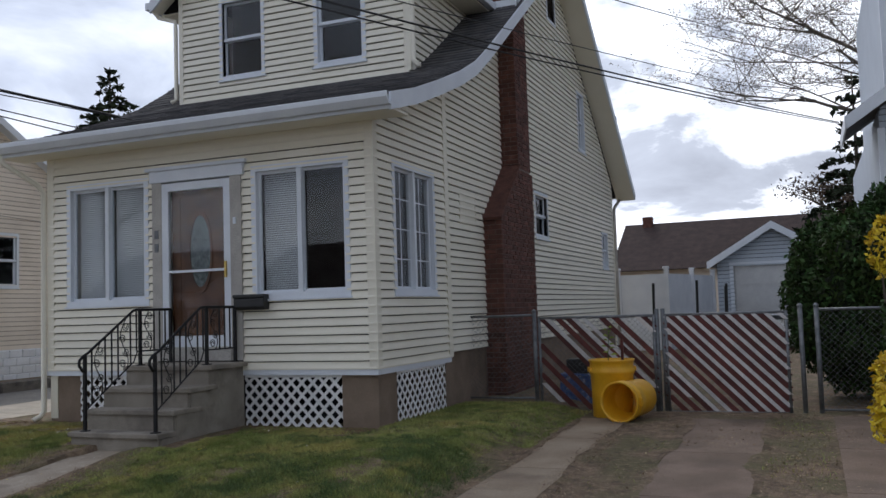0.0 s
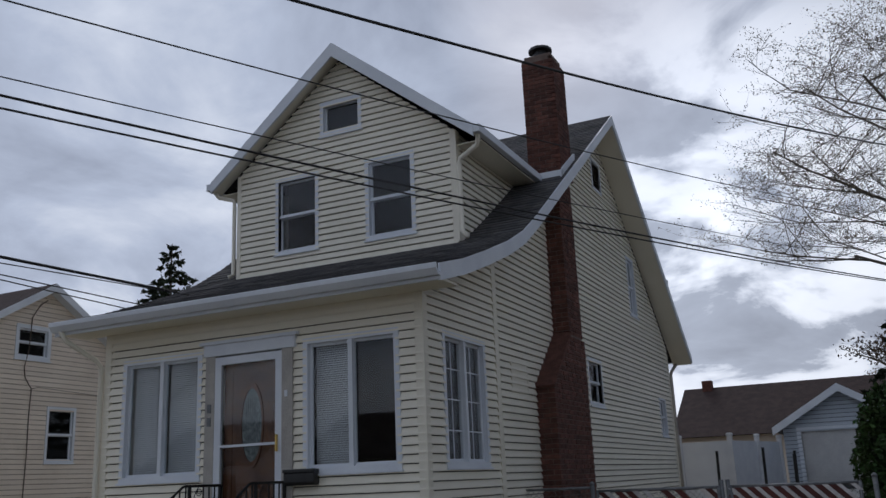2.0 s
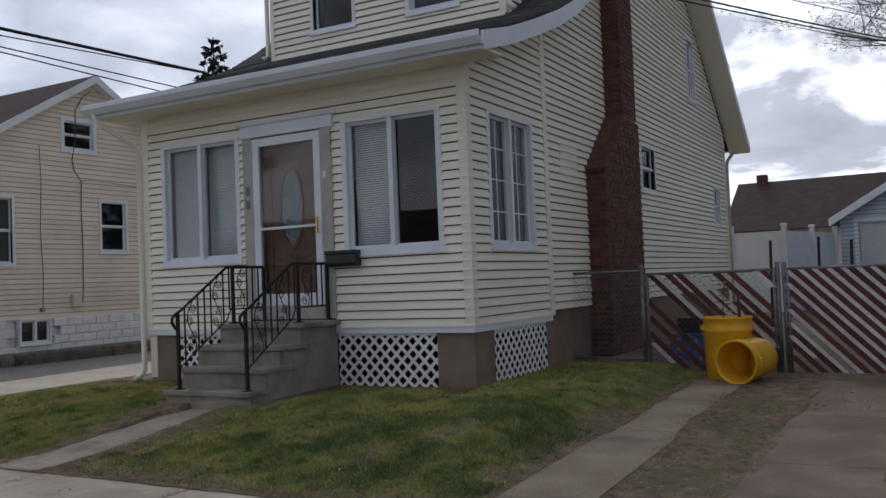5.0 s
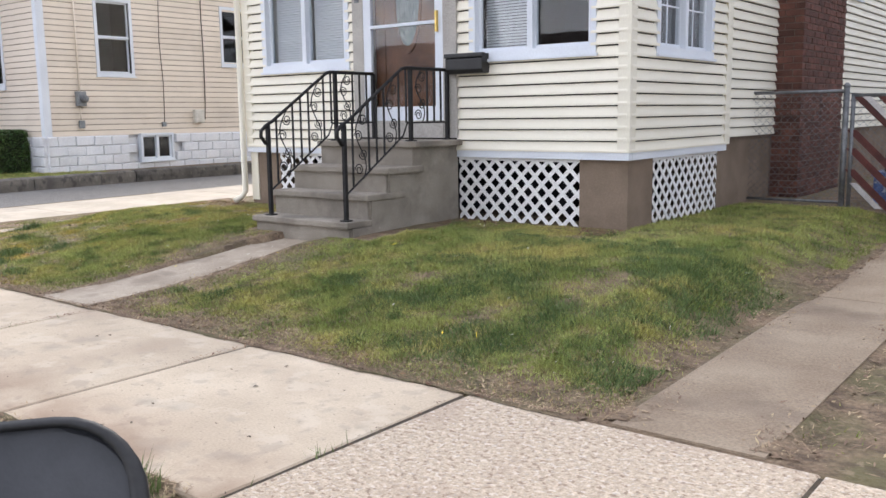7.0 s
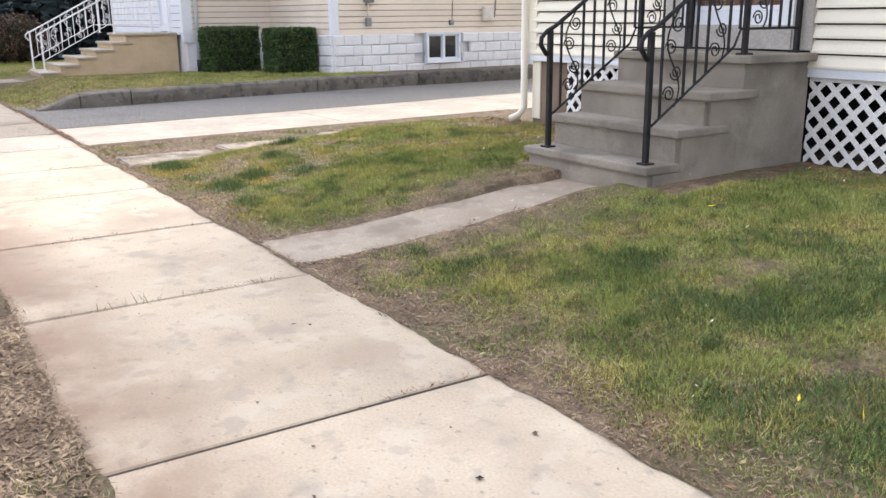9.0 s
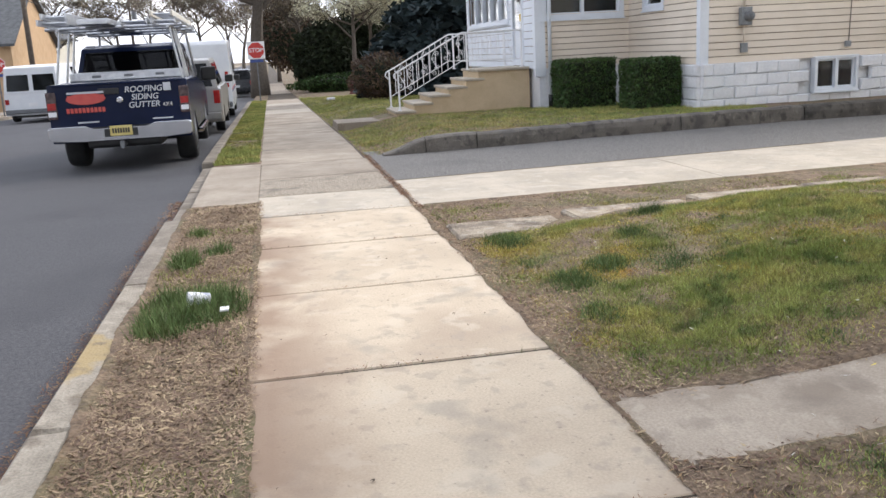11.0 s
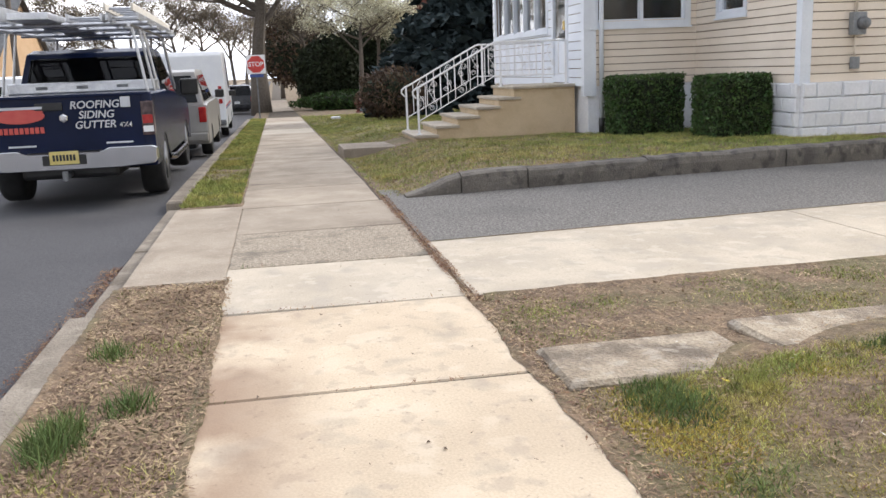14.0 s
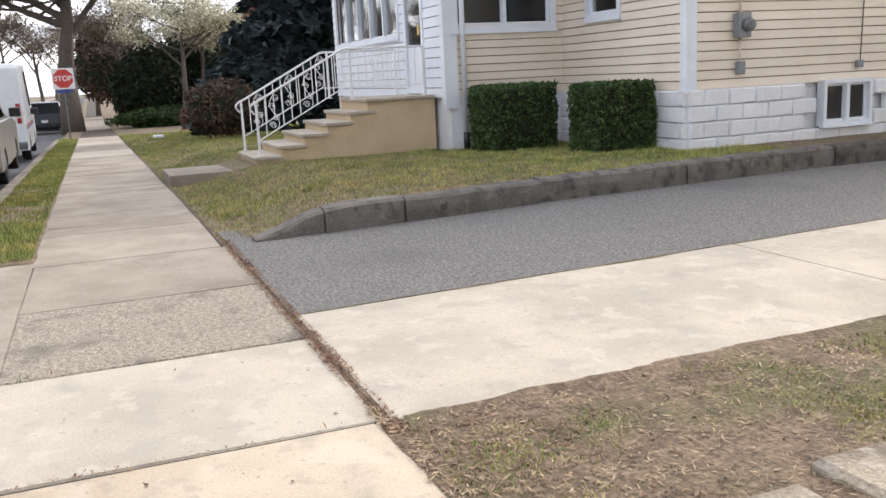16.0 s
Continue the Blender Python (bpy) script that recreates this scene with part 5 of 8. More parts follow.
up = barrel("barrel", "yellow plastic barrel standing before the slatted gate", pose(-1.83, 12.42, 0.115, 0, 0, 25))
sprig = thing("potted_sapling", "thin green sapling growing out of the yellow barrel", "plant")
part("stem", tube(bmesh.new(), [(-1.86, 12.42, 0.40), (-1.87, 12.42, 0.95), (-1.84, 12.42, 1.28)], 0.008, 6, 0.004), M_HEDGE, sprig)
for k in range(14):
    a, z = k * 2.4, 0.92 + 0.027 * k
    r = 0.13 - 0.005 * k
    ca, sa = math.cos(a), math.sin(a)
    p = [(-1.86 + 0.01 * ca, 12.42 + 0.01 * sa, z), (-1.86 + r * 0.5 * ca - 0.018 * sa, 12.42 + r * 0.5 * sa + 0.018 * ca, z + 0.03), (-1.86 + r * ca, 12.42 + r * sa, z + 0.01), (-1.86 + r * 0.5 * ca + 0.018 * sa, 12.42 + r * 0.5 * sa - 0.018 * ca, z + 0.03)]
    link("leaf", p, [(0, 1, 2), (0, 2, 3)], M_SPRIG, sprig)
stickm = tagged(part("stake", boxed(-1.72, -1.685, 12.50, 12.53, 0.2, 1.12, m=None), M_SLATRED), "dark wooden stake standing in the yellow barrel", "stake")
lying = barrel("barrel", "yellow plastic barrel lying on its side, open end outward", pose(-1.47, 12.40, 0.395, 91, 0, -14) @ Matrix.Scale(0.86, 4))
# flat dark discs paint the shade of drilled holes
for k in range(4):
    a = k * 1.6
    part("hole", lathe(bmesh.new(), [(0.028, 0.085), (0.028, 0.088)], 10, Matrix.Translation((0.12 * math.cos(a), 0.12 * math.sin(a), 0))), M_DARK, lying, "dark disc painted as a hole's shade")

# ---------------------------------------------------------------- neighbour's house
NX, NY, NP = -17.9, 12.2, -21.0
nbr = thing("house", "tan aluminium-sided house on a white block foundation beside the drive", "house")
NS = Wall((NX, 0, 0), (0, 1, 0), (1, 0, 0), [(NY, 0.94), (20.6, 0.94), (20.6, 4.28), (16.42, 6.78), (16.40, 6.78), (NY, 4.28)],
          [(13.47, 14.22, 2.25, 3.72), (16.68, 17.46, 2.54, 3.80), (15.63, 16.53, 5.02, 5.74)])
# brown core colour imitates soft shade between the tan boards
w = NS.core("wall", M_STUCCO_LAPSHADE, nbr)
NS.clad(w, M_TAN, 0.117, z0=0.94, proud=0.022)
NS.window(nbr, 13.40, 14.29, 2.18, 3.79, (1, 2), label="white double-hung side window")
NS.window(nbr, 16.62, 17.52, 2.48, 3.86, (1, 2), label="white double-hung side window")
NS.window(nbr, 15.56, 16.60, 4.95, 5.81, (1, 2), trim=0.1, label="white attic window")
NF = Wall((0, NY, 0), (1, 0, 0), (0, -1, 0), [(NP, 0.94), (NX, 0.94), (NX, 4.2), (NP, 4.2)], [(-20.20, -19.42, 2.0, 3.5)])
w = NF.core("wall", M_STUCCO_LAPSHADE, nbr)
NF.clad(w, M_TAN, 0.117, z0=0.94, proud=0.022)
NF.window(nbr, -20.28, -19.34, 1.93, 3.57, (1, 1), trim=0.09, label="white framed front window")
NJ = Wall((NP, 0, 0), (0, 1, 0), (1, 0, 0), [(10.25, 0.94), (NY, 0.94), (NY, 4.0), (10.25, 4.0)], [(10.42, 12.02, 1.95, 3.5)])
w = NJ.core("wall", M_STUCCO_LAPSHADE, nbr)
NJ.clad(w, M_TAN, 0.117, z0=0.94, proud=0.022)
NJ.window(nbr, 10.35, 12.08, 1.87, 3.57, (2, 1), trim=0.10, label="white twin porch window")
NR = Wall((0, 10.25, 0), (1, 0, 0), (0, -1, 0), [(-27.2, 0.94), (NP, 0.94), (NP, 4.0), (-27.2, 4.0)], [(-22.75, -21.85, 1.0, 3.2), (-26.9, -23.1, 1.98, 3.4)])
# same brown core, painted gap shade behind the white boards
w = NR.core("wall", M_STUCCO_LAPSHADE, nbr)
NR.clad(w, M_WHITE, 0.15, z0=0.94, proud=0.02)
NR.window(nbr, -27.0, -23.0, 1.90, 3.5, (5, 1), trim=0.07, label="row of white porch windows")
sd = NR.ring(bmesh.new(), -22.75, -21.85, 1.0, 3.1, 0.10, -0.03, 0.03)
sd = part("door", sd, M_WHITE, nbr, "white glazed porch door")
part("panel", NR.slab(bmesh.new(), -22.66, -21.94, 1.09, 1.75, -0.02, 0.0), M_WHITE, sd)
part("pane", NR.slab(bmesh.new(), -22.66, -21.94, 1.75, 3.01, -0.01, 0.0), M_GLASS, sd)
part("handle", NR.slab(bmesh.new(), -22.0, -21.97, 1.9, 2.05, 0.03, 0.06), M_BRASS, sd)
for o, u, n, out in (((-27.2, 0, 0), (0, 1, 0), (-1, 0, 0), [(10.25, 0.1), (20.6, 0.1), (20.6, 4.28), (16.4, 6.78), (NY, 4.28), (10.25, 4.0)]),
                     ((0, 20.6, 0), (1, 0, 0), (0, 1, 0), [(-27.2, 0.1), (NX, 0.1), (NX, 4.28), (-27.2, 4.28)])):
    Wall(o, u, n, out).core("wall", M_TAN, nbr)
# neighbour's unseen floors and walls, added as dark window backing
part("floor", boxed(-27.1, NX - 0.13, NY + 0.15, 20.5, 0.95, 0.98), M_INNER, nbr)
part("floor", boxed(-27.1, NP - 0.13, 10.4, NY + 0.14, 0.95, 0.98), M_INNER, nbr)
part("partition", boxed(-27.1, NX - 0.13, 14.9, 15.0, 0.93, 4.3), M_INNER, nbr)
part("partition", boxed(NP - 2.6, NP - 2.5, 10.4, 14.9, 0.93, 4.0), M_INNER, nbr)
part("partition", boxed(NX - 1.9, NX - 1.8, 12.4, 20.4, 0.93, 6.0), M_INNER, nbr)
for s, ye in ((-1, 11.85), (1, 20.95)):
    ze = 6.90 - 0.60 * abs(ye - 16.4)
    t = [(ye, ze), (16.4, 6.90), (16.4, 6.78), (ye, ze - 0.12)]
    part("roof", extrude(bmesh.new(), t, "x", -27.5, NX + 0.32), M_BROWNROOF, nbr, "brown shingle roof slope")
    t = [(ye, ze - 0.005), (16.4, 6.895), (16.4, 6.70), (ye, ze - 0.2)]
    part("rake_board", extrude(bmesh.new(), t, "x", NX + 0.30, NX + 0.335), M_WHITE, nbr)
    t = [(ye, ze - 0.14), (16.4, 6.76), (16.4, 6.74), (ye, ze - 0.16)]
    part("soffit", extrude(bmesh.new(), t, "x", NX + 0.02, NX + 0.31), M_WHITE, nbr)
part("roof", extrude(bmesh.new(), [(9.9, 3.9), (12.4, 4.5), (12.4, 4.4), (9.9, 3.78)], "x", -27.5, NP + 0.3), M_BROWNROOF, nbr)
part("corner_board", boxed(NX - 0.10, NX + 0.035, NY - 0.035, NY + 0.12, 0.90, 4.2), M_WHITE, nbr, "white corner board")
part("corner_board", boxed(NP - 0.12, NP + 0.035, 10.21, 10.42, 0.78, 4.0), M_WHITE, nbr)
part("downpipe", tube(bmesh.new(), [(NP + 0.07, 10.50, 3.9), (NP + 0.07, 10.50, 0.42)], 0.04, 8), M_WHITE, nbr, "white downpipe", True)
part("boot", tube(bmesh.new(), [(NP + 0.07, 10.50, 0.42), (NP + 0.07, 10.50, 0.16)], 0.05, 8), M_BLACK, nbr, "black drain boot", True)
fnd = part("foundation", boxed(-27.1, NX - 0.06, NY + 0.05, 20.5, 0.0, 0.945), M_BLOCK, nbr, "white painted rock-face block foundation")
rng = random.Random(8)
BL = {}
for row in range(4):
    z = 0.14 + row * 0.2
    for run, o, ux, total in ((0, (NX, NY), (0, 1), 8.4), (1, (NP, NY), (1, 0), 3.1)):
        p = -0.2 * (row % 2)
        while p < total:
            a, b = max(p, 0.0), min(p + 0.395, total)
            p += 0.4
            if b - a < 0.05 or (run == 0 and row in (1, 2, 3) and a < 2.95 and b > 2.05):
                continue
            key = (round(b - a, 2), rng.randrange(4))
            if key not in BL:
                bm = boxed(0, key[0], -0.05, 0.0, 0, 0.195)
                bm.normal_update()
                f = [f for f in bm.faces if f.normal.y < -0.9][0]
                r = bmesh.ops.inset_individual(bm, faces=[f], thickness=0.022, depth=0.0)
                bmesh.ops.translate(bm, vec=(0, -0.028, 0), verts=f.verts)
                for v in f.verts:
                    v.co += Vector((rng.uniform(-0.01, 0.01), rng.uniform(-0.012, 0.012), rng.uniform(-0.01, 0.01)))
                bmesh.ops.recalc_face_normals(bm, faces=bm.faces)
                me = bpy.data.meshes.new("block"); bm.to_mesh(me); bm.free(); me.materials.append(M_BLOCK)
                BL[key] = me
            ob = new("block", BL[key])
            ob.parent = fnd
            ob.matrix_world = Matrix.Translation((o[0] + ux[0] * a, o[1] + ux[1] * a, z)) @ Matrix.Rotation(math.pi / 2 if run == 0 else 0, 4, "Z")
part("foundation", boxed(-27.1, NP - 0.02, 10.30, 12.3, 0.0, 0.945), M_BLOCK, nbr)
NB = Wall((NX + 0.085, 0, 0), (0, 1, 0), (1, 0, 0), [(12, 0), (20, 0), (20, 1), (12, 1)])
NB.window(nbr, 14.28, 15.12, 0.36, 0.96, (2, 1), trim=0.05, label="white basement slider window")
# dark slab added before the blocks, stands for the unlit cellar
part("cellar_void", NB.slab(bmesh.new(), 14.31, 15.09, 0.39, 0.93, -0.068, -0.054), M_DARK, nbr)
part("vent", lathe(bmesh.new(), [(0.10, 0.0), (0.10, 0.03), (0.02, 0.035)], 14, Matrix.Translation((NX + 0.02, 17.25, 0.68)) @ Matrix.Rotation(math.pi / 2, 4, "Y")), M_METER, nbr, "round grey foundation vent")
meter = thing("electric_meter", "grey electric meter with conduit mounted on tan siding", "meter")
part("case", boxed(NX + 0.03, NX + 0.14, 12.86, 13.06, 1.55, 1.85, bev=0.015), M_METER, meter)
part("dial", lathe(bmesh.new(), [(0.085, 0.0), (0.085, 0.05), (0.06, 0.10), (0.02, 0.11)], 16, Matrix.Translation((NX + 0.14, 12.99, 1.70)) @ Matrix.Rotation(math.pi / 2, 4, "Y")), M_GALV, meter)
part("conduit", tube(bmesh.new(), [(NX + 0.06, 12.95, 1.85), (NX + 0.06, 12.95, 4.3)], 0.018, 8), M_TAN, meter, "", True)
part("conduit", tube(bmesh.new(), [(NX + 0.06, 12.95, 1.55), (NX + 0.06, 12.95, 1.2)], 0.014, 8), M_TAN, meter, "", True)
part("tap_box", boxed(NX + 0.03, NX + 0.10, 12.90, 13.01, 1.10, 1.26, bev=0.01), M_METER, meter)
jb = tagged(part("junction_box", boxed(NX + 0.03, NX + 0.13, 15.72, 15.98, 1.17, 1.47, bev=0.015), M_PLASTICWHITE), "ivory utility box fixed to tan siding", "utility box")
part("lid", boxed(NX + 0.13, NX + 0.14, 15.74, 15.96, 1.19, 1.45, bev=0.004), M_PLASTICWHITE, jb)
for pts, r in (([(15.95, 1.2), (16.05, 1.25), (16.08, 1.6), (16.1, 2.6), (16.08, 3.6), (16.1, 4.25), (15.9, 4.5), (15.85, 4.75), (15.95, 5.2), (15.98, 6.0), (16.2, 6.35), (16.4, 6.5)], 0.012),
               ([(14.95, 1.15), (14.98, 2.0), (14.93, 3.0), (14.98, 4.2), (14.95, 5.0)], 0.007), ([(16.1, 4.25), (16.3, 4.3), (17.5, 4.25), (18.6, 4.2)], 0.006)):
    tagged(part("cable", tube(bmesh.new(), [(NX + 0.04, y, z) for y, z in pts], r, 6), M_POLE, None, "", True), "dark service cable clipped to tan siding", "cable")
tagged(part("wall_socket", boxed(NX + 0.02, NX + 0.08, 14.88, 14.98, 1.1, 1.2, bev=0.01), M_METER), "small grey box on tan siding", "utility box")
# its front steps
nst = thing("front_steps", "tan stucco front steps with pale treads at the porch", "steps")
NN = tuple((7.42 + i * 0.36, 0.24 + i * 0.142, -23.03, -21.48) for i in range(5)) + ((9.13, 0.985, -23.04, -21.46),)
flight(nst, NN, 10.235, -0.1, M_TANSTUCCO)
for nose, top, x0, x1 in NN:
    part("tread", boxed(x0, x1, nose, nose + 0.42 if top < 0.9 else 10.23, top - 0.05, top, bev=0.012), M_NEWSLAB, nst, "pale stone tread")
for x in (-21.58, -22.92):
    stair_rail(x, "stair_railing", "white painted iron stair railing with scrolls on tan steps", M_WHITEIRON, 7.52, 1.02, 8.85, 1.72, 10.1, 0.25, 0.985, 20)
NBPATH = strip("garden_path", -23.0, -21.55, 6.24, 7.44, 0.14 , M_OLDSLAB, depth=0.22)
tagged(NBPATH, "raised grey concrete path up to tan steps", "path", kind="structure")

# ---------------------------------------------------------------- street side: kerb, slabs, drives
bed = [(-420, fall(-420)), (-78, fall(-78)), (-18, 0.0), (60, 0.0)]
vs = [(x, y, z - 0.007) for x, z in bed for y in (4.80, 6.20)]
pavement = link("pavement", vs, [(2 * i, 2 * i + 2, 2 * i + 3, 2 * i + 1) for i in range(3)], M_JOINT)
tagged(pavement, "concrete pavement of jointed slabs with soil in the joints", "pavement", kind="structure")
joints = [9.6, 8.0, 6.4, 4.8, 3.2, 1.7, 0.2, -1.33, -2.90, -4.42, -6.02, -7.50, -8.98, -10.36, -11.76, -13.01, -14.41, -15.95]
while joints[-1] > -45:
    joints.append(joints[-1] - 1.5)
for i, (b, a) in enumerate(zip(joints, joints[1:])):
    g = 0.024 if i in (8, 10, 11, 13, 14) else 0.016 if a > -13 else 0.012
    m = M_OLDAGG if abs(b + 13.01) < 0.1 else M_AGG if b <= 0.3 and a >= -3 else M_NEWSLAB if abs(b + 11.76) < 0.1 or -34.2 < a < -31 or -41 < a < -38.5 else M_SLAB if -12 < a < -2.89 else M_OLDSLAB
    y0, y1 = (4.77, 6.225) if a > -16.3 else (4.76, 6.18)
    strip("slab", a + g / 2, b - g / 2, y0, y1, 0.0, m, pavement, seed=i + 1)
while joints[-1] > -90:
    joints.append(joints[-1] - 6.0)
for b, a in zip(joints, joints[1:]):
    if b < -53.4:
        strip("slab", a + 0.01, b - 0.01, 4.76, 6.18, 0.0, M_OLDSLAB, pavement)
kerb = thing("kerb", "worn concrete kerb along the asphalt street", "kerb", kind="structure")
x, i = 12.0, 0
while x > -45.5:
    ln = 2.4
    dropped = -16.4 < x - ln / 2 < -12.6 or -3.4 < x - ln / 2 < 2.4
    m = M_KERBYELLOW if -8.95 < x - ln / 2 < -5 else M_KERB
    strip("kerb_stone", x - ln + 0.006, x - 0.006, 3.915, 4.09, -0.085 if dropped else 0.004, m, kerb, 0.3, 0.02, seed=900 + i)
    x -= ln
    i += 1
apron = strip("drive_apron", -16.15, -12.72, 4.10, 4.765, -0.005, M_OLDSLAB, None, 0.12)
tagged(apron, "cracked grey concrete drive apron at the kerb", "apron", kind="structure")
apron2 = strip("drive_apron", -3.0, 2.2, 4.10, 4.765, -0.005, M_AGG, None, 0.12)
tagged(apron2, "exposed aggregate drive apron at the kerb", "apron", kind="structure")
strips_l = thing("driveway", "bright concrete drive strip beside old asphalt", "driveway", kind="structure")
for i, (a, b) in enumerate(((6.255, 9.44), (9.452, 12.6), (12.612, 15.8), (15.812, 19), (19.012, 28))):
    q = [(-13.45 - 0.07 * (a - 6.25), a), (strip_side(a), a), (strip_side(b), b), (-13.45 - 0.07 * (b - 6.25), b)]
    vs = [(x, y, z) for z in (-0.1, 0.006) for x, y in q]
    link("slab", vs, [(4, 5, 6, 7), (0, 1, 5, 4), (1, 2, 6, 5), (2, 3, 7, 6), (3, 0, 4, 7)], M_NEWSLAB, strips_l)
edging = thing("stone_edging", "row of weathered flat stones sunk along the lawn", "edging", kind="structure")
for i, (a, b, x0, x1) in enumerate(((6.29, 7.20, -10.62, -10.10), (7.30, 8.38, -10.68, -10.20), (8.45, 9.5, -10.72, -10.24), (9.55, 10.6, -10.76, -10.3))):
    strip("stone", x0, x1, a, b, soil_z(-10.5, a + 0.2) + 0.022, M_STONE, edging, 0.1, 0.02, seed=40 + i)
walkway = thing("garden_path", "narrow grey concrete path from pavement to front steps", "path", kind="structure")
ys = [6.235, 8.46]
for a, b in zip(ys, ys[1:]):
    q = [(path_mid(a) - 0.33, a), (path_mid(a) + 0.33, a), (path_mid(b) + 0.33, b - 0.01), (path_mid(b) - 0.33, b - 0.01)]
    q = [q[0], q[1]] + [(path_mid(y) + 0.33, y) for y in (6.8, 7.4, 8.0)] + [q[2], q[3]] + [(path_mid(y) - 0.33, y) for y in (8.0, 7.4, 6.8)]
    vs = [(x, y, path_z(y) - 0.1) for x, y in q] + [(x, y, path_z(y)) for x, y in q]
    link("slab", vs, [(10, 11, 12, 19), (19, 12, 13, 18), (18, 13, 14, 17), (17, 14, 15, 16)] + [(k, (k + 1) % 10, 10 + (k + 1) % 10, 10 + k) for k in range(10)], M_PATH, walkway)
drv = thing("driveway", "two worn concrete wheel strips with dirt between", "driveway", kind="structure")


def drive_z(y):
    return -0.01 + 0.15 * smooth(6.3, 12.5, y)


for x0, x1, cuts, m in ((-2.18, -1.55, (6.25, 9.05, 10.6, 12.1), M_WORNSLAB), (-0.80, 0.08, (6.25, 8.2, 10.0, 12.2), M_REDSLAB), (0.78, 1.40, (6.25, 8.6, 10.4, 12.6), M_REDSLAB)):
    for a, b in zip(cuts, cuts[1:]):
        vs = [(x, y, drive_z(y) + z) for z in (-0.09, 0.012) for x, y in ((x0, a + 0.006), (x1, a + 0.006), (x1, b - 0.006), (x0, b - 0.006))]
        link("slab", vs, [(4, 5, 6, 7), (0, 1, 5, 4), (1, 2, 6, 5), (2, 3, 7, 6), (3, 0, 4, 7)], m, drv)
kw = thing("retaining_kerb", "low cracked concrete kerb wall holding the lawn", "kerb", kind="structure")
cuts = (6.46, 7.08, 7.85, 9.35, 11.2, 13.4, 16, 20, 28)
for i, (ya, yb) in enumerate(zip(cuts, cuts[1:])):
    rng = random.Random(i + 300)
    o = 0.014 * ((i * 7) % 3 - 1)
    n = max(4, int((yb - ya) / 0.18)) if ya < 13 else 3
    vs = []
    for k in range(n + 1):
        y = ya + 0.006 + (yb - ya - 0.012) * k / n
        x = kerb_x(y) + o + rng.uniform(-0.008, 0.008)
        z = 0.205 * smooth(6.35, 7.25, y) + 0.01 + 0.02 * smooth(8, 13, y) + rng.uniform(-0.012, 0.008)
        vs += [(x + 0.015, y, -0.1), (x + 0.02 + rng.uniform(-0.01, 0.01), y, z * 0.55), (x + 0.008 + rng.uniform(-0.008, 0.008), y, z - 0.025), (x - 0.03, y, z), (x - 0.17, y, z + 0.008), (x - 0.2, y, -0.1)]
    fs = [(6 * k + j, 6 * k + j + 1, 6 * k + j + 7, 6 * k + j + 6) for k in range(n) for j in range(5)] + [(5, 4, 3, 2, 1, 0), tuple(6 * n + j for j in range(6))]
    link("kerb_block", vs, fs, M_KERBWALL, kw)


# ---------------------------------------------------------------- vehicles
def panel_on(quad, u0, u1, v0, v1, lift=0.006):
    """A quad inside another, lifted off it: u runs along its first edge, v away from it."""
    a, b, c, d = (Vector(q) for q in quad)
    n = (b - a).cross(d - a).normalized() * lift

    def at(u, v):
        return a.lerp(b, u).lerp(d.lerp(c, u), v) + n
    return [at(u0, v0), at(u1, v0), at(u1, v1), at(u0, v1)]


def plate_of(name, quad, material, parent, thick=0.008, label=""):
    q = [Vector(p) for p in quad]
    n = (q[1] - q[0]).cross(q[3] - q[0]).normalized() * thick
    return link(name, q + [p - n * 2 for p in q], [(0, 1, 2, 3), (7, 6, 5, 4), (0, 4, 5, 1), (1, 5, 6, 2), (2, 6, 7, 3), (3, 7, 4, 0)], material, parent, label)


def wheel(parent, x, y, r, out, wide=0.24, rim=None):
    """A tyre with a dished rim and spokes; out is the side that shows (+1 or -1)."""
    m = Matrix.Translation((x, y, r)) @ Matrix.Rotation(-out * math.pi / 2, 4, "X")
    h = wide / 2
    ty = part("tyre", lathe(bmesh.new(), [(r * 0.62, -h), (r * 0.93, -h), (r, -h * 0.7), (r, h * 0.7), (r * 0.93, h), (r * 0.64, h), (r * 0.62, h * 0.6)], 28, m), M_RUBBER, parent, "", True)
    rm = part("rim", lathe(bmesh.new(), [(r * 0.64, h * 0.98), (r * 0.58, h * 0.9), (r * 0.54, h * 0.4), (r * 0.2, h * 0.35)], 28, m), M_GALV, ty, "", True)
    for k in range(5):
        b = boxed(-r * 0.075, r * 0.075, 0, r * 0.6, h * 0.55, h * 0.85, bev=0.008)
        bmesh.ops.transform(b, matrix=m @ Matrix.Rotation(k * 2 * math.pi / 5, 4, "Z"), verts=b.verts)
        part("spoke", b, rim or M_ALU, ty)
    part("hub", lathe(bmesh.new(), [(r * 0.17, h * 0.5), (r * 0.17, h * 0.92), (r * 0.08, h)], 12, m), rim or M_ALU, ty)


def arched(profile, wheels, r, floor):
    """A side outline whose floor line is cut by round wheel arches; wheels run from rear to front."""
    out = list(profile)
    for cx in wheels:
        half = math.sqrt(max(r * r - (floor - r * 0.86) ** 2, 0.01))
        a0 = math.asin(min(1, (floor - r * 0.86) / r))
        for k in range(9):
            a = a0 + (math.pi - 2 * a0) * k / 8
            out.append((cx - r * math.cos(a), r * 0.86 + r * math.sin(a)))
    return out


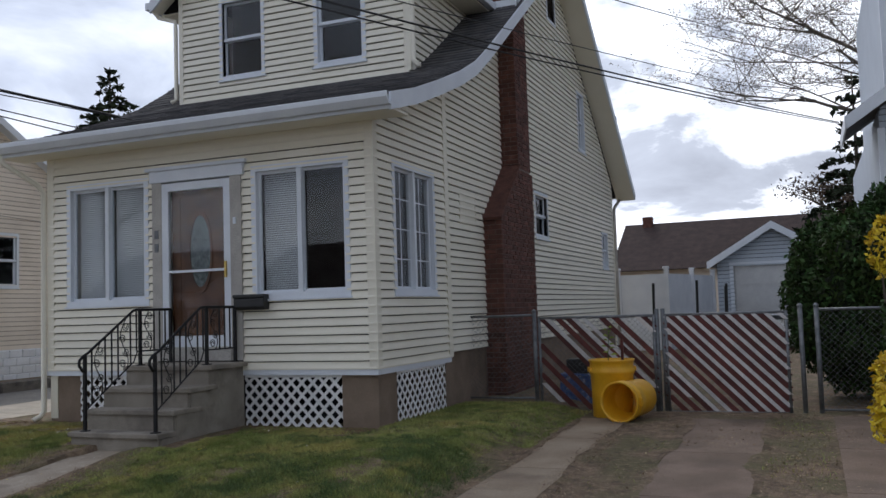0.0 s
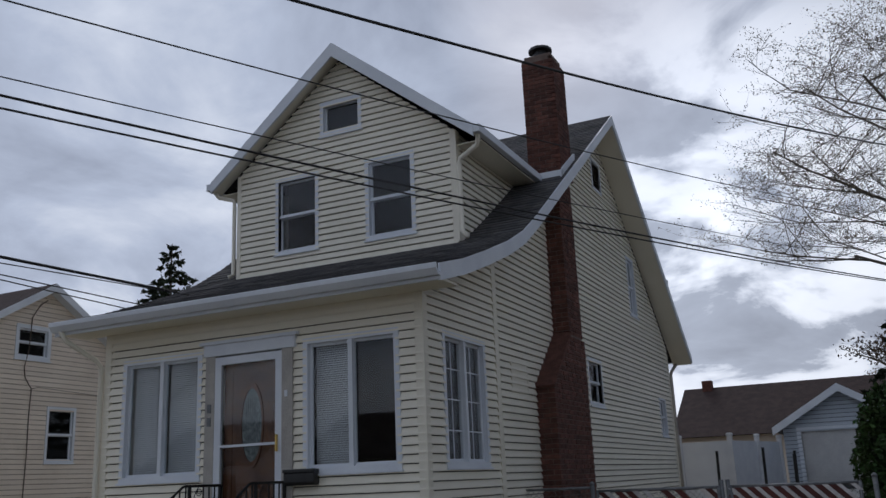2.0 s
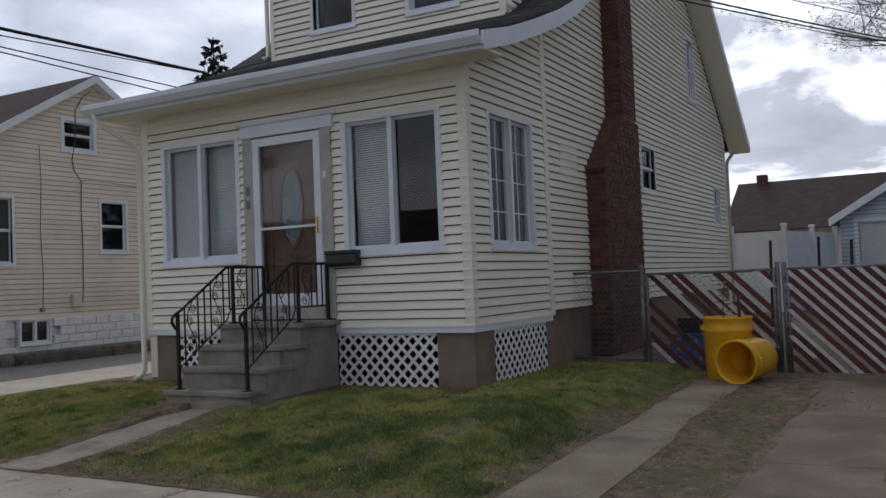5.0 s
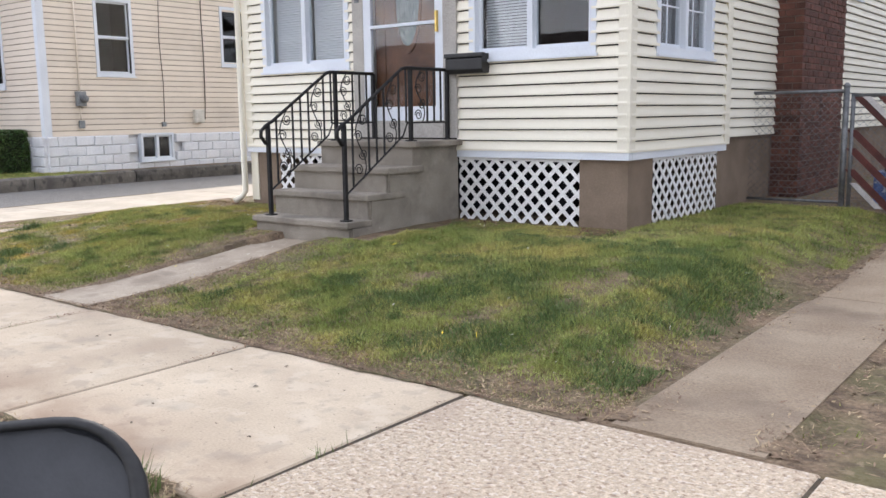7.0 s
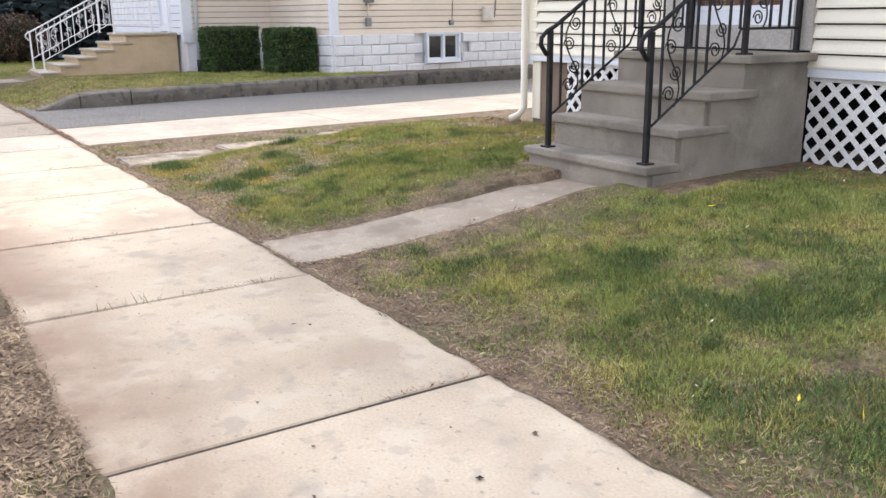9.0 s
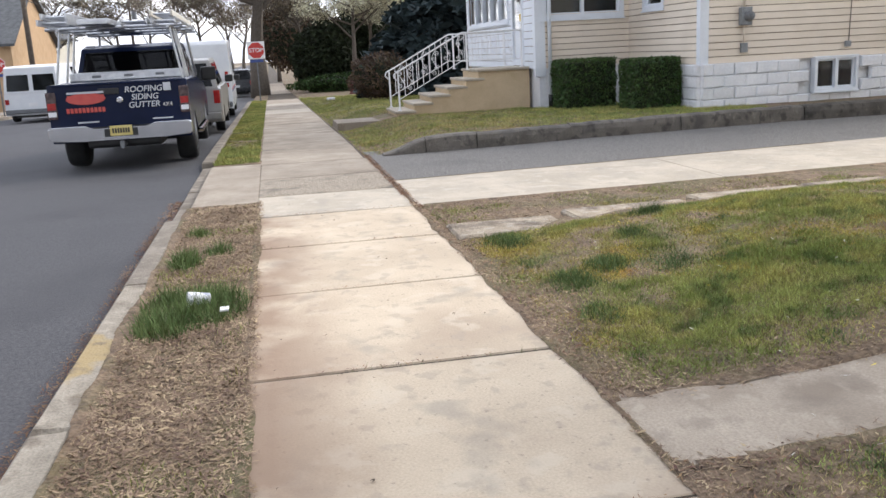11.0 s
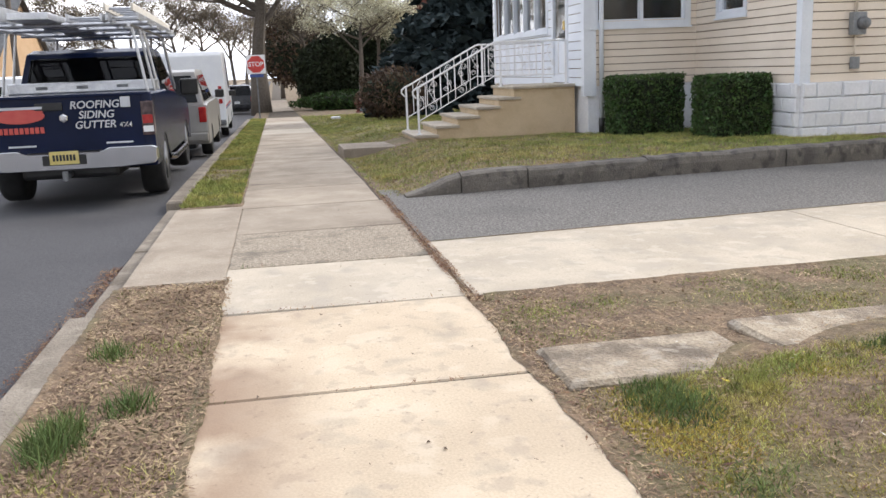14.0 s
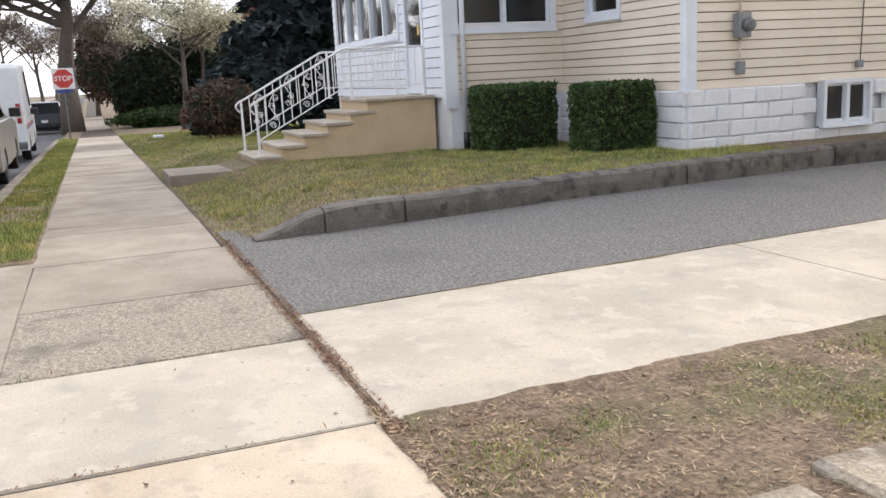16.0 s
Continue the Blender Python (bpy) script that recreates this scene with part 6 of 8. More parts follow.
def vehicle(name, label, at, turn, length, width, low, green, paint, wheels, r, floor, glass_rows, height_taper=0.84, group=""):
    """A car body: rear at x = 0, nose at x = -length. low is the outline above the floor, nose to tail; green the cabin outline (x, z, half width factor)."""
    v = thing(name, label, "vehicle", group=group)
    hw = width / 2
    # outline runs: tail bottom -> arches -> nose bottom -> up and back over the top
    out = arched([(0.0, floor)], [], r, floor)
    for cx in sorted(wheels, reverse=True):
        a0 = math.asin(max(-1, min(1, (floor - r * 0.9) / r)))
        for k in range(11):
            a = a0 + (math.pi - 2 * a0) * k / 10
            out.append((cx + r * 1.14 * math.cos(a), r * 0.9 + r * 1.14 * math.sin(a)))
    out += low
    bm = bmesh.new()
    extrude(bm, [(x, z) for x, z in out], "y", -hw, hw)
    bmesh.ops.bevel(bm, geom=[e for e in bm.edges if abs(e.verts[0].co.y) > hw - 1e-4 and abs(e.verts[1].co.y - e.verts[0].co.y) < 1e-4 and max(e.verts[0].co.z, e.verts[1].co.z) > floor + 0.1], offset=0.05, segments=3, affect="EDGES", profile=0.6)
    body = part("body", bm, paint, v)
    n = len(green)
    vs = [(x, -hw * f, z) for x, z, f in green] + [(x, hw * f, z) for x, z, f in green]
    fs = [tuple(range(n)), tuple(range(2 * n - 1, n - 1, -1))] + [(i, i + n, (i + 1) % n + n, (i + 1) % n) for i in range(n)]
    cab = bmesh.new()
    bv = [cab.verts.new(p) for p in vs]
    for f in fs:
        cab.faces.new([bv[i] for i in f])
    bmesh.ops.bevel(cab, geom=cab.edges[:], offset=0.035, segments=2, affect="EDGES", profile=0.6)
    part("cabin", cab, paint, v)
    return v, body, vs, n


def tuck(v, x, y, z, turn=0):
    v.matrix_world = pose(x, y, z, 0, 0, turn)
    return v


# pickup with a ladder rack
low = [(-5.70, 0.42), (-5.78, 0.62), (-5.72, 1.02), (-5.35, 1.12), (-4.35, 1.18), (-2.1, 1.27), (-1.95, 1.33), (-0.02, 1.32), (0.0, 0.6)]
green = [(-2.0, 1.27, 0.93), (-2.18, 1.86, 0.80), (-2.6, 1.92, 0.78), (-3.7, 1.90, 0.78), (-4.55, 1.20, 0.92)]
truck, tb, gv, gn = vehicle("pickup_truck", "dark blue pickup truck with ladder rack parked by the kerb", None, 0, 5.8, 2.02, low, green, M_NAVY, (-1.12, -4.75), 0.41, 0.46, None)
hw = 1.01
plate_of("tailgate", [(0.03, hw - 0.12, 0.66), (0.03, -hw + 0.12, 0.66), (0.03, -hw + 0.12, 1.30), (0.03, hw - 0.12, 1.30)][::-1], M_NAVY, truck, 0.02, "dark blue tailgate")
tg = truck.children[-1]
part("lip", boxed(0.0, 0.06, -hw + 0.1, hw - 0.1, 1.29, 1.325, bev=0.01), M_NAVY, tg)
part("latch", boxed(0.03, 0.055, -0.28, 0.02, 1.15, 1.24, bev=0.01), M_BLACK, tg)
FACE = Matrix(((0, 0, 1, 0.055), (1, 0, 0, 0), (0, 1, 0, 0), (0, 0, 0, 1)))


def on_back(y, z, x=0.0):
    return Matrix.Translation((x, y, z)) @ FACE


for txt, y, z in (("ROOFING", 0.37, 1.20), ("SIDING", 0.38, 1.085), ("GUTTER", 0.36, 0.97)):
    lettering(txt, 0.122, on_back(y, z), M_GREYTEXT, tg, slant=0.18)
lettering("4X4", 0.085, on_back(0.70, 0.955), M_CHROME, tg)
part("sticker", boxed(0.052, 0.058, 0.66, 0.77, 1.16, 1.28), M_GREYTEXT, tg)
for z, h in ((1.19, 0.03), (1.12, 0.07)):
    part("logo_bar", boxed(0.052, 0.058, -0.72, -0.20, z - h / 2, z + h / 2), M_GREYTEXT if h < 0.05 else M_REDTEXT, tg, "red and grey plain emblem")
part("logo_oval", lathe(bmesh.new(), [(0.28, 0), (0.28, 0.004)], 24, Matrix.Translation((0.050, -0.46, 1.10)) @ Matrix.Rotation(math.pi / 2, 4, "Y") @ Matrix.Diagonal((0.30, 1, 1, 1))), M_REDTEXT, tg)
for k in range(10):
    part("number_bar", boxed(0.052, 0.058, -0.75 + k * 0.056, -0.75 + k * 0.056 + 0.042, 0.90, 0.97), M_REDTEXT, tg)
part("badge", lathe(bmesh.new(), [(0.055, 0), (0.05, 0.012), (0.03, 0.016)], 6, Matrix.Translation((0.05, 0.02, 1.06)) @ Matrix.Rotation(math.pi / 2, 4, "Y")), M_CHROME, tg, "plain chrome badge")
for y in (-0.45, 0.62):
    part("name_bar", boxed(0.052, 0.057, y - 0.16, y + 0.14, 0.745, 0.765), M_GREYTEXT, tg)
for s in (1, -1):
    lamp = part("tail_light", boxed(-0.10, 0.045, s * (hw - 0.06) - 0.075, s * (hw - 0.06) + 0.07, 0.82, 1.22, bev=0.02), M_DARKLENS, truck, "smoked tail light")
    part("lens", boxed(0.046, 0.052, s * (hw - 0.06) - 0.06, s * (hw - 0.06) + 0.055, 0.86, 0.93, bev=0.0), M_SIGNWHITE, lamp)
    part("lens", boxed(0.046, 0.052, s * (hw - 0.06) - 0.06, s * (hw - 0.06) + 0.055, 0.96, 1.06, bev=0.0), M_REDLENS, lamp)
bp = bmesh.new()
extrude(bp, [(hw - 0.02, 0.50), (hw + 0.02, 0.54), (hw + 0.02, 0.68), (hw - 0.03, 0.71), (0.50, 0.71), (0.42, 0.66), (-0.42, 0.66), (-0.50, 0.71), (-hw + 0.03, 0.71), (-hw - 0.02, 0.68), (-hw - 0.02, 0.54), (-hw + 0.02, 0.50), (-0.62, 0.48), (0.62, 0.48)], "x", 0.0, 0.17, 0.012)
part("bumper", bp, M_CHROME, truck, "chrome rear bumper")
part("step_pad", boxed(0.02, 0.175, -0.40, 0.40, 0.661, 0.675, bev=0.004), M_BLACK, truck, "black rubber bumper step")
part("recess", boxed(0.1702, 0.173, -0.24, 0.24, 0.53, 0.645), M_BLACK, truck)
plate = part("licence_plate", boxed(0.174, 0.182, -0.16, 0.16, 0.54, 0.69, bev=0.003), M_PLATE, truck, "yellow licence plate with plain bars")
for k in range(7):
    part("bar", boxed(0.182, 0.185, -0.125 + k * 0.037, -0.10 + k * 0.037, 0.58, 0.65), M_BLACK, plate)
part("hitch", tube(bmesh.new(), [(-0.1, 0, 0.40), (0.2, 0, 0.40), (0.22, 0, 0.36), (0.22, 0, 0.46)], 0.035, 8), M_GALV, truck)
part("underbody", boxed(-5.3, -0.12, -0.55, 0.55, 0.34, 0.6, bev=0.05), M_BLACK, truck)
for x in (-1.12, -4.75):
    for s in (1, -1):
        wheel(truck, x, s * (hw - 0.16), 0.41, s, 0.30, M_CHROME)
part("axle", tube(bmesh.new(), [(-1.12, -0.8, 0.40), (-1.12, 0.8, 0.40)], 0.06, 8), M_BLACK, truck)
rear_q = [gv[0], gv[gn], gv[gn + 1], gv[1]]
plate_of("rear_window", panel_on([Vector(p) for p in rear_q], 0.05, 0.95, 0.06, 0.88, 0.012), M_CARGLASS, truck, 0.004)
for s, base in ((-1, 0), (1, gn)):
    q = [Vector(gv[base]), Vector(gv[base + 4]), Vector(gv[base + 3]), Vector(gv[base + 1])]
    q = q if s > 0 else [q[1], q[0], q[3], q[2]]
    for a, b in ((0.08, 0.42), (0.46, 0.80)):
        ab = (a, b) if s > 0 else (1 - b, 1 - a)
        plate_of("side_window", panel_on(q, *ab, 0.08, 0.86, 0.014), M_CARGLASS, truck, 0.004)
    part("mirror", boxed(-4.25, -4.12, *sorted((s * 1.02, s * 1.30)), 1.20, 1.46, bev=0.03), M_BLACK, truck)
    part("running_board", tube(bmesh.new(), [(-1.75, s * 0.98, 0.42), (-1.9, s * 1.04, 0.40), (-3.9, s * 1.04, 0.40), (-4.1, s * 0.98, 0.42)], 0.045, 8), M_CHROME, truck)
    part("door_seam", boxed(-3.055, -3.045, *sorted((s * 1.006, s * 1.012)), 0.6, 1.2), M_BLACK, truck)
toolbox = part("toolbox", boxed(-1.95, -1.45, -0.92, 0.92, 1.325, 1.47, bev=0.02), M_ALU, truck, "silver aluminium crossover toolbox")
for y in (-0.5, 0, 0.5):
    part("latch", boxed(-1.45, -1.435, y - 0.07, y + 0.07, 1.38, 1.42), M_GALV, toolbox)
for s in (1, -1):
    for x, lean in ((-0.45, 0.05), (-1.25, 0.02), (-1.75, 0.0)):
        part("rack_upright", tube(bmesh.new(), [(x, s * 0.93, 1.32), (x - lean, s * 0.86, 1.75), (x - lean * 2, s * 0.80, 2.12)], 0.018, 8), M_ALU, truck)
    part("rack_rail", tube(bmesh.new(), [(-0.35, s * 0.80, 2.12), (-4.3, s * 0.80, 2.14)], 0.024, 8), M_ALU, truck)
    part("rack_upright", tube(bmesh.new(), [(-4.3, s * 0.80, 2.14), (-4.5, s * 0.9, 1.3)], 0.024, 8), M_ALU, truck)
for x in (-0.5, -1.6, -2.9, -4.2):
    part("rack_bar", tube(bmesh.new(), [(x, -1.0, 2.135), (x, 1.0, 2.135)], 0.024, 8), M_ALU, truck)
TX, TY, TZ, TT = -17.80, 2.74, -0.13, 1.2
tuck(truck, TX, TY, TZ, TT)


def ladder(label, x0, x1, y0, y1, z, gap, m, tint=M_ALU):
    l = thing("ladder", label, "ladder", group="ladders on the truck")
    for y in (y0, y1):
        part("stile", boxed(x0, x1, y - 0.014, y + 0.014, z, z + 0.085, bev=0.004), tint, l)
    x = x0 + 0.2
    while x < x1 - 0.1:
        part("rung", tube(bmesh.new(), [(x, y0, z + 0.042), (x, y1, z + 0.042)], 0.015, 6), M_ALU, l)
        x += gap
    l.matrix_world = m
    return l


TM = pose(TX, TY, TZ, 0, 0, TT)
ladder("long aluminium extension ladder lying on the truck rack", -5.2, 0.35, -0.92, -0.52, 2.162, 0.3, TM)
ladder("aluminium ladder stacked on another ladder", -5.0, 0.25, -0.88, -0.55, 2.25, 0.3, TM)
ladder("aluminium ladder lying along the rack", -4.8, -0.3, 0.12, 0.5, 2.162, 0.3, TM)
ladder("aluminium ladder turned slightly on the rack", -5.2, -0.2, 0.58, 0.92, 2.162, 0.3, TM)
ladder("pale fibreglass ladder on top of an aluminium ladder", -4.6, 0.05, 0.6, 0.9, 2.25, 0.3, TM, M_PLASTICWHITE)
plk = part("scaffold_plank", boxed(-4.4, 0.2, -0.42, 0.02, 2.16, 2.24, bev=0.01, m=None), M_ALU)
plk.matrix_world = TM
tagged(plk, "aluminium scaffold plank on the truck rack", "plank", "ladders on the truck")


def small_car(name, label, x, y, turn, length, width, height, paint, style, rim=M_ALU, plate_mat=None):
    floor, r = 0.30, 0.34 if style != "van" else 0.36
    if style == "suv":
        low = [(-length + 0.06, 0.35), (-length, 0.6), (-length + 0.1, 0.95), (-length + 1.1, 1.05), (-0.3, 1.10), (-0.02, 1.05), (0.04, 0.55)]
        green = [(-0.02, 1.04, 0.94), (-0.30, height - 0.04, 0.78), (-0.7, height, 0.76), (-2.5, height - 0.02, 0.77), (-3.5, 1.03, 0.93)]
    elif style == "sedan":
        low = [(-length + 0.06, 0.3), (-length, 0.55), (-length + 0.1, 0.8), (-length + 1.2, 0.95), (-0.6, 0.98), (-0.04, 0.98), (0.02, 0.5)]
        green = [(-0.35, 0.96, 0.93), (-1.1, height - 0.03, 0.74), (-1.6, height, 0.73), (-2.4, height - 0.02, 0.74), (-3.4, 0.93, 0.92)]
    elif style == "van":
        low = [(-length + 0.06, 0.38), (-length, 0.6), (-length + 0.05, 0.95), (-length + 0.7, 1.12), (-0.02, 1.12), (0.0, 0.5)]
        green = [(0.0, 1.10, 0.985), (-0.10, height - 0.05, 0.90), (-0.25, height, 0.87), (-length + 1.7, height, 0.87), (-length + 0.75, 1.10, 0.97)]
    else:
        low = [(-length + 0.04, 0.4), (-length, 0.7), (-length + 0.1, 1.1), (-length + 0.6, 1.2), (-0.02, 1.2), (0.0, 0.55)]
        green = [(0.0, 1.18, 1.0), (-0.03, height - 0.12, 0.99), (-0.12, height, 0.94), (-length + 1.1, height, 0.94), (-length + 0.65, 1.18, 1.0)]
    wh = (-0.95, -length + 0.9)
    v, b, gv, gn = vehicle(name, label, None, 0, length, width, low, green, paint, wh, r, floor, None)
    hw = width / 2
    for wx in wh:
        for s in (1, -1):
            wheel(v, wx, s * (hw - 0.12), r, s, 0.21, rim)
    q = [Vector(gv[0]), Vector(gv[gn]), Vector(gv[gn + 1]), Vector(gv[1])]
    if style == "van":
        for a, b2 in ((0.06, 0.46), (0.54, 0.94)):
            plate_of("rear_window", panel_on(q, a, b2, 0.1, 0.72, 0.012), M_CARGLASS, v, 0.004)
    elif style == "box":
        plate_of("rear_door", panel_on(q, 0.12, 0.72, -0.6, 0.86, 0.010), paint, v, 0.004)
    else:
        plate_of("rear_window", panel_on(q, 0.06, 0.94, 0.1, 0.88, 0.012), M_CARGLASS, v, 0.004)
    for s, base in ((-1, 0), (1, gn)):
        q = [Vector(gv[base]), Vector(gv[base + 4]), Vector(gv[base + 3]), Vector(gv[base + 1])]
        q = q if s > 0 else [q[1], q[0], q[3], q[2]]
        for a, b2 in (((0.08, 0.34), (0.37, 0.60), (0.63, 0.82)) if style in ("suv", "sedan") else ((0.68, 0.86),)):
            ab = (a, b2) if s > 0 else (1 - b2, 1 - a)
            plate_of("side_window", panel_on(q, *ab, 0.12, 0.86, 0.014), M_CARGLASS, v, 0.004)
        part("mirror", boxed(-length + 1.55, -length + 1.70, *sorted((s * hw, s * (hw + 0.2))), 1.08, 1.26, bev=0.03), M_BLACK, v)
        if style == "box":
            for z in (0.98, 1.16, 1.34):
                part("tail_light", boxed(0.0, 0.03, s * (hw - 0.13) - 0.05, s * (hw - 0.13) + 0.05, z, z + 0.13, bev=0.01), M_REDLENS, v)
        else:
            part("tail_light", boxed(-0.06, 0.045, s * (hw - 0.10) - 0.07, s * (hw - 0.10) + 0.07, 0.72, 1.02 if style != "van" else 0.9, bev=0.02), M_REDLENS, v)
    part("bumper", boxed(-0.05, 0.12, -hw + 0.02, hw - 0.02, 0.36, 0.52, bev=0.03), M_GALV if style in ("van", "box") else paint, v)
    part("licence_plate", boxed(0.05, 0.06, -0.16, 0.16, 0.62, 0.76), plate_mat or M_SIGNWHITE, v)
    part("underbody", boxed(-length + 0.4, -0.2, -hw + 0.3, hw - 0.3, 0.2, 0.4), M_BLACK, v)
    if style == "box":
        for s in (1, -1):
            part("stripe", boxed(-length + 0.9, -0.1, *sorted((s * (hw + 0.001), s * (hw + 0.006))), 0.88, 0.93), M_REDTEXT, v)
            part("stripe", boxed(-length + 0.9, -0.1, *sorted((s * (hw + 0.001), s * (hw + 0.006))), 0.82, 0.86), M_BLUETEXT, v)
    v.matrix_world = pose(x, y, fall(x) - 0.13, 0, math.degrees(math.atan(0.0167)) if x < -18 else 0, turn)
    return v


M_BLUETEXT = mat("blue stripe", (0.03, 0.06, 0.22), (0.04, 0.08, 0.28), 6, 0.4, 0, 40, fine=0.05)
small_car("suv", "silver estate car parked in front of the pickup", -24.9, 2.92, 0.5, 4.7, 1.88, 1.74, M_SILVER, "suv")
small_car("mail_van", "white boxy delivery van with red lights at the kerb", -33.2, 2.75, 0.5, 4.6, 2.05, 2.45, M_CARWHITE, "box")
small_car("cargo_van", "white panel van parked across the street", -39.6, -3.8, 0.0, 5.6, 2.02, 2.10, M_CARWHITE, "van")
small_car("suv", "black estate car standing past the crossing", -60.0, 3.0, 0.0, 4.6, 1.9, 1.68, M_CARBLACK, "suv")
small_car("sedan", "dark saloon standing beyond another car", -67.5, 3.0, 0.0, 4.6, 1.85, 1.6, M_CARBLACK, "sedan")
small_car("sedan", "pale saloon far along the street", -75.0, 2.6, 0.0, 4.6, 1.85, 1.5, M_SILVER, "sedan")


# ---------------------------------------------------------------- signs, poles
def stop_sign(x, y, zc, base, back=True):
    s = thing("stop_sign", "red octagonal stop sign on a steel post", "road sign", group="stop signs")
    part("post", boxed(x - 0.02, x + 0.02, y - 0.03, y + 0.03, base, zc + 0.4), M_GALV, s)
    if back:
        part("backing", boxed(x + 0.02, x + 0.028, y - 0.38, y + 0.38, zc - 0.38, zc + 0.38), M_SIGNWHITE, s, "white square backing")
    for r, d, m in ((0.385, 0.030, M_SIGNWHITE), (0.36, 0.036, M_SIGNRED)):
        part("face", lathe(bmesh.new(), [(r, 0.0), (r, 0.005)], 8, Matrix.Translation((x + d, y, zc)) @ Matrix.Rotation(math.pi / 2, 4, "Y") @ Matrix.Rotation(math.pi / 8, 4, "Z")), m, s)
    lettering("STOP", 0.255, Matrix.Translation((x + 0.044, y, zc)) @ Matrix(((0, 0, 1, 0), (1, 0, 0, 0), (0, 1, 0, 0), (0, 0, 0, 1))), M_SIGNWHITE, s)
    part("name_plate", boxed(x + 0.02, x + 0.03, y - 0.28, y + 0.28, zc - 0.52, zc - 0.40), M_BLUETEXT, s)
    return s


stop_sign(-44.7, 4.50, 1.80, -0.45)
stop_sign(-47.0, -6.9, 1.75, -0.5, False)
hyd = thing("fire_hydrant", "faded red fire hydrant on the grass", "hydrant")
part("barrel", lathe(bmesh.new(), [(0.13, 0), (0.13, 0.05), (0.09, 0.07), (0.09, 0.45), (0.12, 0.47), (0.11, 0.55), (0.05, 0.63)], 14), M_SLATRED, hyd)
part("outlet", boxed(-0.05, 0.05, -0.17, 0.17, 0.32, 0.42, bev=0.02), M_SLATRED, hyd)
hyd.matrix_world = pose(-44.5, 8.6, fall(-44.5) + 0.1)


def utility_pole(x, y, h, arm=True):
    p = thing("utility_pole", "weathered wooden utility pole carrying street cables", "utility pole", group="utility poles")
    part("shaft", tube(bmesh.new(), [(x, y, -1.2), (x, y, h)], 0.15, 10, 0.10), M_POLE, p, "", True)
    if arm:
        for z in (h - 0.4, h - 1.3):
            part("crossarm", boxed(x - 0.06, x + 0.06, y - 1.1, y + 1.1, z, z + 0.11), M_POLE, p)
    part("transformer", lathe(bmesh.new(), [(0.2, h - 2.6), (0.22, h - 2.55), (0.22, h - 1.9), (0.1, h - 1.8)], 14, Matrix.Translation((x, y + 0.35, 0))), M_METER, p)


utility_pole(-52.0, -6.6, 9.0)
utility_pole(-88.0, -6.6, 8.0)
utility_pole(-80.0, 4.2, 7.0)


def wire(pts, r, label, sag=0.0):
    a, b = Vector(pts[0]), Vector(pts[1])
    a, b = a + (a - b) * 0.16, b + (b - a) * 0.35
    line = [a.lerp(b, t) - Vector((0, 0, sag * 4 * t * (1 - t))) for t in [i / 14 for i in range(15)]]
    line.insert(0, line[0] + (line[0] - line[1]) * 4)
    tagged(part("cable", tube(bmesh.new(), line, r, 6), M_WIRE, None, "", True), label, "cable", "overhead cables")


# service cables over the front garden, from a pole behind the camera's left to the right-hand gardens
EYE = Vector((0.61, 0.93, 1.618))


def along(yaw, pitch, d):
    """A place d metres from the pavement edge opposite, by compass angle (left of the garden axis) and height angle."""
    return EYE + d * Vector((-math.sin(radians(yaw)) * math.cos(radians(pitch)), math.cos(radians(yaw)) * math.cos(radians(pitch)), math.sin(radians(pitch))))


WIRES_FRONT = (((55.16, 23.59), (3.72, 12.37), 0.012), ((55.1, 22.86), (3.72, 12.2), 0.010), ((55.24, 24.63), (4.82, 13.82), 0.006), ((46.82, 28.08), (4.44, 16.78), 0.007), ((26.27, 28.79), (-1.28, 18.97), 0.013))
WIRES_LEFT = (((54.47, 14.09), (45.39, 12.68), 0.022), ((54.41, 13.11), (45.69, 11.56), 0.009), ((54.39, 12.84), (47.03, 11.42), 0.009), ((54.45, 13.69), (44.7, 12.45), 0.008))


for (ya, pa), (yb, pb), r in WIRES_FRONT:
    wire((along(ya, pa, 7.5), along(yb, pb, 15.0)), r, "black overhead cable crossing before the house", 0.12)
for (ya, pa), (yb, pb), r in WIRES_LEFT:
    wire((along(ya, pa, 11.5), along(yb, pb, 13.0)), r, "thin overhead cable beside the tan house", 0.0)
for z, y in ((5.0, -5.6), (5.6, -7.4), (4.3, -6.6), (6.2, -6.0), (6.6, -6.9)):
    wire(((-88, y, z), (-30, y, z + 1.6)), 0.022, "black street cable between utility poles", 0.4)
wire(((-52, -6.6, 7.6), (-48, 26, 6.0)), 0.02, "black street cable crossing at the corner", 0.5)
wire(((-52, -6.6, 6.6), (-58, 26, 5.0)), 0.02, "black street cable crossing at the corner", 0.5)


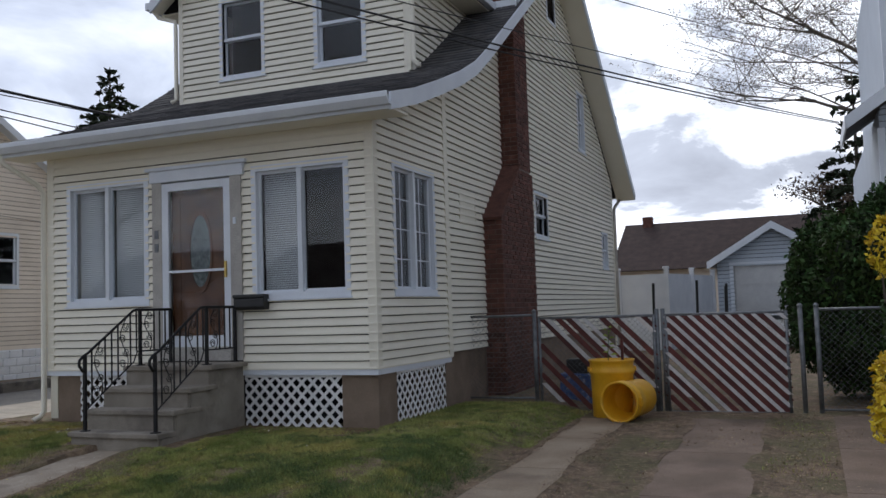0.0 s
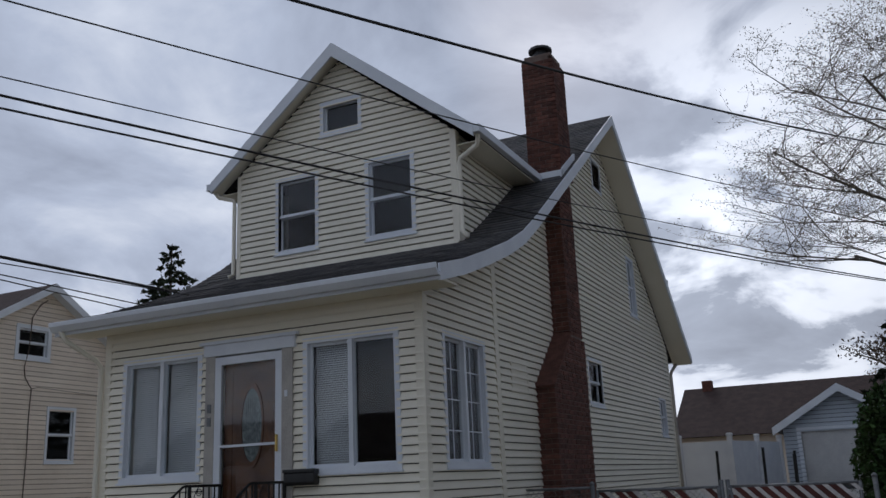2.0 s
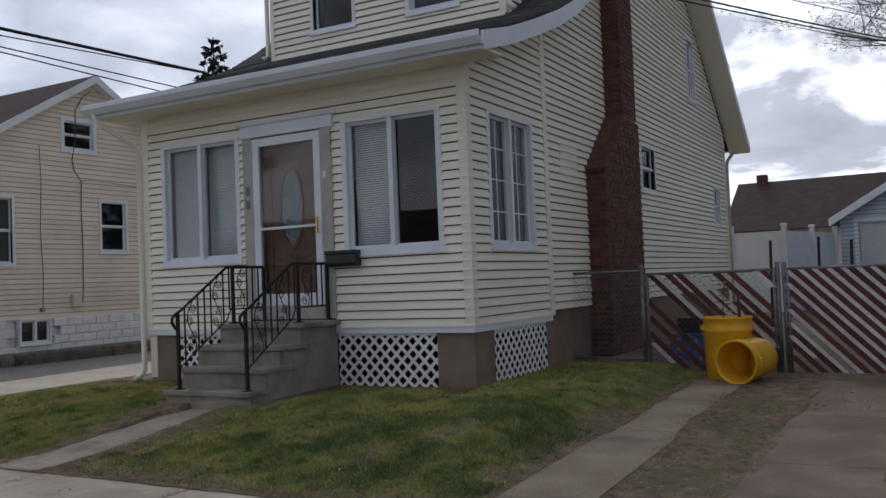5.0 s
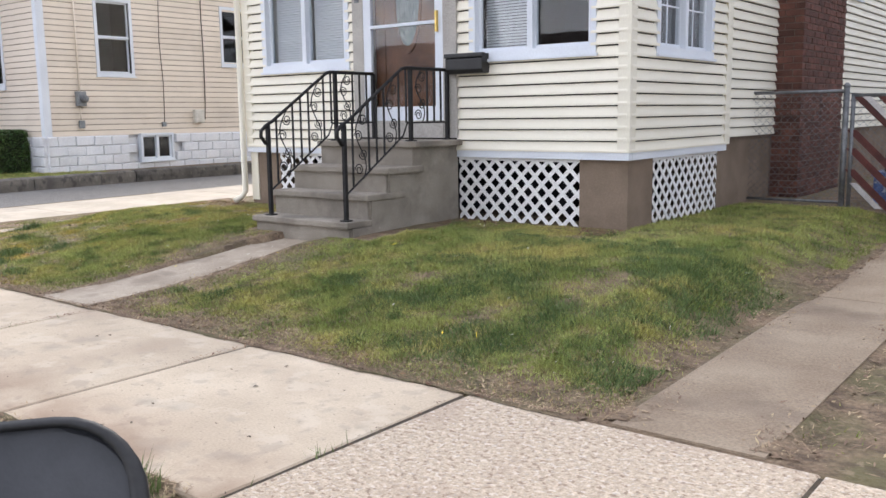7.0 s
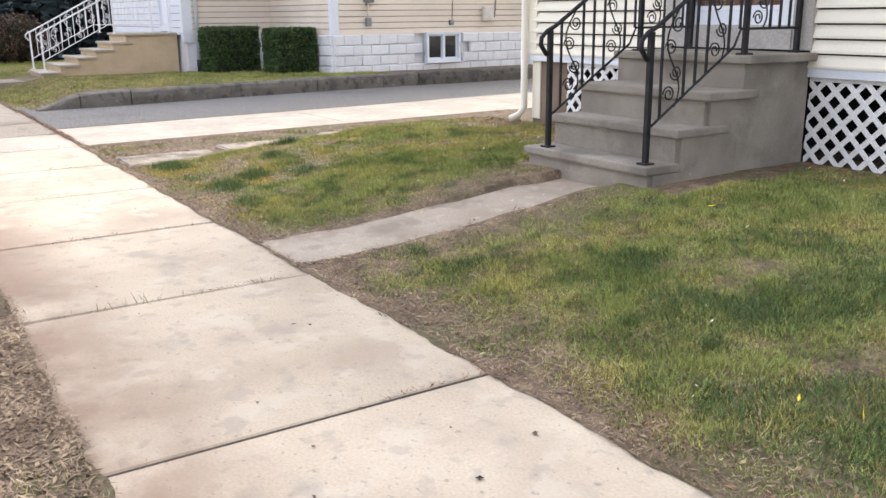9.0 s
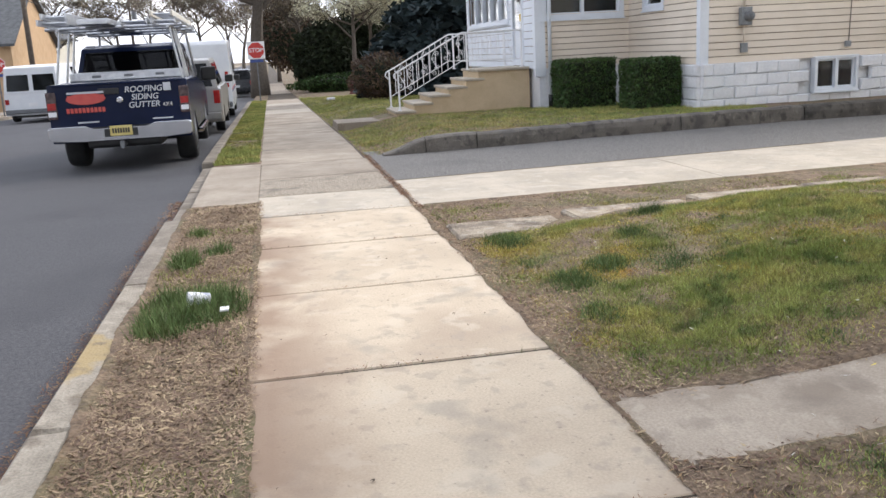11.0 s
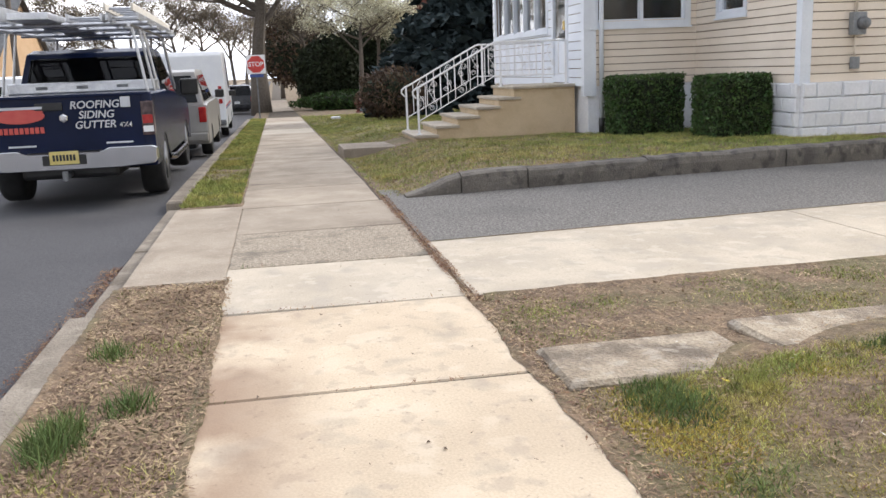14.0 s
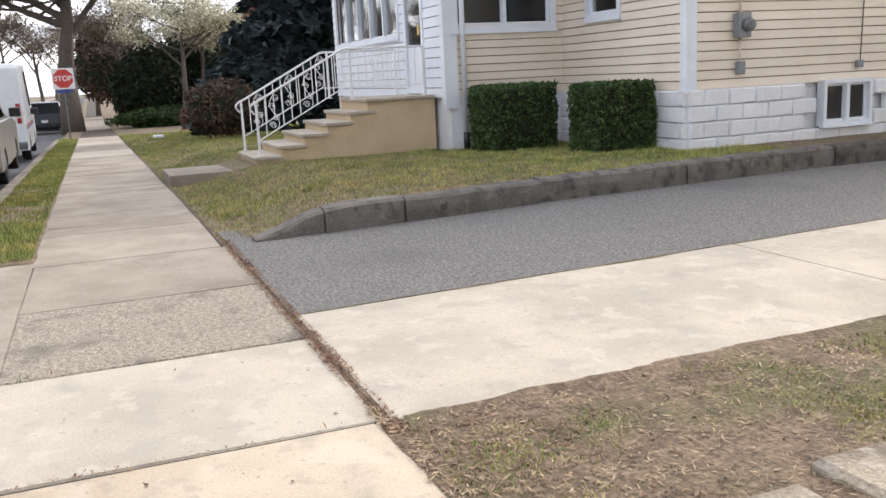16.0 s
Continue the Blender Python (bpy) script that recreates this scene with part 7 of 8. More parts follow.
# ---------------------------------------------------------------- plants
def leaves(name, centres, size, material, parent, seed, label="", flat=0.0, stretch=1.0):
    """Many small leaf blades, one quad each, at given places."""
    rs = np.random.RandomState(seed)
    c = np.asarray(centres, dtype=float)
    n = len(c)
    a = rs.normal(size=(n, 3)); a[:, 2] *= (1 - flat); a /= np.linalg.norm(a, axis=1)[:, None]
    t = rs.normal(size=(n, 3)); b = np.cross(a, t); b /= np.linalg.norm(b, axis=1)[:, None]
    s = size * (0.6 + 0.8 * rs.rand(n))[:, None]
    v = np.stack([c - a * s * stretch, c + b * s * 0.45, c + a * s * stretch, c - b * s * 0.45], axis=1).reshape(-1, 3)
    me = bpy.data.meshes.new(name)
    me.vertices.add(4 * n); me.vertices.foreach_set("co", v.ravel())
    me.loops.add(4 * n); me.loops.foreach_set("vertex_index", np.arange(4 * n))
    me.polygons.add(n); me.polygons.foreach_set("loop_start", np.arange(0, 4 * n, 4)); me.polygons.foreach_set("loop_total", np.full(n, 4))
    me.update(); me.validate()
    me.materials.append(material)
    ob = new(name, me)
    if parent:
        ob.parent = parent
    if label:
        tagged(ob, label)
    return tagged(ob, kind="stuff") if parent else ob


def tree(name, label, base, height, seed, spread, bark, leaf=None, leaf_size=0.05, per_twig=3, depth=5, kids=4, fork=0.35, lean=0.0, trunk_r=None):
    """A broadleaf tree: a tapered trunk, limbs that fork and thin into twigs, leaves or buds at the ends."""
    rng = random.Random(seed)
    t = thing(name, label, "tree")
    r0 = trunk_r or height * 0.022
    limb, tips = bmesh.new(), []
    base = Vector(base)

    def grow(p, d, length, r, level):
        n = 4 if level < 2 else 3 if level < 4 else 2
        pts = [p]
        q, dd = p.copy(), d.copy()
        for _ in range(n):
            dd = (dd + Vector((rng.uniform(-1, 1), rng.uniform(-1, 1), rng.uniform(-0.4, 0.8))) * 0.16).normalized()
            q = q + dd * length / n
            pts.append(q.copy())
        tube(limb, pts, r, 7 if level < 2 else 4 if level < 4 else 3, r * 0.55)
        if level >= depth:
            tips.extend(pts[1:])
            return
        if level == depth - 1:
            tips.append(pts[-1])
        for k in range(kids if level else kids + 2):
            f = 0.35 + 0.65 * (k + rng.random()) / (kids + (0 if level else 2))
            i = min(int(f * n), n - 1)
            at = pts[i].lerp(pts[i + 1], f * n - i) if f < 1 else pts[-1]
            ang = rng.uniform(0, 2 * math.pi)
            side = Vector((math.cos(ang), math.sin(ang), rng.uniform(-0.1, 0.5)))
            nd = (dd * (1 - spread) + side * spread * 1.25).normalized()
            grow(at, nd, length * rng.uniform(0.5, 0.72), r * rng.uniform(0.4, 0.55), level + 1)

    trunk = bmesh.new()
    top = base + Vector((lean, 0, height * fork))
    tube(trunk, [base - Vector((0, 0, 0.3)), base + Vector((lean * 0.2, 0, height * fork * 0.35)), top], r0 * 1.25, 10, r0 * 0.85)
    part("trunk", trunk, bark, t, "", True)
    grow(top, Vector((lean * 0.1, 0, 1)).normalized(), height * (1 - fork) * 0.62, r0 * 0.8, 0)
    tagged(part("crown_wood", limb, bark, t), kind="stuff")
    if leaf and tips:
        cs = [p + Vector((rng.gauss(0, 1), rng.gauss(0, 1), rng.gauss(0, 1))) * leaf_size * 2.2 for p in tips for _ in range(per_twig)]
        leaves("crown", cs, leaf_size, leaf, t, seed)
    return t


def conifer(name, label, base, height, radius, seed, material, dense=1.0, needle=0.16, whorl=1.0):
    """A conifer: whorls of drooping branches that carry flat sprays."""
    rng = random.Random(seed)
    t = thing(name, label, "tree")
    base = Vector(base)
    part("trunk", tube(bmesh.new(), [base - Vector((0, 0, 0.2)), base + Vector((0, 0, height * 0.5)), base + Vector((0, 0, height))], height * 0.018, 8, 0.02), M_BARK, t, "", True)
    wood, cs = bmesh.new(), []
    z = height * 0.06
    while z < height * 0.985:
        f = 1 - z / height
        reach = radius * (f ** 0.8) * rng.uniform(0.75, 1.1) + 0.12
        n = max(4, int(9 * dense * (0.5 + f)))
        for k in range(n):
            a = 2 * math.pi * (k + rng.random()) / n
            rr = reach * rng.uniform(0.7, 1.12)
            d = Vector((math.cos(a), math.sin(a), 0))
            tip = base + d * rr + Vector((0, 0, z - rr * 0.22 + rng.uniform(-0.1, 0.25)))
            root = base + Vector((0, 0, z))
            tube(wood, [root, root.lerp(tip, 0.55) + Vector((0, 0, 0.06 * rr)), tip], 0.03 * (0.4 + f), 3, 0.006)
            m = max(4, int(rr / needle * 4.2 * dense))
            for i in range(m):
                u = rng.random() ** 0.6
                side = Vector((-d.y, d.x, 0)) * rng.gauss(0, 0.16) * rr * (1.05 - u)
                cs.append(root.lerp(tip, u) + side + Vector((0, 0, 0.06 * rr * math.sin(u * math.pi) + rng.gauss(0, needle * 0.35))))
        z += (height * 0.028 / max(0.6, dense ** 0.5) + 0.05) * whorl
    tagged(part("crown_wood", wood, M_BARK, t), kind="stuff")
    leaves("crown", cs, needle, material, t, seed, flat=0.45, stretch=1.0)
    return t


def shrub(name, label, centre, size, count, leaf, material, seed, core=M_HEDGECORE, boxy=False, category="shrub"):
    """A bush: a solid core coloured as its inner shade and a shell of leaves with an uneven outline."""
    rng = random.Random(seed)
    t = thing(name, label, category)
    cx, cy, cz = centre
    sx, sy, sz = size
    bm = bmesh.new()
    if boxy:
        box(bm, -sx * 0.9, sx * 0.9, -sy * 0.9, sy * 0.9, 0.02, 2 * sz * 0.95, bev=0.08)
    else:
        bmesh.ops.create_icosphere(bm, subdivisions=2, radius=1.0)
        for v in bm.verts:
            k = 0.80 + 0.22 * noise.noise(v.co * 2.1 + Vector((seed, 0, 0)))
            v.co = Vector((v.co.x * sx * k, v.co.y * sy * k, max(0.02, sz + v.co.z * sz * k)))
    bmesh.ops.translate(bm, vec=(cx, cy, cz), verts=bm.verts)
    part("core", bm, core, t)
    cs = []
    while len(cs) < count:
        if boxy:
            p = Vector((rng.uniform(-1, 1), rng.uniform(-1, 1), rng.uniform(-1, 1)))
            ax = rng.choice((0, 0, 1, 1, 2))
            p[ax] = 1.0 if ax == 2 else rng.choice((-1, 1))
            bul = 1 + 0.05 * noise.noise(p * 2.5 + Vector((seed, 3, 1)))
            sq = max(abs(p.x), abs(p.y)) and (1 - 0.06 * (abs(p.x * p.y) ** 3))
            p = Vector((p.x * sx * bul * sq, p.y * sy * bul * sq, sz + p.z * sz * (1 if p.z < 0 else bul)))
        else:
            d = Vector((rng.gauss(0, 1), rng.gauss(0, 1), rng.gauss(0, 1))).normalized()
            k = (0.86 + 0.26 * noise.noise(d * 2.1 + Vector((seed, 0, 0)))) * rng.uniform(0.9, 1.08)
            p = Vector((d.x * sx * k, d.y * sy * k, max(0.03, sz + d.z * sz * k)))
        cs.append(Vector((cx, cy, cz)) + p + Vector((rng.gauss(0, 1), rng.gauss(0, 1), rng.gauss(0, 1))) * leaf * 0.5)
    leaves("foliage", cs, leaf, material, t, seed)
    return t


shrub("hedge", "clipped green box hedge against a white foundation", (-20.25, 10.95, 0.16), (0.42, 0.52, 0.46), 9000, 0.026, M_HEDGE, 4, boxy=True, category="hedge")
shrub("hedge", "clipped green box hedge beside tan siding", (-18.75, 11.65, 0.16), (0.40, 0.44, 0.45), 9000, 0.026, M_HEDGE, 5, boxy=True, category="hedge")
shrub("shrub", "round brown-red shrub on the neighbour's lawn", (-31.5, 8.35, 0.0), (1.0, 1.0, 0.72), 5000, 0.05, M_REDBUSH, 6)
shrub("evergreen_bush", "tall dark green arborvitae behind the wire fence", (1.25, 14.9, 0.1), (1.05, 1.4, 1.42), 26000, 0.045, M_ARBOR, 7)
shrub("evergreen_bush", "dark green arborvitae next to pale blue siding", (1.85, 13.9, 0.1), (0.95, 0.8, 1.28), 20000, 0.045, M_ARBOR, 8)
shrub("evergreen_bush", "narrow tall evergreen before pale blue siding", (1.95, 15.6, 0.1), (0.72, 0.8, 1.75), 15000, 0.05, M_ARBOR, 58)
shrub("evergreen_bush", "low dark evergreen by the drive edge", (1.75, 11.5, 0.05), (0.50, 0.8, 0.85), 9000, 0.05, M_ARBOR, 9)
shrub("forsythia", "yellow flowering forsythia at the drive edge", (1.42, 9.7, 0.1), (0.40, 0.6, 0.55), 4200, 0.035, M_FORSYTHIA, 10)
spray = shrub("forsythia", "yellow forsythia sprays among dark evergreens", (1.50, 12.55, 1.72), (0.24, 0.3, 0.42), 1100, 0.04, M_FORSYTHIA, 11)
for k in range(5):
    a = k * 1.26
    part("stem", tube(bmesh.new(), [(1.50 + 0.05 * math.cos(a), 12.55 + 0.05 * math.sin(a), 0.05), (1.50 + 0.08 * math.cos(a), 12.55 + 0.08 * math.sin(a), 1.1), (1.50 + 0.14 * math.cos(a), 12.55 + 0.14 * math.sin(a), 2.1)], 0.012, 5, 0.006), M_BARK, spray)
conifer("spruce", "tall dark spruce rising behind the roofs", (-26.5, 30, 0), 12.4, 4.8, 12, M_DARKCONIFER, 1.1, 0.14)
conifer("blue_spruce", "large dense blue spruce beside the corner lawn", (-39.0, 13.0, -0.4), 12.5, 4.6, 13, M_SPRUCE, 1.45, 0.27)
conifer("blue_spruce", "second broad blue spruce behind the porch", (-34.5, 16.5, -0.2), 11.5, 4.2, 14, M_SPRUCE, 1.25, 0.27)
conifer("pine", "dark ragged pine behind the bare tree", (2.4, 35, 0), 9.4, 2.9, 15, M_DARKCONIFER, 1.0, 0.15, 1.7)
tree("tree", "bare spring tree budding over the back gardens", (4.9, 33, 0), 18.5, 16, 0.64, M_BARK, M_BUD, 0.038, 5, depth=5, kids=5, fork=0.12, trunk_r=0.24)
tree("street_tree", "large old bare street tree at the corner", (-57.0, 4.4, -0.7), 11, 17, 0.72, M_BARK, M_BUD, 0.05, 2, depth=5, kids=5, fork=0.24, lean=-0.3, trunk_r=0.50)
tree("blossom_tree", "spreading tree with cream spring blossom", (-53.0, 9.6, -0.6), 6.6, 18, 0.70, M_BARK, M_BLOSSOM, 0.06, 3, depth=5, kids=4, fork=0.22, trunk_r=0.16)
tree("blossom_tree", "smaller blossom tree behind the corner hedge", (-56.0, 10.8, -0.6), 7.0, 19, 0.68, M_BARK, M_BLOSSOM, 0.06, 3, depth=5, kids=4, fork=0.22, trunk_r=0.15)
for i, (x, y, h) in enumerate(((-72, -13, 9), (-92, -3, 10), (-95, 1.5, 9), (-84, -19, 10), (-110, -8, 11), (-100, 6, 10), (-75, -26, 11), (-70, -9.5, 8), (-82, -7, 8.5), (-120, -3, 12), (-118, 2, 11), (-68, 7.5, 8))):
    tree("bare_tree", "distant bare tree along the street", (x, y, -0.9), h, 30 + i, 0.55, M_BARK, M_BUD, 0.075, 2, depth=5, kids=4, fork=0.2)
for i, (x, y, s, h) in enumerate(((-59, 8.6, 1.7, 2.3), (-62, 11.5, 2.4, 3.2), (-57, 13.5, 2.0, 2.6), (-66, 7.8, 1.6, 2.0))):
    shrub("evergreen_bush", "dark evergreen bush at the far corner", (x, y, -0.75), (s, s * 0.9, h), 5000, 0.14, M_DARKCONIFER, 50 + i)
shrub("ground_ivy", "low dark ground cover on the corner bank", (-57, 9.3, -0.75), (2.4, 3.2, 0.55), 6000, 0.09, M_ARBOR, 60)
shrub("maple", "reddish spring maple far along the street", (-88, 7.0, 0.0), (3, 3, 3.5), 4000, 0.2, M_REDBUSH, 61, category="tree")
tree("bare_tree", "round budding tree beyond the back roofs", (-0.5, 70, 0), 7.6, 62, 0.6, M_BARK, M_BUD, 0.12, 4, depth=4, kids=4, fork=0.3)
tree("maple", "budding red maple behind the garage", (2.3, 44, 0), 7.4, 63, 0.55, M_BARK, M_REDBUSH, 0.09, 3, depth=4, kids=4, fork=0.3)

# ---------------------------------------------------------------- back garden, far houses
garage = thing("garage", "pale blue gabled garage with a white overhead door", "garage")
GW = Wall((0, 30, 0), (1, 0, 0), (0, -1, 0), [(-2.05, 0.0), (1.3, 0.0), (1.3, 2.95), (-0.37, 3.85), (-0.38, 3.85), (-2.05, 2.95)], [(-1.56, 0.85, 0.0, 2.68)])
w = GW.core("wall", M_LAPSHADE, garage)
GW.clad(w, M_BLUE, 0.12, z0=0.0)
part("wall", boxed(-2.05, 1.3, 30.13, 36, 0, 2.95), M_BLUE, garage)
gd = part("overhead_door", GW.slab(bmesh.new(), -1.56, 0.85, 0.0, 2.68, -0.10, -0.06), M_GARAGE, garage, "off-white overhead door")
for i in range(4):
    part("panel", GW.slab(bmesh.new(), -1.54, 0.83, 0.02 + i * 0.67, 0.66 + i * 0.67, -0.06, -0.045), M_GARAGE, gd)
part("door_trim", GW.ring(bmesh.new(), -1.68, 0.97, -0.1, 2.80, 0.12, -0.02, 0.03), M_WHITE, garage)
for s in (1, -1):
    t = [(-0.375 + s * 1.95, 2.80), (-0.375, 3.98), (-0.375, 3.86), (-0.375 + s * 1.95, 2.68)]
    part("roof", extrude(bmesh.new(), t, "y", 29.7, 36.3), M_GREYROOF, garage)
    part("rake_board", extrude(bmesh.new(), [(x, z - 0.01) for x, z in t[:2]] + [(x, z - 0.12) for x, z in t[2:]], "y", 29.66, 29.70), M_WHITE, garage)
fence3 = thing("vinyl_fence", "white vinyl panel fence behind the house", "fence")
for a, b, ya, yb in ((-6.4, -4.4, 26, 26), (-4.4, -3.05, 26, 26), (-3.05, -2.6, 26, 28), (-2.6, -2.2, 28, 30)):
    vs = [(a, ya, 0.1), (b, yb, 0.1), (b, yb, 2.38), (a, ya, 2.38)]
    vs += [(x, y + 0.05, z) for x, y, z in vs]
    link("panel", vs, [(0, 1, 2, 3), (7, 6, 5, 4), (0, 4, 5, 1), (1, 5, 6, 2), (2, 6, 7, 3), (3, 7, 4, 0)], M_VINYL, fence3)
    pp = part("post", boxed(b - 0.065, b + 0.065, yb - 0.065, yb + 0.065, 0.0, 2.5, bev=0.008), M_VINYL, fence3)
    part("cap", boxed(b - 0.08, b + 0.08, yb - 0.08, yb + 0.08, 2.5, 2.58, bev=0.02), M_VINYL, pp)
for x, y, h in ((-2.9, 22.5, 2.05), (-2.0, 23.5, 2.1), (-1.35, 24.0, 2.0), (-1.2, 22.0, 1.9)):
    tagged(part("garden_stake", tube(bmesh.new(), [(x, y, 0.0), (x + 0.04, y, h)], 0.035, 6), M_BLACK), "dark garden stake before a white fence", "stake", "garden stakes")
truckbed = thing("car", "white car parked in front of the garage door", "vehicle")
part("body", boxed(-0.95, 0.75, 27.5, 29.4, 0.45, 1.18, bev=0.12), M_CARWHITE, truckbed)
part("rear_window", boxed(-0.8, 0.6, 27.47, 27.52, 1.0, 1.12), M_CARGLASS, truckbed)
for x in (-0.75, 0.55):
    part("tyre", boxed(x - 0.11, x + 0.11, 27.8, 28.4, 0.08, 0.66, bev=0.1), M_RUBBER, truckbed)
bhouse = thing("house", "low house with a dark brown shingle roof", "house")
part("wall", boxed(-9.3, 3.4, 46.0, 54.0, 0, 3.4), M_TAN, bhouse)
part("roof", extrude(bmesh.new(), [(45.2, 3.2), (50, 5.9), (54.8, 3.2)], "x", -8.6, 4.0), M_BROWNROOF, bhouse)
part("chimney", boxed(-7.6, -7.1, 49.6, 50.1, 5.2, 6.25), M_BRICK, bhouse)
rhouse = thing("house", "pale blue-grey house edge with white eaves", "house")
RW = Wall((0, 19.5, 0), (1, 0, 0), (0, -1, 0), [(2.0, 0.2), (8.6, 0.2), (8.6, 5.1), (5.31, 7.3), (5.29, 7.3), (2.0, 5.1)])
w = RW.core("wall", M_LAPSHADE, rhouse)
RW.clad(w, M_BLUE, 0.12, z0=0.2)
RS = Wall((2.0, 0, 0), (0, 1, 0), (-1, 0, 0), [(19.5, 0.2), (30, 0.2), (30, 5.1), (19.5, 5.1)])
RS.core("wall", M_BLUE, rhouse)
part("upper_wall", boxed(2.34, 8.6, 21.6, 30, 5.0, 9.5), M_BLUE, rhouse)
part("corner_board", boxed(2.31, 2.45, 21.56, 21.7, 5.0, 9.5), M_WHITE, rhouse)
part("downpipe", tube(bmesh.new(), [(2.9, 21.55, 5.0), (2.9, 21.55, 9.5)], 0.04, 8), M_CASING, rhouse, "grey downpipe", True)
for s in (1, -1):
    xe = 5.3 + s * 3.88
    t = [(xe, 4.97), (5.3, 7.57), (5.3, 7.45), (xe, 4.85)]
    part("roof", extrude(bmesh.new(), t, "y", 19.0, 21.6), M_GREYROOF, rhouse)
    part("rake_board", extrude(bmesh.new(), [(xe, 4.96), (5.3, 7.56), (5.3, 7.31), (xe, 4.71)], "y", 18.96, 18.995), M_WHITE, rhouse)
    part("soffit", extrude(bmesh.new(), [(xe, 4.83), (5.3, 7.43), (5.3, 7.40), (xe, 4.80)], "y", 19.0, 19.48), M_WHITE, rhouse)
    part("fascia", boxed(*sorted((xe, xe + s * 0.03)), 19.0, 21.6, 4.73, 4.97), M_WHITE, rhouse)
part("corner_board", boxed(1.965, 2.09, 19.462, 19.56, 0.2, 4.75), M_WHITE, rhouse)


def plain_house(label, x0, x1, y0, y1, wall_z, ridge_z, wall_m, roof_m, along_x, openings=()):
    h = thing("house", label, "house")
    base = min(fall(x0), fall(x1)) - 0.3
    part("wall", boxed(x0, x1, y0, y1, base, wall_z), wall_m, h)
    if along_x:
        o, ax, lo, hi = [(y0 - 0.4, wall_z - 0.1), ((y0 + y1) / 2, ridge_z), (y1 + 0.4, wall_z - 0.1)], "x", x0 - 0.3, x1 + 0.3
        part("gable", extrude(bmesh.new(), [(y0, wall_z), ((y0 + y1) / 2, ridge_z - 0.15), (y1, wall_z)], "x", x0, x1), wall_m, h)
    else:
        o, ax, lo, hi = [(x0 - 0.4, wall_z - 0.1), ((x0 + x1) / 2, ridge_z), (x1 + 0.4, wall_z - 0.1)], "y", y0 - 0.3, y1 + 0.3
        part("gable", extrude(bmesh.new(), [(x0, wall_z), ((x0 + x1) / 2, ridge_z - 0.15), (x1, wall_z)], "y", y0, y1), wall_m, h)
    part("roof", extrude(bmesh.new(), o + [(a, z - 0.14) for a, z in reversed(o)], ax, lo, hi), roof_m, h)
    for face, a, b, z0, z1 in openings:
        W = Wall((x1, 0, 0), (0, 1, 0), (1, 0, 0), [(y0, 0), (y1, 0)]) if face == "x" else Wall((0, y1, 0), (1, 0, 0), (0, 1, 0), [(x0, 0), (x1, 0)])
        fr = part("window", W.ring(bmesh.new(), a, b, z0, z1, 0.12, 0.0, 0.05), M_WHITE, h)
        part("pane", W.slab(bmesh.new(), a + 0.1, b - 0.1, z0 + 0.1, z1 - 0.1, 0.003, 0.012), M_CARGLASS, fr)
        part("meeting_rail", W.slab(bmesh.new(), (a + b) / 2 - 0.05, (a + b) / 2 + 0.05, z0 + 0.1, z1 - 0.1, 0.012, 0.04), M_WHITE, fr)
    return h


plain_house("peach stucco house with a grey roof at the corner", -66, -55.5, -20, -8.4, 3.0, 6.2, M_HOUSETAN, M_GREYROOF, False, (("x", -11.4, -9.6, 0.9, 2.5), ("x", -15.5, -14, 0.9, 2.5)))
plain_house("low house with a small gabled wing behind the van", -56.5, -53.5, -14.5, -11.2, 2.2, 3.6, M_WHITE, M_GREYROOF, True)
plain_house("cream house far along the street", -90, -80, -22, -12, 4, 7.5, M_CREAM, M_GREYROOF, True, (("x", -18, -16.5, 1, 2.4),))
plain_house("brick house behind the corner trees", -82, -72, 12, 22, 4, 7.5, M_BRICK, M_GREYROOF, True)
for i, (x0, x1, wm, rm) in enumerate(((-31, -22, M_CREAM, M_BROWNROOF), (-18.5, -9.5, M_BLUE, M_GREYROOF), (-6, 3, M_TAN, M_GREYROOF), (7, 16, M_CREAM, M_BROWNROOF), (-44, -35, M_WHITE, M_GREYROOF))):
    plain_house("plain two-storey house across the street", x0, x1, -36, -27, 3.4, 6.2, wm, rm, i % 2 == 0, (("y", x0 + 1.2, x0 + 2.6, 1.2, 2.8), ("y", x1 - 2.6, x1 - 1.2, 1.2, 2.8)))
for i, (x, h) in enumerate(((-29, 14), (-21, 15), (-12, 13), (4.5, 13))):
    tree("bare_tree", "bare tree across the street", (x, -12.5, 0), h, 71 + i, 0.6, M_BARK, M_BUD, 0.07, 3, depth=5, kids=4, fork=0.2)

M_PETAL = mat("pale petals", (0.62, 0.58, 0.46), (0.72, 0.70, 0.62), 6, 0.7, 0, 40, island=0.2)


# ---------------------------------------------------------------- loose things
def rounded(hw, h, r, n=7):
    """A rounded rectangle standing on z = 0, as (x, z) points."""
    out = []
    for cx, cz, a0 in ((hw - r, h - r, 0), (-hw + r, h - r, 90), (-hw + 0.06, 0.06, 180), (hw - 0.06, 0.06, 270)):
        rr = r if cz > 0.1 else 0.06
        out += [(cx + rr * math.cos(radians(a0 + 90 * k / n)), cz + rr * math.sin(radians(a0 + 90 * k / n))) for k in range(n + 1)]
    return out


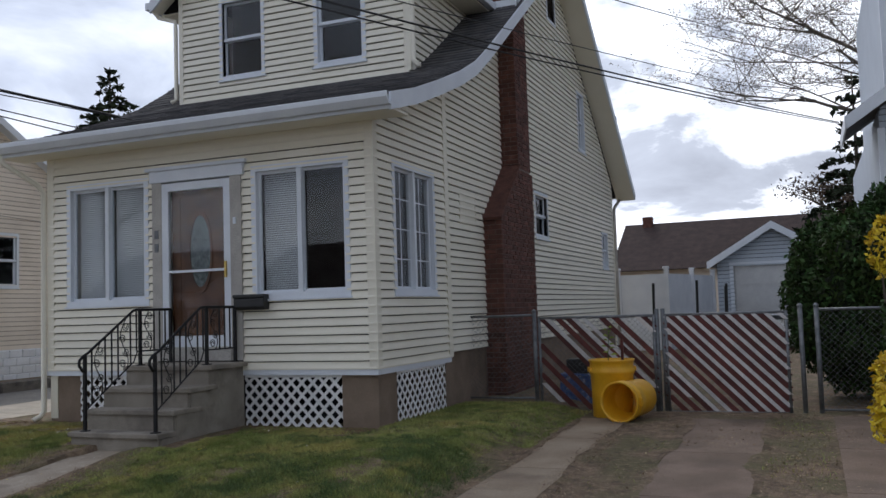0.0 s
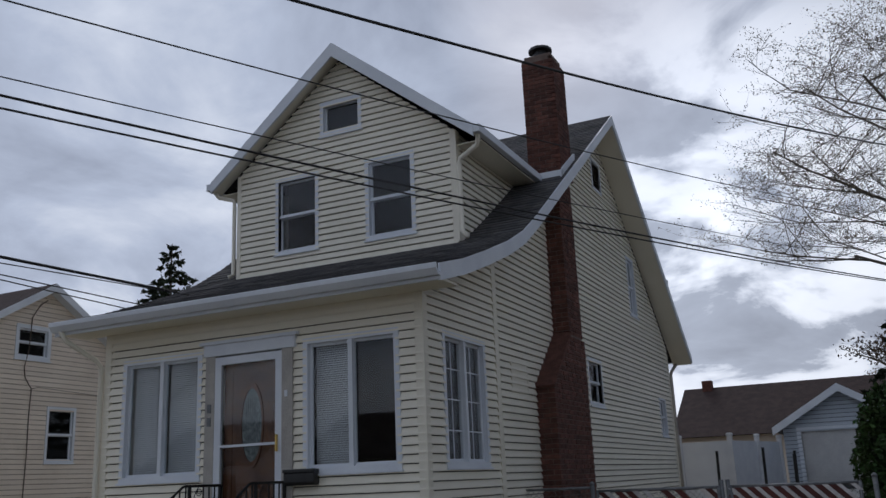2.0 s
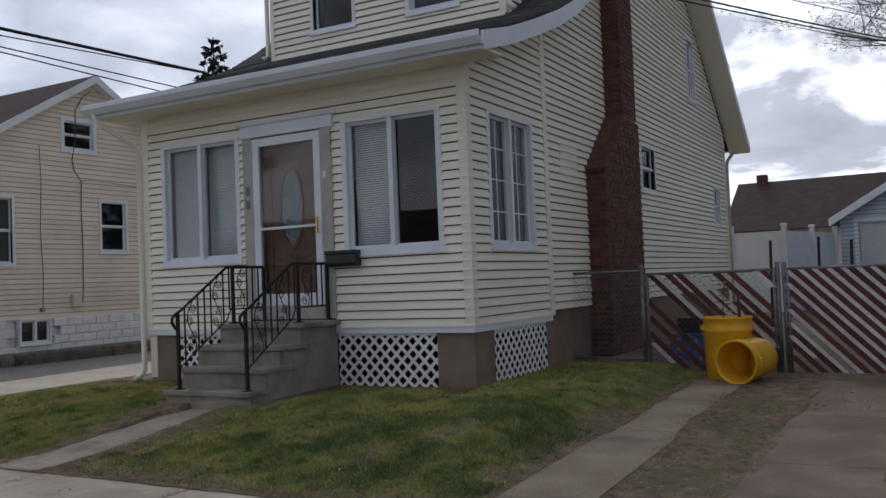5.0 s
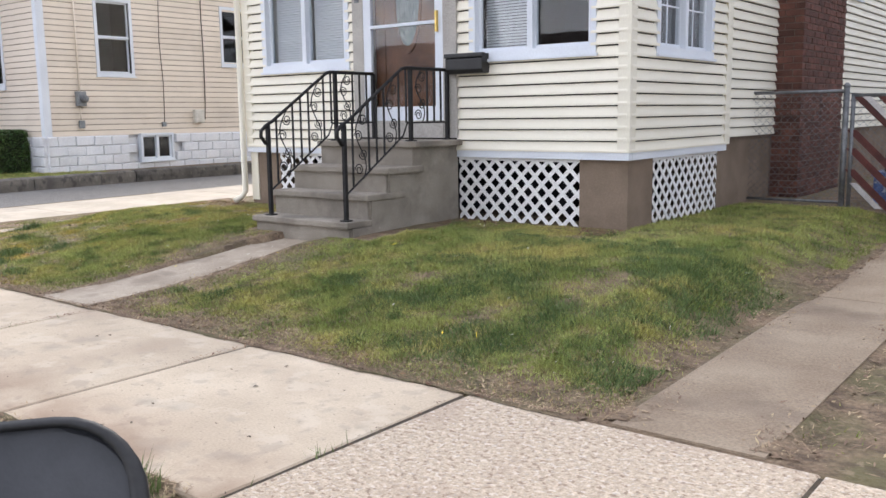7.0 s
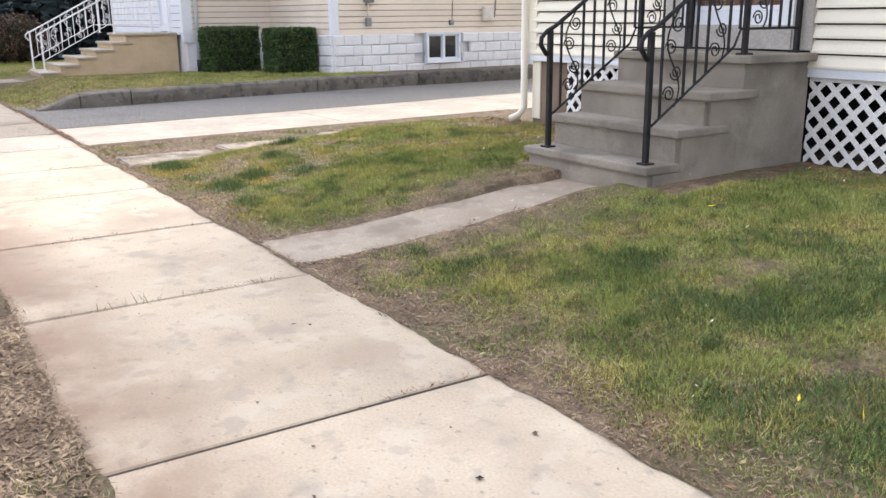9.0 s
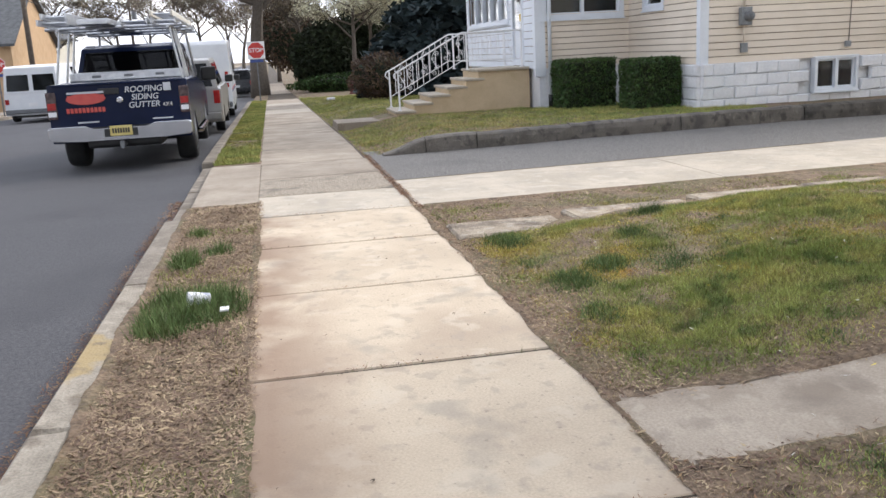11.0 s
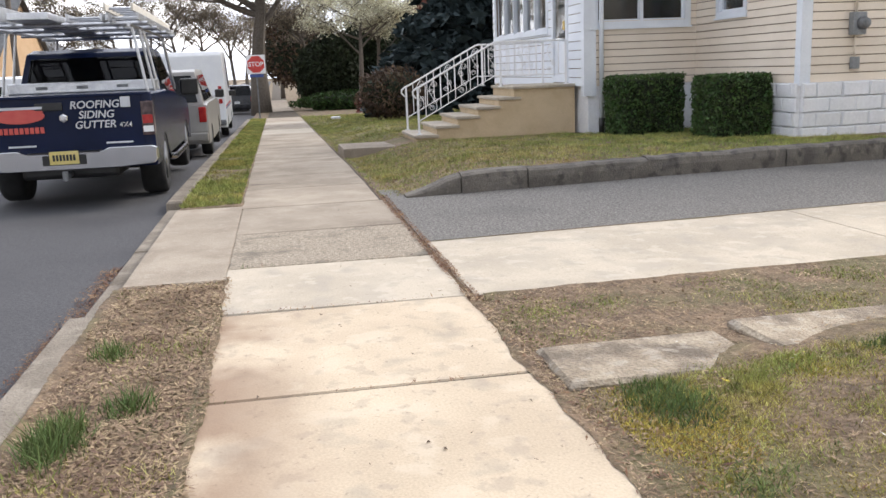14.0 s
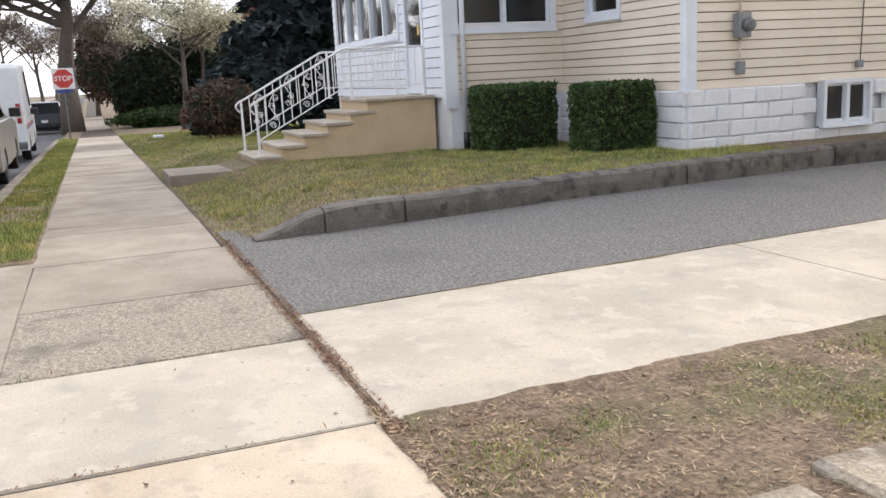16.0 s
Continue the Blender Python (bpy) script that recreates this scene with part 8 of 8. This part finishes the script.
can = thing("storage_tub", "charcoal plastic tub tipped on its side in the verge", "tub")
part("shell", extrude(bmesh.new(), rounded(0.42, 0.48, 0.24), "y", 0.03, 0.30, 0.02), M_BIN, can)
rim = bmesh.new()
outer, inner = rounded(0.44, 0.50, 0.25), rounded(0.39, 0.45, 0.21)
rows = [[rim.verts.new((x, y, z + dz)) for x, z in o] for o, y, dz in ((outer, 0.06, 0), (outer, -0.005, 0), (inner, -0.012, 0.025), (inner, 0.05, 0.025))]
for p, q in zip(rows, rows[1:]):
    for k in range(len(p)):
        rim.faces.new((p[k], p[(k + 1) % len(p)], q[(k + 1) % len(p)], q[k]))
part("rim", rim, M_BLACK, can, "thick black rolled rim", True)
pan = bmesh.new()
rows = [[pan.verts.new((x * f, y, 0.25 + (z - 0.25) * f + 0.012)) for x, z in inner] for f, y in ((1.0, 0.045), (0.72, 0.075), (0.62, 0.05), (0.3, 0.06))]
for p, q in zip(rows, rows[1:]):
    for k in range(len(p)):
        pan.faces.new((p[k], p[(k + 1) % len(p)], q[(k + 1) % len(p)], q[k]))
pan.faces.new(rows[-1])
# the panel's grey is painted sky reflection
part("base_panel", pan, M_TUBGLOSS, can, "glossy base with sky reflection painted pale", True)
can.matrix_world = pose(-2.84, 3.99, 0.0, -30, 0, 53)
cup = thing("paper_cup", "crumpled white paper cup lying in dark grass", "litter")
part("wall", lathe(bmesh.new(), [(0.032, 0), (0.034, 0.004), (0.045, 0.125), (0.047, 0.13), (0.042, 0.128), (0.030, 0.012)], 16), M_PAPER, cup)
cup.matrix_world = pose(-8.87, 4.53, 0.05, 84, 0, 12)
tagged(part("paper_scrap", boxed(-8.62, -8.55, 4.60, 4.65, 0.05, 0.062, bev=0.003), M_PAPER), "small white paper scrap on the grass", "litter")
tagged(part("litter_bag", boxed(-37.4, -37.0, 7.0, 7.3, fall(-37) + 0.12, fall(-37) + 0.2, bev=0.03), M_PAPER), "pale plastic litter on the lawn", "litter")


# ---------------------------------------------------------------- grass and litter
def field(fn, region, step=0.05):
    """A function of the plan sampled on a grid, read back between the grid's points."""
    x0, x1, y0, y1 = region
    nu, nv = int((x1 - x0) / step) + 2, int((y1 - y0) / step) + 2
    grid = np.array([[fn(x0 + i * step, y0 + j * step) for i in range(nu)] for j in range(nv)])

    def read(x, y):
        u, v = (x - x0) / step, (y - y0) / step
        i, j = np.minimum(u.astype(int), nu - 2), np.minimum(v.astype(int), nv - 2)
        u, v = u - i, v - j
        return (grid[j, i] * (1 - u) + grid[j, i + 1] * u) * (1 - v) + (grid[j + 1, i] * (1 - u) + grid[j + 1, i + 1] * u) * v
    return read


def blades(name, count, region, height, width, material, seed, label, keep=None, lean=0.5, step=0.05):
    """Single grass blades, one triangle each, rooted on the soil inside a region, taller in clumps."""
    rs = np.random.RandomState(seed)
    x0, x1, y0, y1 = region
    xs, ys, hs = rs.uniform(x0, x1, count), rs.uniform(y0, y1, count), rs.rand(count)
    k = field(keep, region, step)(xs, ys)
    on = hs < k
    xs, ys, k = xs[on], ys[on], np.minimum(k[on], 1)
    n = len(xs)
    r = np.stack([xs, ys, field(ground_z, region)(xs, ys) - 0.004], 1)
    clump = field(lambda x, y: 1 + 0.75 * noise.noise((x * 5.5, y * 5.5, seed)), region)(xs, ys)
    t = height * (0.5 + 0.8 * rs.rand(n)) * (0.55 + 0.45 * k) * np.clip(clump, 0.45, 1.6)
    a = rs.uniform(0, 2 * math.pi, n)
    side = np.stack([np.cos(a), np.sin(a), np.zeros(n)], 1) * (width * (0.6 + 0.8 * rs.rand(n)))[:, None]
    bend = rs.normal(size=(n, 3)) * lean
    bend[:, 2] = 1.0
    tip = r + bend * t[:, None] / np.linalg.norm(bend, axis=1)[:, None]
    v = np.stack([r - side, r + side, tip], 1).reshape(-1, 3)
    me = bpy.data.meshes.new(name)
    me.vertices.add(3 * n); me.vertices.foreach_set("co", v.ravel())
    me.loops.add(3 * n); me.loops.foreach_set("vertex_index", np.arange(3 * n))
    me.polygons.add(n); me.polygons.foreach_set("loop_start", np.arange(0, 3 * n, 3)); me.polygons.foreach_set("loop_total", np.full(n, 3))
    me.update(); me.validate()
    me.materials.append(material)
    return tagged(new(name, me), label, "grass", kind="stuff")


def patch(x, y, s=1.0, o=0.0):
    return noise.noise((x * s + o, y * s - o, o)) + 0.5 * noise.noise((x * s * 2.7, y * s * 2.7, o + 4))


def lawn(x, y):
    if abs(x - path_mid(y)) < 0.37 and y < 8.6:
        return 0
    if (-7.15 < x < -5.55 and y > 8.42) or (y > 9.98 and x < -3.95):
        return 0
    edge = min(smooth(6.24, 6.80, y + 0.30 * patch(x, y, 1.5)), smooth(-2.2, -2.75, x + 0.25 * patch(x, y, 1.2, 3)))
    edge = min(edge, smooth(-10.22, -9.95, x))
    if y < 8.7:
        edge = min(edge, 0.25 + 0.75 * smooth(0.37, 0.9, abs(x - path_mid(y))))
    edge = min(edge, 1 - 0.7 * smooth(9.75, 9.95, y)) if x < -3.95 else edge
    west = smooth(-7.0, -8.2, x)
    return edge * max(0.05, min(1.0, 0.74 - 0.30 * west + (0.7 + 0.5 * west) * patch(x, y, 1.1, 7) + 0.35 * noise.noise((x * 6, y * 6, 3))))


blades("grass", 1050000, (-10.8, -2.2, 6.24, 9.95), 0.040, 0.0027, M_GRASS, 1, "thin spring lawn with yellow and bare patches", lawn, 0.9)
blades("grass", 60000, (-4.0, -2.2, 9.95, 12.8), 0.04, 0.0032, M_GRASS, 13, "shaded grass beside the house wall", lambda x, y: 0.8, 0.9)
blades("grass", 260000, (-11.0, -2.2, 6.24, 10.0), 0.026, 0.0020, M_STRAW, 12, "dead straw-coloured blades through the lawn", lambda x, y: 0 if lawn(x, y) <= 0 else 0.8 - 0.5 * smooth(-6.5, -4.0, x) * smooth(6.8, 7.4, y), 1.6)


blades("moss", 380000, (-10.1, -7.0, 6.35, 9.6), 0.020, 0.0034, M_OCHRE, 15, "ochre moss and dying grass in the bare lawn", lambda x, y: (lawn(x, y) > 0) * max(0.0, min(1.0, 0.42 + 1.3 * patch(x, y, 1.9, 31))) * smooth(-6.9, -7.8, x), 1.4)


def tufts(x, y):
    return max(0.0, min(1.0, (patch(x, y, 1.7, 21) - 0.36 + 0.60 * smooth(-5.4, -4.0, x) * smooth(6.3, 6.8, y) * smooth(9.7, 9.0, y)) * 3.2)) * (1 if y > 6.5 else 0.4) * (lawn(x, y) > 0)


blades("grass", 380000, (-10.2, -2.3, 6.3, 9.9), 0.048, 0.0028, M_TUFT, 2, "dark green grass tufts in the lawn", tufts, 0.9)


def near(x, y, spots):
    return max(0.0, max(1 - math.hypot((x - a) / rx, (y - b) / ry) for a, b, rx, ry in spots))


SPOTS = ((-8.85, 4.44, 0.50, 0.36), (-10.4, 4.5, 0.13, 0.12), (-11.2, 4.3, 0.12, 0.1), (-8.5, 4.3, 0.3, 0.2), (-10.1, 4.28, 0.3, 0.12), (-2.5, 4.55, 0.5, 0.2), (-3.3, 4.65, 0.4, 0.1))
blades("grass", 60000, (-12.6, -2.2, 4.12, 4.76), 0.115, 0.0034, M_TUFT, 3, "dark green grass tufts in the verge", lambda x, y: min(1, 2.4 * near(x, y, SPOTS)), 0.55)
LSPOTS = ((-9.85, 6.60, 0.30, 0.22), (-8.55, 6.66, 0.26, 0.18), (-8.75, 6.95, 0.22, 0.2), (-9.3, 7.35, 0.16, 0.12), (-7.9, 6.6, 0.22, 0.12), (-9.95, 7.75, 0.14, 0.25))
blades("grass", 90000, (-10.6, -7.5, 6.3, 8.2), 0.07, 0.0030, M_TUFT, 9, "dark green grass clumps at the lawn edge", lambda x, y: min(1, 1.4 * near(x, y, LSPOTS)), 0.55)
blades("grass", 30000, (-12.7, -2.5, 4.12, 4.76), 0.05, 0.0034, M_GRASS, 4, "thin grass in the dry verge", lambda x, y: max(0, min(0.6, patch(x, y, 1.3, 2) * 0.9)), 0.8)
blades("grass", 110000, (-45, -16.3, 4.12, 4.74), 0.06, 0.0045, M_GRASS, 5, "green grass verge beside the kerb", lambda x, y: min(1, 0.75 + patch(x, y, 0.8)), 0.6)


def next_lawn(x, y):
    if x > kerb_x(y) - 0.2 or (-23.1 < x < -21.4 and y < 10.3) or (y > 12.1 and x < -17.8) or (y > 10.1 and x < -21):
        return 0
    return min(1, 0.66 + 0.4 * patch(x, y, 0.7, 5) + 0.3 * smooth(9, 10.5, y))


blades("grass", 300000, (-36, -16.1, 6.22, 13), 0.05, 0.0045, M_GRASS, 6, "neighbour's lawn with straw-coloured patches", next_lawn, 0.6)
blades("grass", 90000, (-24, -16.2, 6.3, 9.6), 0.035, 0.0035, M_STRAW, 14, "straw-coloured band on the neighbour's lawn", lambda x, y: min(next_lawn(x, y), 1.0 - 0.8 * smooth(7.6, 9.4, y)), 1.0)
blades("grass", 30000, (-45, -36, 6.22, 13), 0.09, 0.010, M_GRASS, 7, "corner lawn with straw-coloured patches", lambda x, y: min(1, 0.7 + patch(x, y, 0.5, 5)), 0.6)
blades("grass", 60000, (-11.7, -10.6, 6.27, 11), 0.032, 0.0032, M_GRASS, 8, "sparse grass in the dirt strip beside the drive", lambda x, y: max(0, min(0.7, 0.15 + patch(x, y, 1.2, 11))), 0.8)
blades("grass", 14000, (-2.6, 0.75, 6.4, 12.6), 0.045, 0.004, M_GRASS, 10, "weeds between the wheel strips", lambda x, y: 0 if (-2.2 < x < -1.53 or -0.82 < x < 0.1) else max(0, min(0.7, 0.1 + patch(x, y, 1.1, 13))), 0.8)


def flakes(name, count, region, size, seed, label, keep, level=None, material=None):
    rs = np.random.RandomState(seed)
    x0, x1, y0, y1 = region
    got = []
    for x, y, h in zip(rs.uniform(x0, x1, count), rs.uniform(y0, y1, count), rs.rand(count)):
        if h < keep(x, y):
            got.append((x, y, (level or ground_z)(x, y) + 0.004 + 0.008 * rs.rand()))
    n = len(got)
    c = np.array(got)
    a = rs.uniform(0, 2 * math.pi, n)
    ln, wd = size * (0.5 + rs.rand(n)), size * (0.07 + 0.30 * rs.rand(n) ** 3)
    u = np.stack([np.cos(a), np.sin(a), rs.normal(0, 0.28, n)], 1) * ln[:, None]
    w = np.stack([-np.sin(a), np.cos(a), rs.normal(0, 0.28, n)], 1) * wd[:, None]
    v = np.stack([c - u, c + w, c + u, c - w], 1).reshape(-1, 3)
    me = bpy.data.meshes.new(name)
    me.vertices.add(4 * n); me.vertices.foreach_set("co", v.ravel())
    me.loops.add(4 * n); me.loops.foreach_set("vertex_index", np.arange(4 * n))
    me.polygons.add(n); me.polygons.foreach_set("loop_start", np.arange(0, 4 * n, 4)); me.polygons.foreach_set("loop_total", np.full(n, 4))
    me.update(); me.validate()
    me.materials.append(material or M_LITTER)
    return tagged(new(name, me), label, "litter", kind="stuff")


def edge_litter(x, y):
    if lawn(x, y) <= 0 and y < 8.6 and abs(x - path_mid(y)) < 0.34:
        return 0
    return max(0.05, 0.85 - 1.6 * (y - 6.24) * (1 if y < 6.8 else 0.6) + 0.3 * patch(x, y, 2)) * ((0.5 if x < -8 else 0.2) if y > 7.2 else 1) + 0.7 * smooth(9.6, 9.85, y) + 0.5 * smooth(-10.2, -10.6, x)


flakes("leaf_litter", 130000, (-11.7, -2.2, 6.24, 9.95), 0.016, 21, "dead leaves and straw along the lawn edge", edge_litter)
flakes("leaf_litter", 90000, (-12.7, -2.4, 4.10, 4.77), 0.018, 22, "brown dead grass and twigs in the verge", lambda x, y: 0.7 + 0.3 * patch(x, y, 2, 3))
flakes("leaf_litter", 52000, (-2.4, 2.2, 6.3, 13.5), 0.022, 23, "dead leaves along the worn drive", lambda x, y: 0.0 if -2.18 < x < -1.55 else 0.25 + 0.5 * patch(x, y, 1.4, 2))
flakes("leaf_litter", 7000, (-16.8, -15.9, 6.4, 12), 0.02, 24, "dead leaves at the kerb wall", lambda x, y: 0.5 if abs(x - kerb_x(y)) > 0.25 else 0)
def creep(x, y):
    return max(0.0, 1 - abs(y - 6.24) / 0.055 + 0.5 * patch(x, y, 3)) * 0.7 if y > 6 else max(0.0, 1 - abs(y - 4.77) / 0.06 + 0.6 * patch(x, y, 3)) * 0.8


def flake_z(x, y):
    return 0.006 if 4.77 < y < 6.23 else ground_z(x, y)


def fringe(label, along_x, lo, hi, edge, way, reach, seed, top, back=0.10):
    """A thin ragged tongue of soil lying over a paving edge; way is the side that it creeps to."""
    n = int((hi - lo) / 0.025)
    vs = []
    for i in range(n + 1):
        u = lo + (hi - lo) * i / n
        k = 0.40 + 1.0 * noise.noise((u * 1.1, seed, 0)) + 0.40 * noise.noise((u * 4.3, seed, 2)) + 0.18 * noise.noise((u * 17, seed, 4))
        d = reach * max(0.0, k)
        for e, z in ((-back, None), (0.0, 0.003), (0.4 * d, 0.004), (d, 0.001 if d > 0.002 else -0.004)):
            v = (edge(u) if callable(edge) else edge) + way * e
            x, y = (u, v) if along_x else (v, u)
            vs.append((x, y, ground_z(x, y) - 0.006 if z is None else top(x, y) + z))
    fs = [(4 * i + j, 4 * i + j + 1, 4 * i + j + 5, 4 * i + j + 4) for i in range(n) for j in range(3)]
    return tagged(link("soil_fringe", vs, fs, M_SOIL, smooth=True), label, "soil", kind="stuff")


def level(x, y):
    return 0.002


fringe("brown soil creeping from the lawn over the pavement", True, -11.8, -2.3, 6.222, -1, 0.06, 1, level)
fringe("dry soil creeping from the verge over the pavement", True, -12.7, -3.1, 4.775, 1, 0.055, 2, level)
fringe("dry soil spilling over the kerb top", True, -12.6, -3.2, 4.088, -1, 0.05, 3, lambda x, y: 0.006)
fringe("soil creeping over the edge of a bright drive strip", False, 6.3, 12.0, strip_side, -1, 0.06, 4, lambda x, y: 0.008)
fringe("soil at the asphalt side of a bright drive strip", False, 6.3, 12.0, lambda y: -13.455 - 0.07 * (y - 6.25), 1, 0.03, 5, lambda x, y: 0.008)
for x0, way, q in ((-2.18, 1, 6), (-1.55, -1, 7), (-0.80, 1, 8), (0.08, -1, 9)):
    fringe("soil creeping over a concrete wheel strip", False, 6.3, 12.1, x0, way, 0.11, q, lambda x, y: drive_z(y) + 0.013)
for way, q in ((1, 10), (-1, 11)):
    for ya, yb in ((6.3, 8.35),):
        fringe("soil and moss creeping over the garden path", False, ya, yb, lambda y: path_mid(y) - way * 0.33, way, 0.09, q, lambda x, y: path_z(y) + 0.004)
flakes("leaf_litter", 42000, (-11.9, -2.4, 6.08, 6.36), 0.015, 26, "leaf crumbs creeping over the pavement edge", creep, flake_z)
flakes("leaf_litter", 42000, (-12.7, -3.0, 4.66, 4.95), 0.015, 27, "dry grass crumbs at the pavement edge", creep, flake_z)
flakes("leaf_litter", 36000, (-14, -5, 3.70, 3.915), 0.014, 28, "brown leaf litter in the gutter", lambda x, y: smooth(3.72, 3.88, y) * max(0.0, 0.6 + patch(x, y, 0.8)), lambda x, y: -0.128, M_LEAFBROWN)
def strip_edge(x, y):
    d = min(abs(x + 2.18), abs(x + 1.55)) + 0.05 * patch(x, y, 3, 9)
    return max(0.0, 1 - abs(d) / 0.16) * 0.8


def path_edge(x, y):
    d = abs(abs(x - path_mid(y)) - 0.33) + 0.04 * patch(x, y, 3, 8)
    return max(0.0, 1 - abs(d) / 0.12) * 0.8 if y < 8.4 else 0.0


flakes("leaf_litter", 22000, (-2.45, -1.3, 6.28, 12.0), 0.018, 33, "dead leaves creeping over a concrete wheel strip", strip_edge, lambda x, y: drive_z(y) + 0.013 if -2.18 < x < -1.55 else ground_z(x, y))
flakes("leaf_litter", 14000, (-7.4, -6.0, 6.26, 8.4), 0.016, 34, "dead leaves along the garden path edges", path_edge, lambda x, y: path_z(y) + 0.001 if abs(x - path_mid(y)) < 0.33 else ground_z(x, y))
flakes("dead_leaves", 15000, (-11.6, -2.3, 6.18, 7.3), 0.017, 36, "curled brown leaves along the lawn edge", lambda x, y: max(0.0, 0.75 - 0.9 * (y - 6.2)) * max(0.1, 0.5 + patch(x, y, 1.8, 6)) * (abs(x - path_mid(y)) > 0.3), flake_z, M_LEAFBROWN)
flakes("dead_leaves", 6000, (-10.0, -4.0, 9.5, 9.95), 0.02, 37, "curled brown leaves below the lattice", lambda x, y: 0.0 if -7.1 < x < -5.7 else 0.8, None, M_LEAFBROWN)
JOINTS = (-2.90, -4.42, -6.02, -7.50, -8.98, -10.36, -11.76, -13.01)
blades("grass", 60000, (-13.3, -2.8, 4.8, 6.2), 0.085, 0.004, M_TUFT, 35, "weeds sprouting in the pavement joints", lambda x, y: 0.0 if min(abs(x - j) for j in JOINTS) > 0.014 else max(0.0, min(1.0, patch(x, y, 1.6, 5) * 1.6)), 0.6, 0.012)
flakes("leaf_litter", 60000, (-13.3, -2.8, 4.85, 6.2), 0.012, 38, "dirt and crumbs along the pavement joints", lambda x, y: max(0.0, 1 - min(abs(x - j) for j in JOINTS) / 0.035) * max(0.0, 0.3 + 1.2 * patch(x, y, 1.9, 14)), lambda x, y: 0.002, M_LEAFBROWN)
flakes("leaf_litter", 8000, (-16.2, -11.6, 6.19, 6.28), 0.013, 39, "dirt and crumbs in the gap along the drive", lambda x, y: max(0.0, 0.55 + 0.8 * patch(x, y, 2.1, 19)), lambda x, y: 0.001, M_LEAFBROWN)
flakes("petals", 170, (-10.5, -2.4, 6.5, 9.6), 0.016, 31, "fallen white petals and leaves scattered on the lawn", lambda x, y: 1.0, lambda x, y: ground_z(x, y) + 0.035, M_PETAL)
flakes("dandelions", 46, (-10.2, -3.0, 6.8, 9.6), 0.02, 32, "small yellow dandelion heads in the lawn", lambda x, y: 1.0, lambda x, y: ground_z(x, y) + 0.045, M_FORSYTHIA)
rs = random.Random(77)
for i in range(110):
    x, y = rs.uniform(-15.5, -0.5), rs.uniform(4.85, 6.15)
    s = rs.choice((0.006, 0.008, 0.010, 0.014))
    vs = [(x + s * rs.uniform(-1.5, 1.5), y + s * rs.uniform(-1, 1), 0.003 + 0.006 * rs.random()) for _ in range(4)]
    link("leaf_scrap", vs, [(0, 1, 2), (0, 2, 3)], M_LITTERDARK, pavement)
